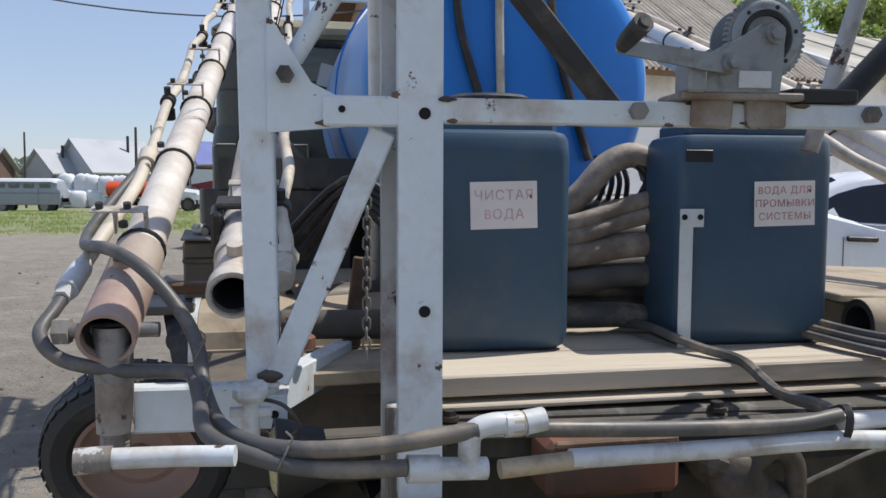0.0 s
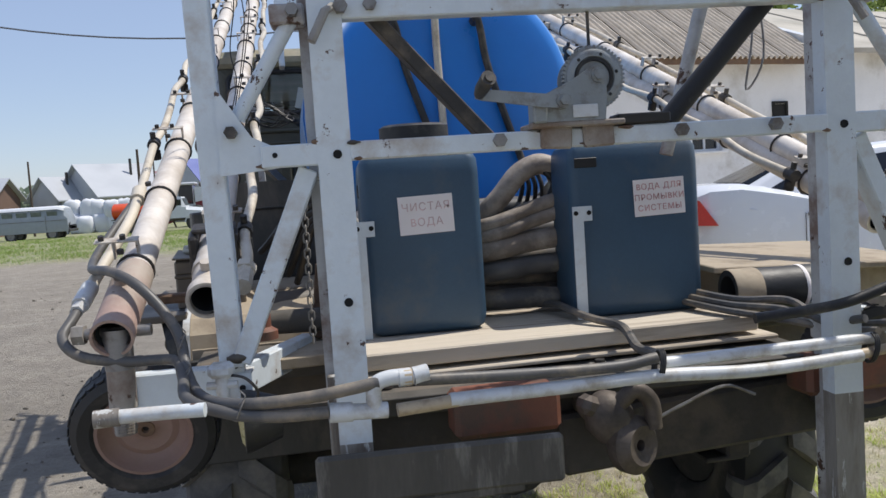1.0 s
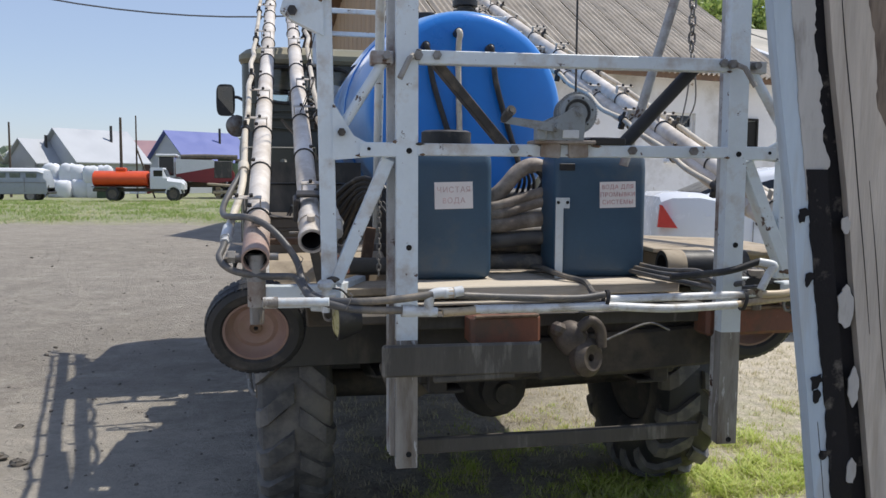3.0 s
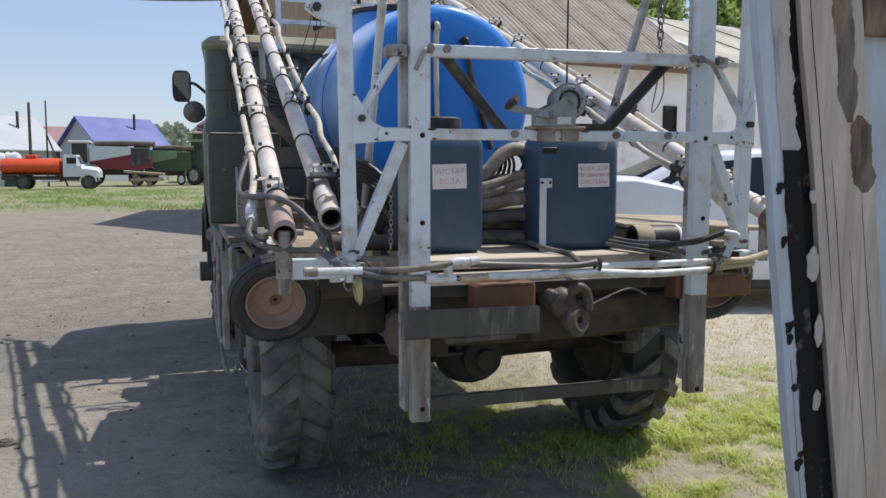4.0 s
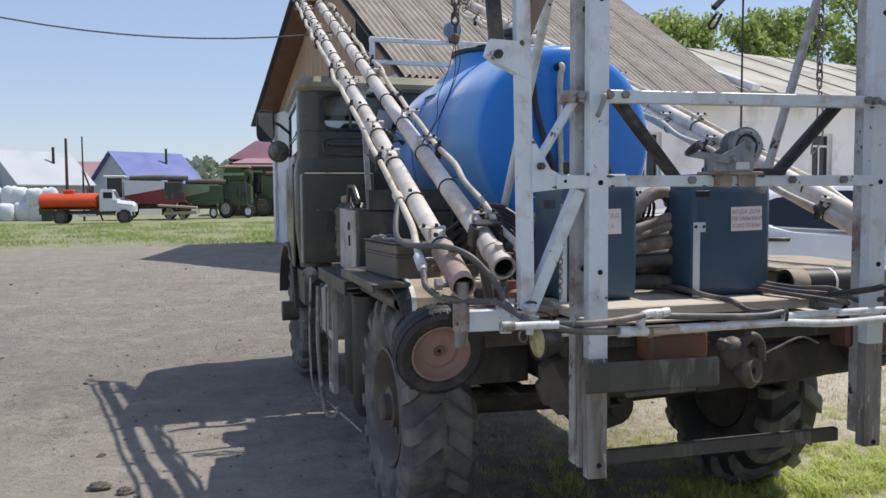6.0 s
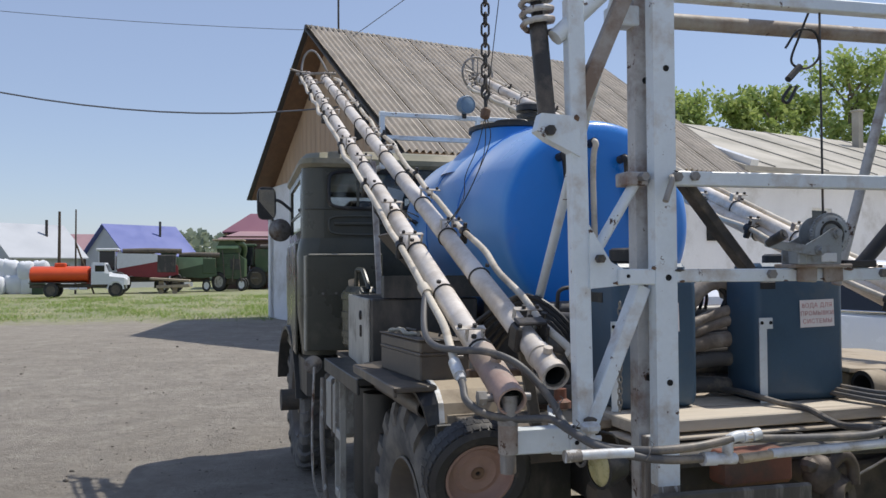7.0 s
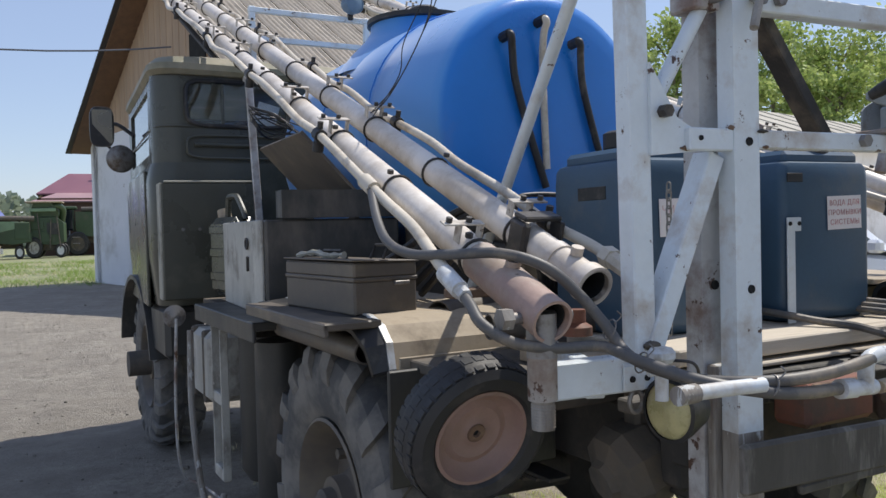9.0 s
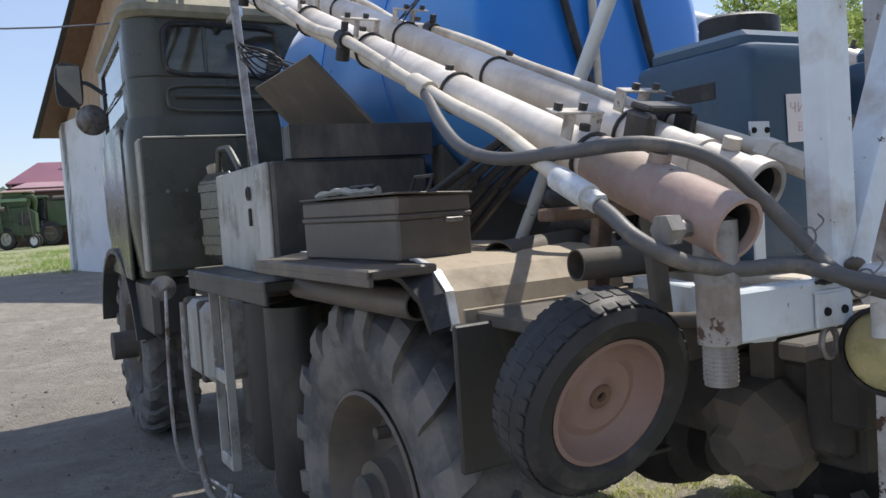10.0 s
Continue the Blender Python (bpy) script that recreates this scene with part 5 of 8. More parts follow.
D0, D1 = (0.94, 0.43, 1.337), (0.3, 5.2, 3.329)
boom(C0, C1, False, 1, "long silver boom pipe folded forward across the bed", 12)
boom(D0, D1, False, -1, "long silver boom pipe beside its twin, folded forward", 12)
for a, b in ((A1, B1), (C1, D1)):
    a, b = Vector(a), Vector(b)
    tip = thing("boom_tip_bracket", tuple(a), "bent wire bracket that joins the boom tips", "bracket", "boom tip brackets")
    part("cross_rod", Geo().tube([a + V(-0.1, 0, 0.03), b + V(0.1, 0, 0.05)], 0.014, 8), M["steel"], tip)
    part("cross_rod", Geo().tube([a + V(-0.09, -0.3, -0.12), b + V(0.09, -0.3, -0.1)], 0.012, 8), M["steel"], tip)
    part("bow", Geo().tube(smooth_path([a + V(-0.06, 0.05, 0.0), a + V(-0.02, 0.1, 0.22), lerp(a, b, 0.5) + V(0, 0.08, 0.26), b + V(0.06, 0.05, 0.02)], 5), 0.01, 8), M["steel"], tip)
    part("stub", Geo().tube([a + V(-0.08, -0.1, 0.03), a + V(-0.16, -0.1, 0.05)], 0.01, 6), M["steel"], tip)
w = thing("guide_wheel", (0.36, 5.16, 3.28), "thin spoked iron wheel at the boom tips", "wheel")
c = V(0.36, 5.16, 3.44)
part("rim", Geo().tube([c + V(0.16 * math.cos(a), 0.05 * math.cos(a), 0.16 * math.sin(a)) for a in [k * math.pi / 14 for k in range(28)]], 0.011, 8, closed=True), M["steel"], w)
for k in range(3):
    a = k * math.pi / 3 + 0.5
    part("spoke", Geo().tube([c + V(0.16 * math.cos(a), 0.05 * math.cos(a), 0.16 * math.sin(a)), c - V(0.16 * math.cos(a), 0.05 * math.cos(a), 0.16 * math.sin(a))], 0.006, 6), M["steel"], w)
part("yoke", Geo().tube([c, c + V(-0.02, 0.05, -0.16)], 0.014, 8), M["steel"], w)
wl = thing("work_lamp", (-0.244, 3.39, 2.695), "small blue-grey work lamp on the guard rail", "lamp")
part("housing", Geo().lathe([(0, -0.05), (0.045, -0.045), (0.062, -0.01), (0.064, 0.035), (0.056, 0.04)], pose(-0.244, 3.36, 2.765, 90, 0, 20), 22), M["blue_small"], wl)
part("lens", Geo().lathe([(0.056, 0.036), (0.03, 0.046), (0, 0.048)], pose(-0.244, 3.36, 2.765, 90, 0, 20), 22), M["blue_small"], wl)
part("foot", Geo().box((-0.244, 3.39, 2.7), (0.03, 0.03, 0.05), b=0.004), M["black_steel"], wl)
ai = thing("air_intake", (0.25, 3.42, 1.08), "black stacked air intake cap on a pipe behind the cab", "intake")
part("pipe", Geo().tube([(0.25, 3.42, 1.08), (0.25, 3.42, 2.71)], 0.04, 14), M["black"], ai)
part("cap", Geo().lathe([(0.04, 0), (0.085, 0.005), (0.09, 0.03), (0.06, 0.04), (0.06, 0.055), (0.092, 0.06), (0.092, 0.1), (0.07, 0.115), (0, 0.118)], pose(0.25, 3.42, 2.69), 22), M["black"], ai)
# cradle under the booms
cr = thing("boom_cradle", (-0.85, 0.55, 1.08), "dark steel cradle that carries the folded booms", "stand")
part("upright", Geo().bar((-0.80, 0.40, 1.08), (-0.86, 0.36, 1.36), 0.035, 0.025), M["chassis"], cr)
part("clamp", Geo().box((-0.895, 0.33, 1.395), (0.022, 0.06, 0.085), (18, 0, 5), 0.006).box((-0.845, 0.325, 1.445), (0.1, 0.05, 0.012), (18, 0, 3), 0.004).box((-0.797, 0.33, 1.4), (0.012, 0.045, 0.075), (18, 0, 5), 0.004), M["black_steel"], cr, "black boom clamp")
part("upright", Geo().bar((-0.64, 0.8, 1.08), (-0.61, 0.8, 1.3), 0.045, 0.03), M["rusty"], cr)
part("cross_arm", Geo().box((-0.93, 0.42, 1.275), (0.2, 0.05, 0.022), (0, 0, 0), 0.004), M["rusty"], cr)
st = thing("boom_prop", (-0.55, 1.36, 1.08), "slanting white tube that props the boom frame", "strut")
part("tube", Geo().tube([(-0.61, 0.11, 2.54), (-0.55, 1.36, 1.08)], 0.018, 12), M["white_paint"], st)
solo("cross_pipe", Geo().hollow((-0.80, 0.66, 1.158), (-0.30, 0.64, 1.153), 0.034, 0.004), M["chassis"], "dusty dark pipe lying on the bed", "pipe")
solo("cross_pipe", Geo().hollow((-0.8, 0.98, 1.155), (-0.3, 1.2, 1.165), 0.05, 0.004), M["olive_box"], "thick olive pipe lying on the bed", "pipe")
solo("deck_board", Geo().box((-0.64, 0.5, 1.09), (0.2, 0.2, 0.03), (0, 0, 8), 0.004), M["tan_sheet"], "short dusty board on the bed", "board")
solo("red_valve", Geo().lathe([(0, 0), (0.035, 0), (0.035, 0.02), (0.02, 0.03), (0.02, 0.06), (0, 0.06)], pose(-0.75, 0.32, 1.17), 16), M["rust_red"], "small red valve wheel on the bed", "valve")
cb = thing("cable_bundle", (-0.6, 1.1, 1.1), "tangle of black cables on the bed", "cable")
for k in range(5):
    part("cable", Geo().tube(smooth_path([(-0.72 - 0.03 * k, 1.3, 1.2 + 0.03 * k), (-0.62, 1.0, 1.42 + 0.02 * k), (-0.5 + 0.02 * k, 0.9, 1.3), (-0.45, 0.95, 1.15)], 6), 0.013, 8), M["black"], cb)
wcoil = thing("wire_coil", (-0.9, 2.72, 1.85), "coil of black wire hung behind the cab", "wire")
for k in range(7):
    r = 0.09 + 0.014 * k
    part("loop", Geo().tube([(-0.9 + r * math.cos(a + 0.3 * k) + 0.012 * k, 2.72 + 0.04 * math.sin(3 * a + k), 1.95 + r * (0.45 + 0.06 * (k % 3)) * math.sin(a) + 0.015 * math.cos(2 * a + k)) for a in [j * math.pi / 12 for j in range(24)]], 0.0035, 6, closed=True), M["black"], wcoil)
solo("upright_bar", Geo().bar((-0.93, 2.78, 1.06), (-0.98, 2.82, 2.28), 0.035, 0.025, side=(0, 1, 0)), M["worn_paint"], "pale upright bar behind the lockers", "bar")

# ---- white lift mast at the tail ----
lift = thing("lift_mast", (0, 0.05, 0.58), "white-painted steel lift mast with chipped paint", "mast")
TOP = 2.62


def channel(x0, x1, y0, y1, z0, z1, open_side=1):
    """An upright channel: web towards the tail, two flanges forward."""
    t = 0.006
    u = [(x0, y0), (x1, y0), (x1, y1), (x1 - t, y1), (x1 - t, y0 + t), (x0 + t, y0 + t), (x0 + t, y1), (x0, y1)]
    return Geo().extrude(u, z1 - z0, pose(0, 0, z0))


def hole(x, y, z, r=0.0085):
    return Geo().lathe([(r * 1.1, -0.001), (r, 0.0025), (r * 0.85, 0.0015), (0, 0.0012)], pose(x, y, z, 90), 16)


for s, z0 in ((-1, 0.575), (1, 0.605)):
    x = 0.547 * s
    post = part("post", channel(x - 0.034, x + 0.034, 0.0, 0.045, 0.99, TOP), M["white_paint"], lift, "white upright channel with chipped edges")
    part("post_foot", channel(x - 0.034, x + 0.034, 0.0, 0.045, z0, 0.99), M["grey_post"], post, "bare weathered lower end")
    for z in (1.284, 1.585, 2.19, 0.62):
        part("bolt_hole", hole(x + 0.006, -0.0005, z), M["void"], post)
    x2 = 0.572 * s
    back = part("rear_post", channel(x2 - 0.03, x2 + 0.03, 0.075, 0.125, z0 + 0.03, TOP - 0.08), M["worn_paint"], lift, "worn inner guide post")
    for z in (1.29, 1.6, 2.17):
        part("bolt_hole", hole(x2 + 0.005, 0.0745, z, 0.0095), M["void"], back)
    # rusty lower part of the guide, below the deck
    part("guide_foot", Geo().box((x2, 0.06, (z0 + 1.15) / 2), (0.052, 0.022, 1.1 - z0), b=0.003), M["grey_post"], lift, "bare weathered lower guide")
    # outer post and its braces
    xo = -0.787 if s < 0 else 0.745
    part("outer_post", Geo().bar((xo, 0.05, 1.165), (xo * 1.024, 0.05, 2.39), 0.05, 0.045, side=(0, 1, 0)), M["white_paint"], lift, "white outer post")
    part("lower_brace", Geo().bar((0.602 * s, 0.05, 1.56), (0.768 * s, 0.05, 1.175), 0.04, 0.055, side=(0, 1, 0)), M["white_paint"], lift)
    part("upper_brace", Geo().tube([(0.612 * s, 0.05, 1.87), (0.738 * s, 0.05, 1.67)], 0.016, 12), M["white_paint"], lift)
    gm = Matrix(((s, 0, 0, 0), (0, 0, 1, 0.018), (0, 1, 0, 0), (0, 0, 0, 1)))
    gus = part("gusset", Geo().extrude([(0.775, 1.555), (0.66, 1.565), (0.66, 1.605), (0.71, 1.63), (0.775, 1.735)], 0.012, gm), M["white_paint"], lift, "white gusset plate, paint flaking")
    part("bolt", Geo().tube([(0.748 * s, 0.018, 1.64), (0.748 * s, -0.004, 1.64)], 0.013, 6), M["black_steel"], gus)
    part("bolt", Geo().tube([(0.61 * s, 0.03, 1.875), (0.61 * s, -0.004, 1.875)], 0.013, 6), M["steel"], lift)
    part("bolt", Geo().tube([(0.515 * s, 0.0, 1.875), (0.515 * s, -0.02, 1.875)], 0.015, 6), M["steel"], lift)
    part("brace_block", Geo().box((0.622 * s, 0.062, 1.872), (0.07, 0.075, 0.04), b=0.004), M["worn_paint"], lift)
    part("peg", Geo().tube([(0.53 * s, -0.005, 1.875), (0.545 * s, -0.035, 1.86), (0.575 * s, -0.05, 1.80)], 0.009, 8), M["grey_post"], lift)
    brk = part("shock_bracket", Geo().extrude([(0.80, 1.93), (0.80, 2.045), (0.915, 2.05), (0.93, 2.0), (0.895, 1.975)], 0.045, Matrix(((s, 0, 0, 0), (0, 0, 1, 0.02), (0, 1, 0, 0), (0, 0, 0, 1)))), M["white_paint"], lift, "white bracket for the shock absorber")
    part("bolt", Geo().tube([(0.893 * s, 0.02, 2.0), (0.893 * s, 0.0, 2.0)], 0.015, 6), M["black_steel"], brk)
    # shock absorber with a coil spring
    sa, sb = V(0.885 * s, 0.055, 2.03), V(0.93 * s, 0.10, 2.72)
    sh = part("shock_absorber", Geo().tube([sa, lerp(sa, sb, 0.42)], 0.026, 14).tube([lerp(sa, sb, 0.3), sb], 0.017, 12), M["black_steel"], lift, "black shock absorber")
    hel = []
    for k in range(110):
        a = k * 0.7
        hel.append(lerp(sa, sb, 0.39 + 0.55 * k / 109) + V(0.044 * math.cos(a), 0.044 * math.sin(a), 0))
    part("coil_spring", Geo().tube(hel, 0.0095, 8), M["worn_paint"], sh, "grey coil spring")
    part("top_brace", Geo().bar((0.80 * s, 0.05, 2.06), (0.64 * s, 0.05, 2.42), 0.045, 0.035, side=(0, 1, 0)), M["rusty_white"], lift, "rust-stained brace")
    part("top_tube", Geo().tube([(0.86 * s, 0.055, 2.275), (0.60 * s, 0.06, 2.52)], 0.025, 14), M["white_paint"], lift)
    part("arm", Geo().box((-0.885 if s < 0 else 0.66, 0.075 if s < 0 else 0.12, 1.127), (0.235, 0.04, 0.072), (0, 0, 0), 0.004), M["white_paint"], lift, "white arm that carries the support wheel")
    clip = part("clip", Geo().box((0.79 * s, 0.05, 1.12), (0.075, 0.006, 0.05), b=0.002).box((0.79 * s, 0.08, 1.146), (0.075, 0.06, 0.006), b=0.002), M["white_paint"], lift, "small white angle clip")
    for dx in (-0.018, 0.018):
        part("bolt_hole", hole(0.79 * s + dx, 0.0465, 1.118, 0.006), M["void"], clip)
    part("ring", Geo().tube([(0.79 * s + 0.016 * math.cos(a), 0.06, 1.07 + 0.022 * math.sin(a)) for a in [k * math.pi / 7 for k in range(14)]], 0.005, 6, closed=True), M["steel"], clip)
    part("long_arm", Geo().bar((0.83 * s, 0.14, 1.10), (0.66 * s, 0.62, 1.09), 0.04, 0.07), M["white_paint"], lift)

low = part("lower_bar", Geo().box((0.0, 0.012, 1.59), (1.03, 0.032, 0.038), b=0.003), M["white_paint"], lift, "white cross bar with the winch")
for x in (-0.21, 0.18, 0.39):
    part("bolt", Geo().tube([(x, -0.004, 1.593), (x, -0.018, 1.593)], 0.0145, 6), M["steel"], low)
for s in (-1, 1):
    part("end_plate", Geo().box((s * 0.635, 0.018, 1.588), (0.115, 0.03, 0.045), b=0.003), M["white_paint"], low)
    part("bolt_hole", hole(s * 0.665, 0.0025, 1.59, 0.005), M["void"], low)
part("upper_bar", Geo().box((0.0, 0.022, 1.873), (1.03, 0.04, 0.042), b=0.003), M["white_paint"], lift, "white upper cross bar")
for x in (-0.456, 0.487):
    part("bolt", Geo().tube([(x, 0.0, 1.878), (x, -0.014, 1.878)], 0.014, 6), M["steel"], lift)
part("top_beam", Geo().box((0, 0.022, 2.415), (1.03, 0.04, 0.036), b=0.003), M["white_paint"], lift)
part("top_rail", Geo().tube([(-0.66, 0.10, 2.362), (0.66, 0.10, 2.362)], 0.024, 14), M["rusty_white"], lift, "rust-stained top tube")
for s in (-1, 1):
    part("rail_socket", Geo().box((s * 0.63, 0.10, 2.362), (0.09, 0.06, 0.06), b=0.004), M["white_paint"], lift)
part("foot_bar", Geo().box((-0.02, 0.145, 0.605), (1.06, 0.03, 0.05), (0, -1, 0), 0.003), M["plate"], lift, "weathered foot bar")
part("diagonal", Geo().bar((-0.455, 0.065, 1.87), (-0.215, 0.1, 1.605), 0.03, 0.05, side=(0, 1, 0)), M["black_steel"], lift, "dark diagonal channel")
part("diagonal", Geo().tube([(0.42, 0.07, 1.87), (0.18, 0.1, 1.605)], 0.023, 14), M["black"], lift, "black diagonal tube")
part("stay", Geo().tube([(0.55, 0.28, 2.5), (0.28, 0.32, 1.55)], 0.017, 12), M["worn_paint"], lift)

def weld(x, y, z, sx, sz, seed):
    """A lumpy weld bead, flat to the steel behind it."""
    rings = []
    for a, r in ((0.0, 0.35), (0.25, 0.75), (0.5, 1.0), (0.75, 0.85), (1.0, 0.3)):
        rings.append([(x + (a - 0.5) * 2 * sx, y + 0.006 * math.cos(b) * r * (1 + 0.6 * noise.noise((a * 5, b, seed))), z + sz * math.sin(b) * r * (1 + 0.7 * noise.noise((a * 6, b * 1.3, seed + 4)))) for b in [k * math.pi / 5 for k in range(10)]])
    return Geo().loft(rings)


for k, (x, y, z, sx, sz) in enumerate(((-0.775, 0.025, 1.185, 0.03, 0.02), (0.752, 0.025, 1.19, 0.03, 0.018), (-0.583, 0.005, 1.612, 0.012, 0.012), (-0.507, -0.004, 1.606, 0.02, 0.008), (-0.5, -0.004, 1.574, 0.012, 0.007),
                                       (0.51, -0.003, 1.573, 0.014, 0.007), (-0.512, 0.002, 1.893, 0.012, 0.006), (0.512, 0.002, 1.852, 0.014, 0.006), (-0.69, 0.018, 1.57, 0.022, 0.009), (0.69, 0.018, 1.57, 0.022, 0.009), (-0.81, 0.02, 2.04, 0.012, 0.016), (0.81, 0.02, 2.04, 0.012, 0.016),
                                       (-0.11, -0.004, 1.606, 0.03, 0.007), (0.06, -0.004, 1.606, 0.024, 0.008), (-0.02, -0.004, 1.577, 0.03, 0.006), (-0.8, 0.055, 1.16, 0.03, 0.01))):
    part("weld_bead", weld(x, y, z, sx * 0.7, sz * 0.55, k), M["rusty"] if k % 3 else M["black_steel"], lift)
bumper = thing("tail_board", (-0.38, -0.05, 0.885), "weathered dark board bolted across the mast", "board")
part("board", Geo().box((-0.378, -0.055, 0.937), (0.505, 0.022, 0.1), b=0.008), M["plate"], bumper)
part("lip", Geo().box((-0.34, -0.05, 0.878), (0.26, 0.016, 0.022), (0, -2, 0), 0.006), M["plate"], bumper)

# winch
WY = Matrix(((1, 0, 0, 0), (0, 0, 1, 0), (0, 1, 0, 0), (0, 0, 0, 1)))
wi = thing("winch", (-0.04, 0.0, 1.61), "grey hand winch with a toothed drum and a crank", "winch")
part("base", Geo().box((-0.05, 0.015, 1.6165), (0.2, 0.1, 0.012), b=0.003), M["rusty_white"], wi)
for x0, x1, k in ((-0.125, -0.06, 0), (-0.035, 0.03, 1)):
    part("bar_clamp", Geo().box(((x0 + x1) / 2, -0.012, 1.592), (x1 - x0, 0.016, 0.048), (0, 3 - 5 * k, 0), 0.004).box(((x0 + x1) / 2, 0.01, 1.6135), (x1 - x0 - 0.006, 0.06, 0.008), b=0.002), M["rusty_white"], wi, "rust-stained steel clamp over the bar")
plate_out = [(-0.115, 1.622), (0.008, 1.622), (0.012, 1.66), (0.014, 1.72), (-0.002, 1.732), (-0.024, 1.726), (-0.06, 1.704), (-0.105, 1.682), (-0.115, 1.672)]
part("side_plate", Geo().extrude(plate_out, 0.005, Matrix.Translation((0, -0.034, 0)) @ WY), M["winch_grey"], wi, "folded grey side plate")
part("side_plate", Geo().extrude(plate_out, 0.005, Matrix.Translation((0, 0.07, 0)) @ WY), M["winch_grey"], wi)
part("post", Geo().box((-0.13, -0.02, 1.645), (0.03, 0.05, 0.05), b=0.004), M["winch_grey"], wi)
pts = []
for k in range(144):
    r = 0.0665 if k % 3 else 0.0615
    a = k * math.pi / 72
    pts.append((r * math.cos(a), r * math.sin(a)))
wc = Matrix.Translation((-0.006, 0.0, 1.71)) @ WY
drum = part("gear", Geo().extrude(pts, 0.01, Matrix.Translation((0, -0.012, 0)) @ wc), M["winch_grey"], wi, "toothed grey gear wheel")
part("gear_rim", Geo().lathe([(0.058, -0.014), (0.053, -0.017), (0.043, -0.017), (0.041, -0.013)], wc, 40), M["winch_grey"], drum)
part("gear_ring", Geo().lathe([(0.0405, -0.0165), (0.034, -0.0165), (0.033, -0.0125), (0.0405, -0.0125), (0.0405, -0.0165)], wc, 36), M["black"], drum, "dark greasy ring")
part("drum", Geo().lathe([(0.03, 0.0), (0.03, 0.055), (0.058, 0.057), (0.058, 0.061), (0, 0.062)], wc, 28), M["winch_grey"], drum)
for k in range(6):
    a = k * math.pi / 3 + 0.2
    part("gear_hole", Geo().lathe([(0, -0.0176), (0.0035, -0.0176), (0.004, -0.016)], wc @ Matrix.Translation((0.048 * math.cos(a), 0.048 * math.sin(a), 0)), 10), M["black"], drum)
part("gear_bolt", Geo().tube([(-0.004, -0.03, 1.712), (-0.004, -0.046, 1.712)], 0.011, 6).tube([(-0.004, -0.034, 1.712), (-0.004, -0.04, 1.712)], 0.016, 14), M["winch_grey"], drum)
part("pawl_plate", Geo().box((-0.035, -0.0365, 1.641), (0.053, 0.004, 0.026), b=0.001), M["pvc"], wi, "bare light label plate")
cr_ = part("crank", Geo().extrude([(-0.082, 1.646), (-0.07, 1.652), (-0.07, 1.67), (-0.082, 1.676), (-0.125, 1.677), (-0.25, 1.692), (-0.264, 1.688), (-0.264, 1.674), (-0.25, 1.67), (-0.125, 1.65)], 0.007, Matrix.Translation((0, -0.06, 0)) @ WY), M["winch_grey"], wi, "flat grey crank arm")
part("grip", Geo().tube([(-0.256, -0.06, 1.682), (-0.254, -0.08, 1.69), (-0.246, -0.118, 1.706)], [0.011, 0.014, 0.0155], 14).tube([(-0.2465, -0.117, 1.7055), (-0.245, -0.121, 1.707)], 0.009, 12), M["black"], cr_, "worn dark crank grip")
part("crank_nut", Geo().tube([(-0.087, -0.03, 1.661), (-0.087, -0.068, 1.661)], 0.015, 14).tube([(-0.087, -0.065, 1.661), (-0.087, -0.08, 1.661)], 0.0105, 6), M["winch_grey"], cr_)
part("tray", Geo().box((0.1, 0.02, 1.622), (0.115, 0.06, 0.022), b=0.003), M["black_steel"], wi)
part("rope", Geo().tube([(0.0, 0.03, 1.74), (0.0, 0.03, 2.62)], 0.0035, 6), M["black_steel"], wi, "thin steel rope")

# hanging cable loop and chains
g = Geo().tube(smooth_path([(-0.02, 0.05, 2.41), (-0.05, 0.06, 2.33), (-0.08, 0.06, 2.25), (-0.03, 0.06, 2.23), (0.02, 0.06, 2.27), (0.0, 0.05, 2.34), (-0.06, 0.05, 2.345), (-0.1, 0.06, 2.29)], 6), 0.0038, 8)
g.tube([(-0.05, 0.06, 2.235), (-0.1, 0.05, 2.19)], 0.011, 8).tube(smooth_path([(-0.09, 0.05, 2.17), (-0.12, 0.05, 2.13), (-0.10, 0.05, 2.12), (-0.07, 0.05, 2.17)], 4), 0.005, 6)
solo("cable_loop", g, M["black"], "looped black cable with a clip on the top rail", "cable")


def chain(name, top, bottom, link, r, material, label):
    top, bottom = Vector(top), Vector(bottom)
    L = (top - bottom).length
    d = (bottom - top).normalized()
    n = int(L / (link * 0.72))
    t = thing(name, tuple(bottom), label, "chain")
    for k in range(n + 1):
        c = top + d * (k * L / n)
        s = V(1, 0, 0) if k % 2 else V(0, 1, 0)
        pts = [c + d * (link * 0.5 * (0.42 * math.copysign(1, math.cos(a)) * (1 if abs(math.cos(a)) > 0.01 else 0) + 0.58 * math.cos(a))) + s * (link * 0.27 * math.sin(a)) for a in [j * math.pi / 7 for j in range(14)]]
        part("link", Geo().tube(pts, r, 6, closed=True), material, t)
    return t


chain("hanging_chain", (-0.80, 0.95, 3.5), (-0.812, 0.925, 2.31), 0.056, 0.0045, M["black_steel"], "dark steel chain hanging above the booms")
cw = thing("chain_hook", (-0.814, 0.92, 2.2), "small rusty block with a hook at the chain's end", "hook")
part("block", Geo().box((-0.814, 0.92, 2.222), (0.034, 0.03, 0.042), (0, 12, 20), 0.006), M["rusty"], cw)
part("hook", Geo().tube(smooth_path([(-0.814, 0.92, 2.24), (-0.813, 0.92, 2.275), (-0.798, 0.92, 2.3), (-0.812, 0.92, 2.325), (-0.83, 0.92, 2.305)], 5), 0.006, 8), M["black_steel"], cw, "small open steel hook")
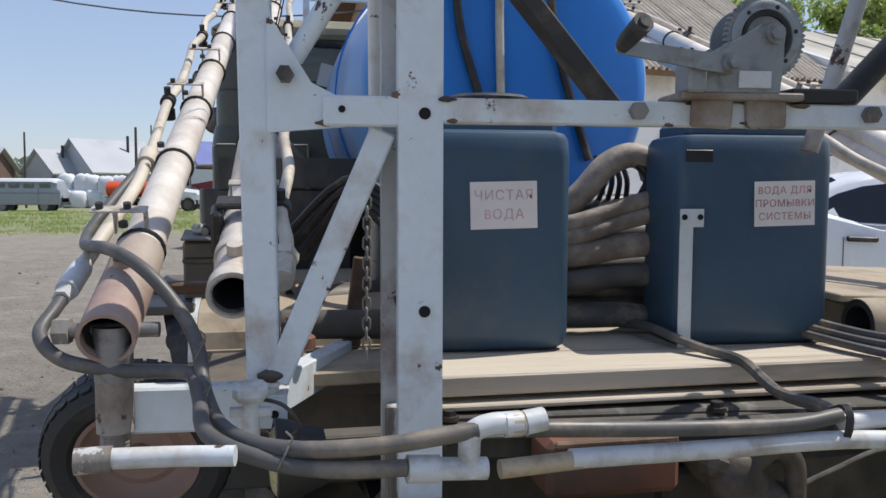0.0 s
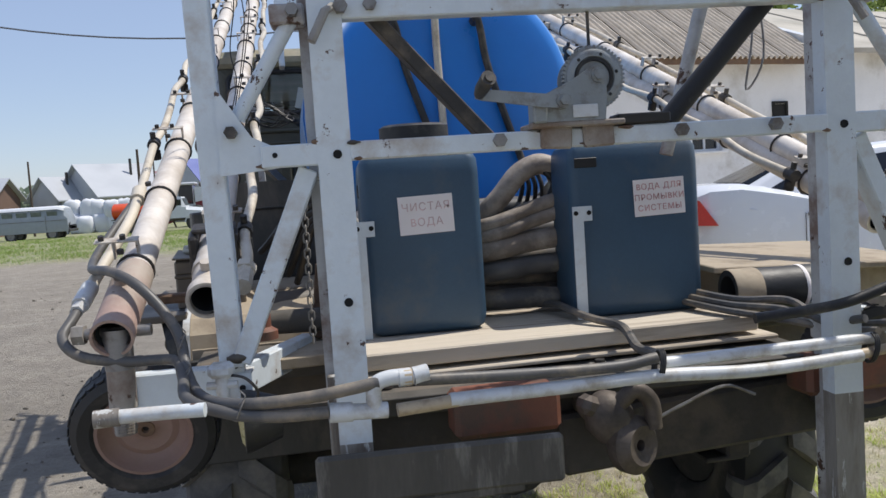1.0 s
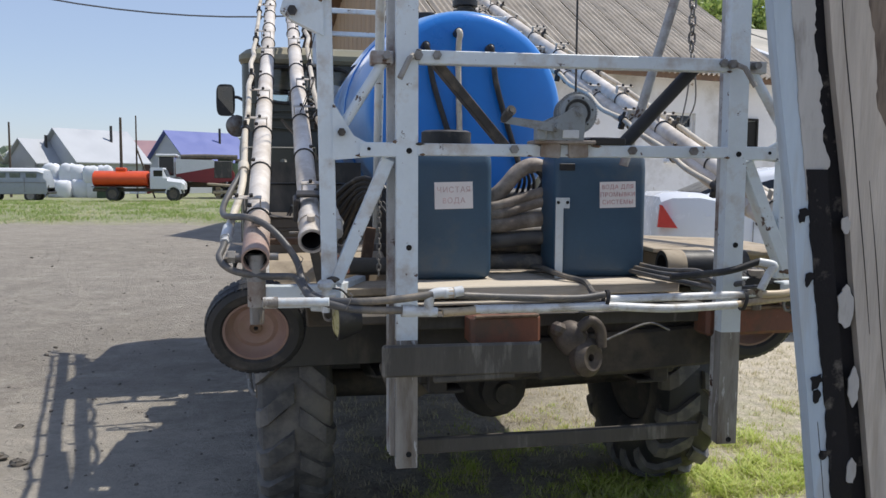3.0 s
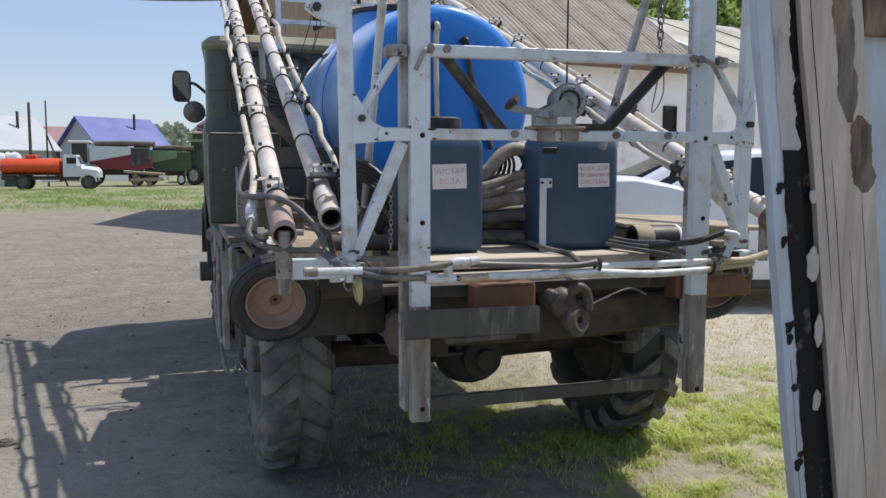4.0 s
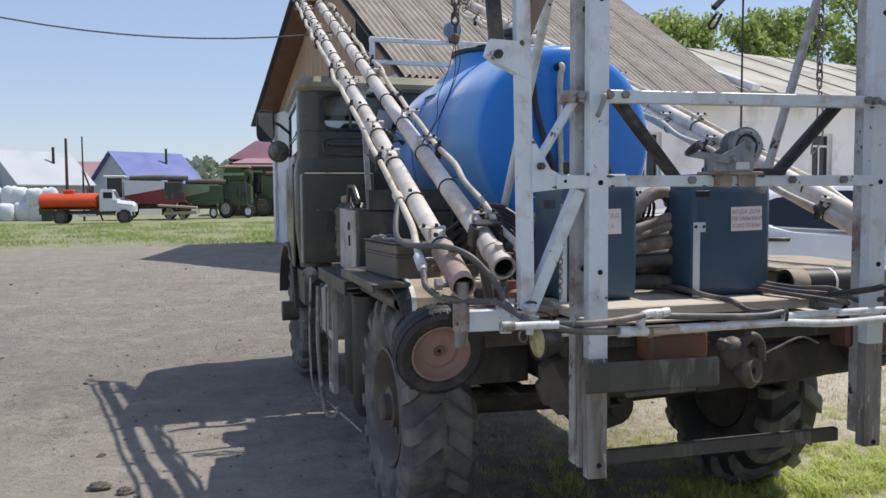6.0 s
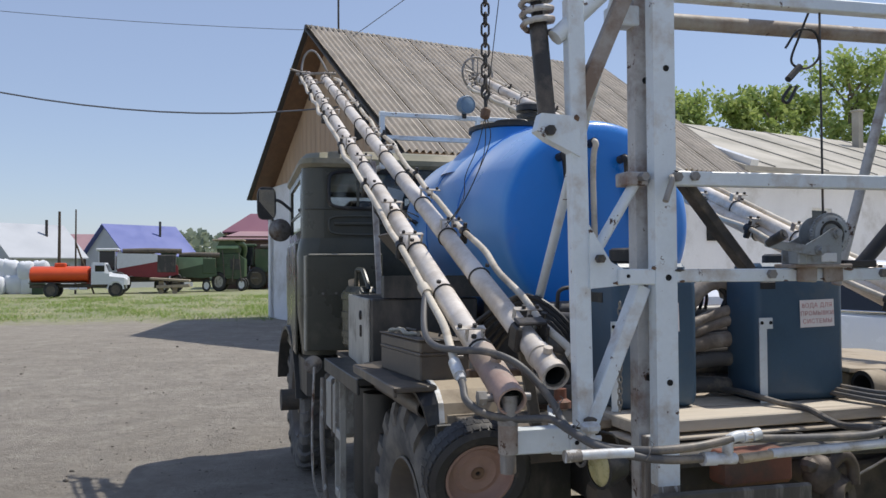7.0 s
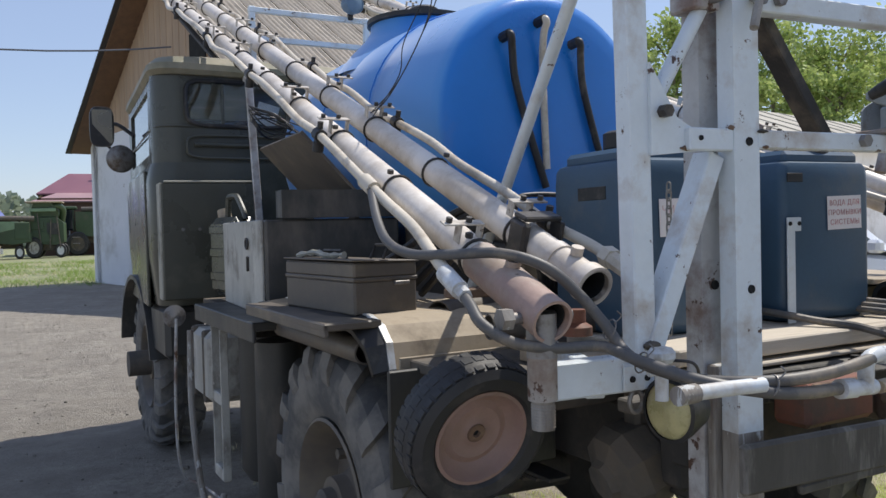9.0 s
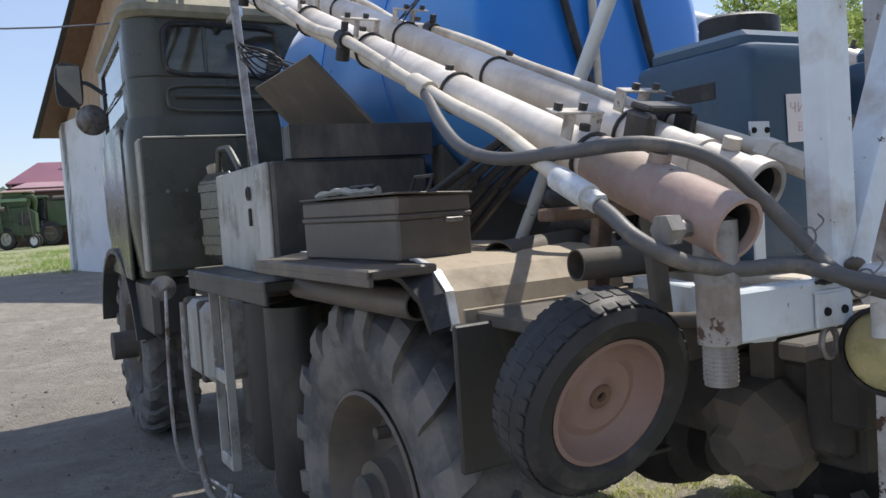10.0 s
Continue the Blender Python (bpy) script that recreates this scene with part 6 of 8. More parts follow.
chain("hanging_chain", (0.52, 0.3, 2.6), (0.52, 0.3, 1.98), 0.042, 0.004, M["steel"], "thin steel chain hanging by the mast")
chain("hanging_chain", (-0.622, 0.15, 1.5), (-0.625, 0.15, 1.19), 0.023, 0.0021, M["grey_post"], "thin dull chain beside the post")
solo("jib", Geo().bar((-0.03, 0.1, 2.62), (-0.31, 2.5, 3.62), 0.06, 0.06), M["worn_paint"], "pale steel jib from the mast's head", "jib")
solo("chain_tail", Geo().tube(smooth_path([(0.52, 0.3, 1.97), (0.51, 0.3, 1.82), (0.49, 0.3, 1.7), (0.54, 0.3, 1.78), (0.53, 0.3, 1.95)], 5), 0.003, 5), M["steel"], "loose wire at the chain's end", "wire")

# ---- support wheels ----
def support_wheel(s, hub, axis):
    """A small pneumatic wheel on a sprung pivot; it hangs askew."""
    hub, axis = Vector(hub), Vector(axis).normalized()
    w = thing("support_wheel", (hub.x, hub.y, hub.z - 0.16), "small support wheel with a faded red rim", "wheel", "support wheels")
    m = Matrix.Translation(hub) @ turned(axis).to_4x4()
    prof = [(0.106, -0.034), (0.118, -0.048), (0.144, -0.052), (0.161, -0.041), (0.169, -0.014), (0.169, 0.014), (0.161, 0.041), (0.144, 0.052), (0.118, 0.048), (0.106, 0.034)]
    ty = part("tyre", Geo().lathe(prof, m, 48), M["tyre_small"], w, "black rubber tyre with block tread")
    tr = Geo()
    for k in range(40):
        for row in (-0.028, 0, 0.028):
            a = 2 * math.pi * (k + 0.5 * (row == 0)) / 40
            rr = 0.1688 if row == 0 else 0.1648
            tr.box((rr * math.cos(a), rr * math.sin(a), row), (0.0032, 0.02, 0.022), (0, 0, math.degrees(a)), 0.0012, m)
    tagged(part("tread", tr, M["tyre_small"], ty), "worn block tread", kind="stuff")
    for z in (1, -1):
        ri = part("rim", Geo().lathe([(0.104, 0.034 * z), (0.11, 0.041 * z), (0.102, 0.042 * z), (0.096, 0.03 * z), (0.09, 0.018 * z), (0.075, 0.008 * z), (0.06, 0.014 * z), (0.04, 0.008 * z), (0.026, 0.012 * z), (0.02, 0.017 * z), (0.015, 0.016 * z), (0.013, 0.006 * z), (0, 0.006 * z)], m, 40), M["rim_red"], w, "faded red pressed rim")
        hb_ = part("hub_boss", Geo().lathe([(0.007, 0.012 * z), (0.009, 0.0195 * z), (0.02, 0.0185 * z), (0.0245, 0.0115 * z)], m, 20), M["rusty"], ri, "rusty hub boss")
        part("hub_hole", Geo().lathe([(0, 0.0125 * z), (0.008, 0.0125 * z)], m, 16), M["void"], hb_)
    px, py = (-1.012, 0.05) if s < 0 else (0.7, 0.12)
    tu = part("pivot_tube", Geo().tube([(px, py, 1.10), (px, py, 1.185)], 0.028, 18), M["rusty_white"], w, "rust-stained pale pivot tube")
    part("sleeve", Geo().hollow((px, py, 1.045), (px, py, 1.102), 0.0215, 0.004), M["grey_post"], tu, "bare steel sleeve with an open end")
    part("thread", Geo().tube([(px + 0.0215 * math.cos(k * 0.7), py + 0.0215 * math.sin(k * 0.7), 1.095 - 0.045 * k / 71) for k in range(72)], 0.0022, 5), M["grey_post"], tu)
    back = hub - axis * 0.075
    part("fork", Geo().tube(smooth_path([(0.85 * s, 0.16, 1.1), (0.85 * s, 0.34, 1.08), tuple(back + V(0, 0.06, 0.06)), tuple(back), tuple(hub - axis * 0.03)], 4), 0.014, 10), M["chassis"], w)


support_wheel(-1, (-1.035, 0.30, 0.993), (0.053, -0.954, -0.31))
support_wheel(1, (0.715, 0.18, 1.02), (0.0, -0.95, -0.3))
bp = thing("boom_pivot", (-1.01, 0.05, 1.13), "steel pivot pin inside the boom's end", "pivot", "boom pivots")
part("pin", Geo().tube([(-1.012, 0.05, 1.18), (-1.012, 0.05, 1.262)], 0.029, 16), M["steel"], bp)
part("cross_bolt", Geo().tube([(-1.09, 0.055, 1.255), (-0.945, 0.055, 1.255)], 0.012, 10), M["steel"], bp)
part("bolt_head", Geo().tube([(-1.098, 0.055, 1.255), (-1.075, 0.055, 1.255)], 0.021, 6), M["grey_post"], bp)
bp = thing("boom_pivot", (0.91, 0.12, 1.1), "dark rusty pivot at the boom's end", "pivot", "boom pivots")
part("pin", Geo().tube([(0.91, 0.12, 1.1), (0.91, 0.12, 1.24)], 0.02, 12), M["grey_post"], bp)
part("knuckle", Geo().lathe([(0, -0.05), (0.047, -0.05), (0.056, -0.02), (0.056, 0.05), (0.03, 0.06), (0, 0.06)], pose(0.935, 0.085, 1.27, 70, 0, -6), 22), M["rusty"], bp, "rusty brown pipe cap")
part("lug", Geo().box((0.93, 0.09, 1.19), (0.05, 0.04, 0.07), (0, 10, 0), 0.006), M["grey_post"], bp)

# ---- plumbing across the tail ----
pl = thing("plumbing", (-0.1, -0.1, 1.07), "white plastic pipes and hoses lashed across the tail", "pipes")


def run(name, pts, r, material, label="", n=5, seg=12):
    return part(name, Geo().tube(smooth_path(pts, n), r, seg), material, pl, label)


run("pvc_pipe", [(-0.373, -0.220, 1.121), (-0.151, -0.193, 1.117), (0.041, -0.170, 1.115), (0.257, -0.144, 1.100), (0.498, -0.115, 1.102)], 0.0135, M["pvc"], "long white pipe")
run("pvc_pipe", [(0.06, -0.143, 1.132), (0.258, -0.114, 1.130), (0.54, -0.095, 1.132)], 0.0125, M["pvc"])
run("beige_pipe", [(-0.469, -0.231, 1.115), (-0.359, -0.218, 1.119)], 0.0125, M["pvc_beige"], "beige pipe end")
run("beige_pipe", [(0.476, -0.118, 1.103), (0.729, -0.068, 1.115)], 0.011, M["pvc_beige"])
run("grey_pipe", [(-0.932, -0.267, 1.160), (-0.863, -0.264, 1.159), (-0.793, -0.270, 1.159)], 0.0125, M["white_paint"])
part("pipe_cap", Geo().tube([(-0.972, -0.272, 1.160), (-0.932, -0.267, 1.160)], 0.0155, 12), M["grey_post"], pl)
run("hose", [(-0.433, -0.227, 1.165), (-0.247, -0.205, 1.152), (-0.052, -0.181, 1.143), (0.038, -0.170, 1.151)], 0.011, M["hose_grey"], "dark rubber hose")
# elbows and tees
part("elbow", Geo().tube(smooth_path([(-0.437, -0.228, 1.172), (-0.478, -0.232, 1.175), (-0.506, -0.236, 1.165), (-0.510, -0.236, 1.137)], 5), 0.0142, 14), M["pvc"], pl, "white elbow")
part("tee", Geo().tube([(-0.584, -0.245, 1.125), (-0.487, -0.233, 1.118)], 0.0145, 14).tube([(-0.510, -0.236, 1.111), (-0.510, -0.236, 1.146)], 0.0138, 14), M["pvc"], pl)
part("coupling", Geo().tube([(-0.589, -0.246, 1.126), (-0.549, -0.241, 1.123)], 0.018, 12), M["pvc"], pl)
part("coupling", Geo().tube([(-0.437, -0.228, 1.173), (-0.410, -0.224, 1.176)], 0.0165, 10).tube([(-0.464, -0.231, 1.173), (-0.442, -0.228, 1.173)], 0.0165, 10), M["pvc"], pl)
part("ring", Geo().tube([(-0.455, -0.230, 1.173), (-0.440, -0.228, 1.173)], 0.016, 12), M["pvc_beige"], pl)
run("corner_pipe", [(0.589, -0.104, 1.148), (0.618, -0.101, 1.201), (0.636, -0.099, 1.226), (0.590, -0.084, 1.237)], 0.0128, M["pvc"], "white corner pipe")
run("wrapped_pipe", [(0.30, -0.06, 1.188), (0.40, -0.07, 1.196), (0.499, -0.075, 1.208), (0.590, -0.084, 1.237)], 0.0115, M["black"], "pipe wrapped in black tape")
run("corner_pipe", [(0.589, -0.104, 1.133), (0.682, -0.093, 1.134), (0.800, -0.039, 1.146), (0.943, 0.038, 1.152)], 0.012, M["pvc_beige"])
for x, y, z in ((0.042, -0.160, 1.132), (0.527, -0.102, 1.113)):
    g = Geo()
    for k in range(3):
        g.tube([(x + 0.004 * k + 0.006 * math.sin(a), y + 0.021 * math.cos(a), z + 0.03 * math.sin(a)) for a in [j * math.pi / 8 for j in range(16)]], 0.0022, 6, closed=True)
    part("lashing", g, M["black"], pl, "black wire lashing")
# the two hoses that come down from the left boom
run("hose", [(-1.104, 0.71, 1.535), (-1.14, 0.57, 1.45), (-1.155, 0.46, 1.395), (-1.14, 0.36, 1.37), (-1.10, 0.25, 1.37), (-1.04, 0.15, 1.372), (-0.975, 0.09, 1.345), (-0.92, 0.06, 1.29), (-0.885, 0.03, 1.235), (-0.865, -0.03, 1.175), (-0.82, -0.14, 1.15), (-0.74, -0.23, 1.152), (-0.62, -0.25, 1.158), (-0.5, -0.24, 1.17)], 0.011, M["hose_grey"], "bent grey rubber hose")
run("hose", [(-1.115, 0.22, 1.32), (-1.12, 0.13, 1.28), (-1.125, 0.07, 1.247), (-1.08, 0.035, 1.214), (-0.99, 0.03, 1.197), (-0.90, 0.02, 1.194), (-0.87, -0.05, 1.175), (-0.84, -0.17, 1.155), (-0.76, -0.23, 1.138), (-0.68, -0.25, 1.13), (-0.59, -0.245, 1.127)], 0.011, M["hose_grey"], "looped grey rubber hose")
part("hose_nut", Geo().tube([(-1.115, 0.25, 1.333), (-1.117, 0.175, 1.302)], 0.019, 10).tube([(-1.117, 0.175, 1.302), (-1.118, 0.15, 1.292)], 0.015, 6), M["pvc"], pl, "white screw coupling")
run("riser", [(-1.115, 0.22, 1.322), (-1.108, 0.32, 1.368), (-1.098, 0.45, 1.428), (-1.098, 0.6, 1.485), (-1.104, 0.71, 1.535)], 0.0135, M["tube_cream"])
for x, y, z in ((-0.74, -0.235, 1.145), (-0.862, -0.05, 1.17), (-0.88, 0.02, 1.225)):
    tie = part("wire_tie", Geo().tube([(x + 0.008 * math.sin(a), y + 0.016 * math.cos(a), z + 0.018 * math.sin(a)) for a in [j * math.pi / 8 for j in range(16)]], 0.0016, 6, closed=True), M["steel"], pl, "twisted wire tie")
    part("tie_end", Geo().tube(smooth_path([(x, y - 0.014, z + 0.012), (x + 0.012, y - 0.02, z + 0.026), (x + 0.004, y - 0.018, z + 0.036)], 4), 0.0014, 5), M["steel"], tie)
part("coupling", Geo().tube([(-1.107, 0.745, 1.551), (-1.102, 0.69, 1.525)], 0.021, 10), M["tube_cream"], pl, "cream branch coupling")
part("tap", Geo().tube([(-0.80, -0.03, 1.16), (-0.80, -0.03, 1.09)], 0.013, 10).tube([(-0.83, -0.03, 1.145), (-0.77, -0.03, 1.145)], 0.008, 8).box((-0.8, -0.03, 1.175), (0.05, 0.04, 0.03), b=0.01), M["pvc"], pl, "white plastic tap")
run("thin_loop", [(-0.79, -0.03, 1.165), (-0.75, -0.06, 1.16), (-0.73, -0.05, 1.125), (-0.76, -0.04, 1.1)], 0.003, M["black"])

# ---- bench, cans and coiled hoses on the tail ----
for x, y, z, w, d, h in ((-0.012, 0.397, 1.102, 1.03, 0.23, 0.04), (0.04, 0.632, 1.101, 1.12, 0.23, 0.04), (0.0, 0.345, 1.0655, 1.1, 0.165, 0.011)):
    solo("bench_plank", Geo().box((x, y, z), (w, d, h), (0, 0, 3.8), 0.004), M["plank"], "sun-bleached plank that carries the cans", "plank", "bench planks")
solo("bench_plank", Geo().box((0.03, 0.31, 1.039), (1.12, 0.17, 0.024), (0, 0.3, 0), 0.004), M["plate"], "narrow dark plank on the tail", "plank", "bench planks")
solo("tail_channel", Geo().box((0.02, 0.18, 1.02), (1.2, 0.03, 0.05), (0, -0.5, 0), 0.004).box((0.02, 0.16, 1.044), (1.2, 0.06, 0.006), (0, -0.5, 0)), M["plate"], "dark scuffed steel channel along the tail", "channel")
for x in (-0.47, 0.05):
    solo("bolt", Geo().tube([(x, 0.225, 1.047), (x, 0.225, 1.066)], 0.013, 6).tube([(x, 0.225, 1.047), (x, 0.225, 1.056)], 0.018, 12), M["black_steel"], "dark bolt head on the plank", "bolt", "plank bolts")


def water_can(x0, x1, y0, lines, lx, lz, tilt, words, clip_x, ink="ink", d=0.36):
    c = thing("water_can", ((x0 + x1) / 2, y0 + 0.17, 1.123), f"slate-blue plastic canister with a paper label", "canister", "water cans")
    cx, w = (x0 + x1) / 2, x1 - x0
    z0, z1 = 1.1225, 1.598
    rings = []
    for z, ins in ((z0, 0.02), (z0 + 0.012, 0.006), (z0 + 0.04, 0.0), (z1 - 0.06, 0.0), (z1 - 0.022, 0.002), (z1 - 0.008, 0.009), (z1, 0.028)):
        r = []
        hw, hd, rad = w / 2 - ins, d / 2 - ins, 0.028
        for qx, qy, a0 in ((1, 1, 0), (-1, 1, 90), (-1, -1, 180), (1, -1, 270)):
            for k in range(6):
                a = radians(a0 + 18 * k)
                r.append((cx + qx * (hw - rad) + rad * math.cos(a), y0 + d / 2 + qy * (hd - rad) + rad * math.sin(a), z))
        rings.append(r)
    part("body", Geo().loft(rings), M["can"], c)
    # recesses are flat black patches that paint the shade inside them
    if x0 > 0:
        part("grip_recess", Geo().box((x0 + 0.046, y0 - 0.0005, z1 - 0.052), (0.062, 0.004, 0.026), b=0.0015), M["black"], c, "moulded grip recess, its shade painted as a black patch")
    if x0 < 0:
        part("hand_recess", Geo().box((x0 - 0.0002, y0 + 0.16, z1 - 0.09), (0.004, 0.13, 0.036), b=0.0015), M["black"], c, "moulded hand recess, its shade painted as a black patch")
    part("cap", Geo().lathe([(0, -0.032), (0.07, -0.032), (0.07, 0), (0.08, 0.003), (0.08, 0.045), (0.07, 0.052), (0, 0.052)], pose(cx + 0.01, y0 + d * 0.5, z1 + (0.036 if x0 < 0 else 0.012)) @ Matrix.Scale(1.22 if x0 < 0 else 1, 4, (1, 0, 0)), 30), M["black"], c, "flat black screw cap")
    part("crown", Geo().box((cx, y0 + d / 2, z1 + 0.008), (w * 0.86, d * 0.8, 0.044), b=0.016), M["can"], c, "raised moulded top")
    m = pose(lx, y0 - 0.003, lz, 0, tilt, 0)
    lab = part("label", Geo().box((0, 0, 0), (0.144, 0.0016, 0.1), b=0.0005, m=m), M["paper"], c, "white paper label with faded red words")
    for i, text in enumerate(words):
        cu = bpy.data.curves.new("words", "FONT")
        cu.body, cu.size, cu.align_x, cu.align_y, cu.extrude = text, lines, "CENTER", "CENTER", 0.0003
        cu.space_character = 1.12
        tmp = new("words", cu)
        dg = bpy.context.evaluated_depsgraph_get()
        me = bpy.data.meshes.new_from_object(tmp.evaluated_get(dg))
        bpy.data.objects.remove(tmp)
        me.materials.clear()
        me.materials.append(M[ink])
        pitch = 0.04 if len(words) == 2 else 0.029
        me.transform(m @ pose(0, -0.0014, ((len(words) - 1) / 2 - i) * pitch, 90))
        ob = new("text_line", me)
        ob.parent = lab
    g = Geo().box((clip_x, y0 - 0.012, 1.2685), (0.03, 0.005, 0.29), b=0.001).box((clip_x + 0.012, y0 - 0.012, 1.41), (0.054, 0.006, 0.04), b=0.001)
    st = tagged(solo("strap", g, M["white_paint"], "white flat-bar strap that holds a canister", "strap", "can straps"))
    for dx in (-0.006, 0.03):
        part("bolt_hole", hole(clip_x + dx, y0 - 0.0152, 1.412, 0.006), M["void"], st)
    return c


water_can(-0.494, -0.176, 0.456, 0.029, -0.324, 1.438, -1.5, ("ЧИСТАЯ", "BОДА"), -0.50, "ink_faint")
water_can(0.07, 0.438, 0.472, 0.0225, 0.318, 1.442, -1.5, ("BОДА ДЛЯ", "ПРОМЫBКИ", "СИСТЕМЫ"), 0.085, "ink", 0.21)

coil = thing("suction_hose", (0.0, 0.95, 1.1), "thick brown suction hose coiled in a stack", "hose")
for k, (z, dx, dy) in enumerate(((1.16, 0, 0), (1.22, 0.02, 0.02), (1.285, -0.02, 0.0), (1.352, 0.01, 0.03), (1.415, -0.03, 0.05))):
    pts = []
    for j in range(28):
        a = j * 2 * math.pi / 28
        ex, ey = 0.46, 0.27
        pts.append((dx + ex * math.copysign(abs(math.cos(a)) ** 0.55, math.cos(a)), 1.08 + dy + ey * math.copysign(abs(math.sin(a)) ** 0.6, math.sin(a)), z + 0.014 * math.sin(2 * a + k)))
    # coil turns take the darker hose colour as the shade within the stack
    part("turn", Geo().tube(pts, 0.033, 14, closed=True), M["hose_grey"], coil, "rubber turn of the hose, painted darker for shade in the stack")
for za, zb, y, r in ((1.385, 1.46, 0.68, 0.021), (1.352, 1.42, 0.675, 0.021), (1.31, 1.345, 0.68, 0.031), (1.248, 1.27, 0.675, 0.03), (1.165, 1.16, 0.68, 0.031)):
    # turns below 1.3 m get the darker hose, painting the shade low down
    part("turn", Geo().tube(smooth_path([(-0.38, y + 0.24, za - 0.03), (-0.14, y, za), (0.0, y - 0.012, (za + zb) / 2 + 0.004), (0.13, y, zb), (0.38, y + 0.22, zb + 0.03)], 6), r, 14), M["hose_brown"] if za > 1.3 else M["hose_grey"], coil)
part("rising_end", Geo().tube(smooth_path([(-0.16, 0.74, 1.36), (-0.115, 0.71, 1.425), (-0.07, 0.70, 1.472), (-0.018, 0.70, 1.53), (0.042, 0.70, 1.556), (0.088, 0.705, 1.54), (0.108, 0.715, 1.505)], 6), 0.031, 16), M["hose_brown"], coil, "dusty hose that bends over")
part("end_fitting", Geo().tube(smooth_path([(0.06, 0.69, 1.535), (0.085, 0.685, 1.50), (0.07, 0.69, 1.455), (0.075, 0.72, 1.42)], 5), 0.011, 10), M["black"], coil, "thin black hose")
g = Geo()
for k in range(4):
    g.tube(smooth_path([(0.0 + 0.02 * k, 0.84, 1.56), (0.02 + 0.02 * k, 0.82, 1.5), (0.01 + 0.025 * k, 0.84, 1.44)], 4), 0.007, 6)
solo("thin_pipes", g, M["black"], "thin dark pipes among the hoses", "pipes")

fr = thing("tube_frame", (-0.33, 1.15, 1.07), "bent black tube frame with a white rail on the bed", "frame")
part("hoop", Geo().tube(smooth_path([(-0.43, 1.15, 1.07), (-0.43, 1.15, 1.3), (-0.43, 1.15, 1.48), (-0.415, 1.15, 1.52), (-0.37, 1.15, 1.53), (-0.28, 1.15, 1.53), (-0.235, 1.15, 1.52), (-0.22, 1.15, 1.48), (-0.22, 1.15, 1.3), (-0.22, 1.15, 1.07)], 4), 0.009, 10), M["black"], fr, "black bent tube")
part("rail", Geo().tube([(-0.45, 1.14, 1.37), (-0.19, 1.14, 1.362)], 0.011, 10), M["pvc"], fr, "white rail")
part("valve", Geo().box((-0.28, 1.15, 1.425), (0.045, 0.04, 0.07), (0, 8, 0), 0.01).tube([(-0.28, 1.15, 1.37), (-0.28, 1.15, 1.40)], 0.012, 8), M["pvc"], fr, "small white plastic valve")

# right of the cans
solo("ply_sheet", Geo().box((0.86, 0.9, 1.21), (0.7, 0.85, 0.018), (0, 2, -4), 0.003).box((0.86, 0.9, 1.14), (0.6, 0.7, 0.12), (0, 0, -4), 0.004), M["tan_sheet"], "dusty tan sheet on the bed", "sheet")
roll = thing("rubber_roll", (0.72, 0.5, 1.1), "rolled dark rubber mat with a pale band", "mat")
m = Matrix(((0, 0, 1, 0.50), (1, 0, 0, 0.46), (0, 1, 0, 1.165), (0, 0, 0, 1)))
part("roll", Geo().lathe([(0.045, 0), (0.06, 0), (0.06, 0.34), (0.045, 0.34), (0.045, 0)], m, 26), M["black"], roll)
part("band", Geo().lathe([(0.061, 0.0), (0.063, 0.005), (0.063, 0.075), (0.061, 0.08)], m, 26), M["tan_sheet"], roll, "tan wrapping sheet")
part("band", Geo().lathe([(0.061, 0.2), (0.062, 0.202), (0.062, 0.21), (0.061, 0.212)], m, 26), M["paper"], roll, "pale paper band")
hb = thing("hose_bundle", (0.5, 0.2, 1.1), "grey hoses bunched beside the mast", "hose")
for k, (x0, y0, x1) in enumerate(((0.36, 0.56, 0.6), (0.38, 0.54, 0.63), (0.4, 0.56, 0.57))):
    part("hose", Geo().tube(smooth_path([(x0, y0, 1.15 + 0.012 * k), (x0 + 0.06, 0.34, 1.14 + 0.012 * k), (0.50 + 0.02 * k, 0.22, 1.13 + 0.02 * k), (x1 - 0.03, 0.08, 1.12 + 0.01 * k), (x1, -0.03, 1.13 + 0.015 * k)], 6), 0.0095, 8), M["hose_grey"], hb)
solo("hose_over_plank", Geo().tube(smooth_path([(0.02, 0.70, 1.14), (0.04, 0.56, 1.155), (0.055, 0.445, 1.15), (0.09, 0.37, 1.138), (0.13, 0.285, 1.13), (0.10, 0.1, 1.115), (0.075, -0.06, 1.135), (0.05, -0.14, 1.146)], 6), 0.011, 8), M["hose_grey"], "grey hose across the planks", "hose")

# ---- parked white saloon beside the building ----
def wheel_set(owner, spots, r, w, m, rim="steel"):
    for x, y in spots:
        t = part("wheel", Geo().lathe([(r * 0.6, -w / 2), (r * 0.9, -w / 2), (r, -w * 0.3), (r, w * 0.3), (r * 0.9, w / 2), (r * 0.6, w / 2)], m @ pose(x, y, r, 90), 28), M["tyre_small"], owner)
        part("rim", Geo().lathe([(0, -w * 0.42), (r * 0.3, -w * 0.4), (r * 0.62, -w * 0.46), (r * 0.64, -w * 0.3), (r * 0.64, w * 0.3), (r * 0.62, w * 0.46), (r * 0.3, w * 0.4), (0, w * 0.42)], m @ pose(x, y, r, 90), 24), M[rim], t)


car = thing("parked_car", (4.6, 5.3, 0), "white saloon car parked beside the building", "car", turn=-14)
CM = pose(2.656, 5.755, 0.0, 0, 0, -14)
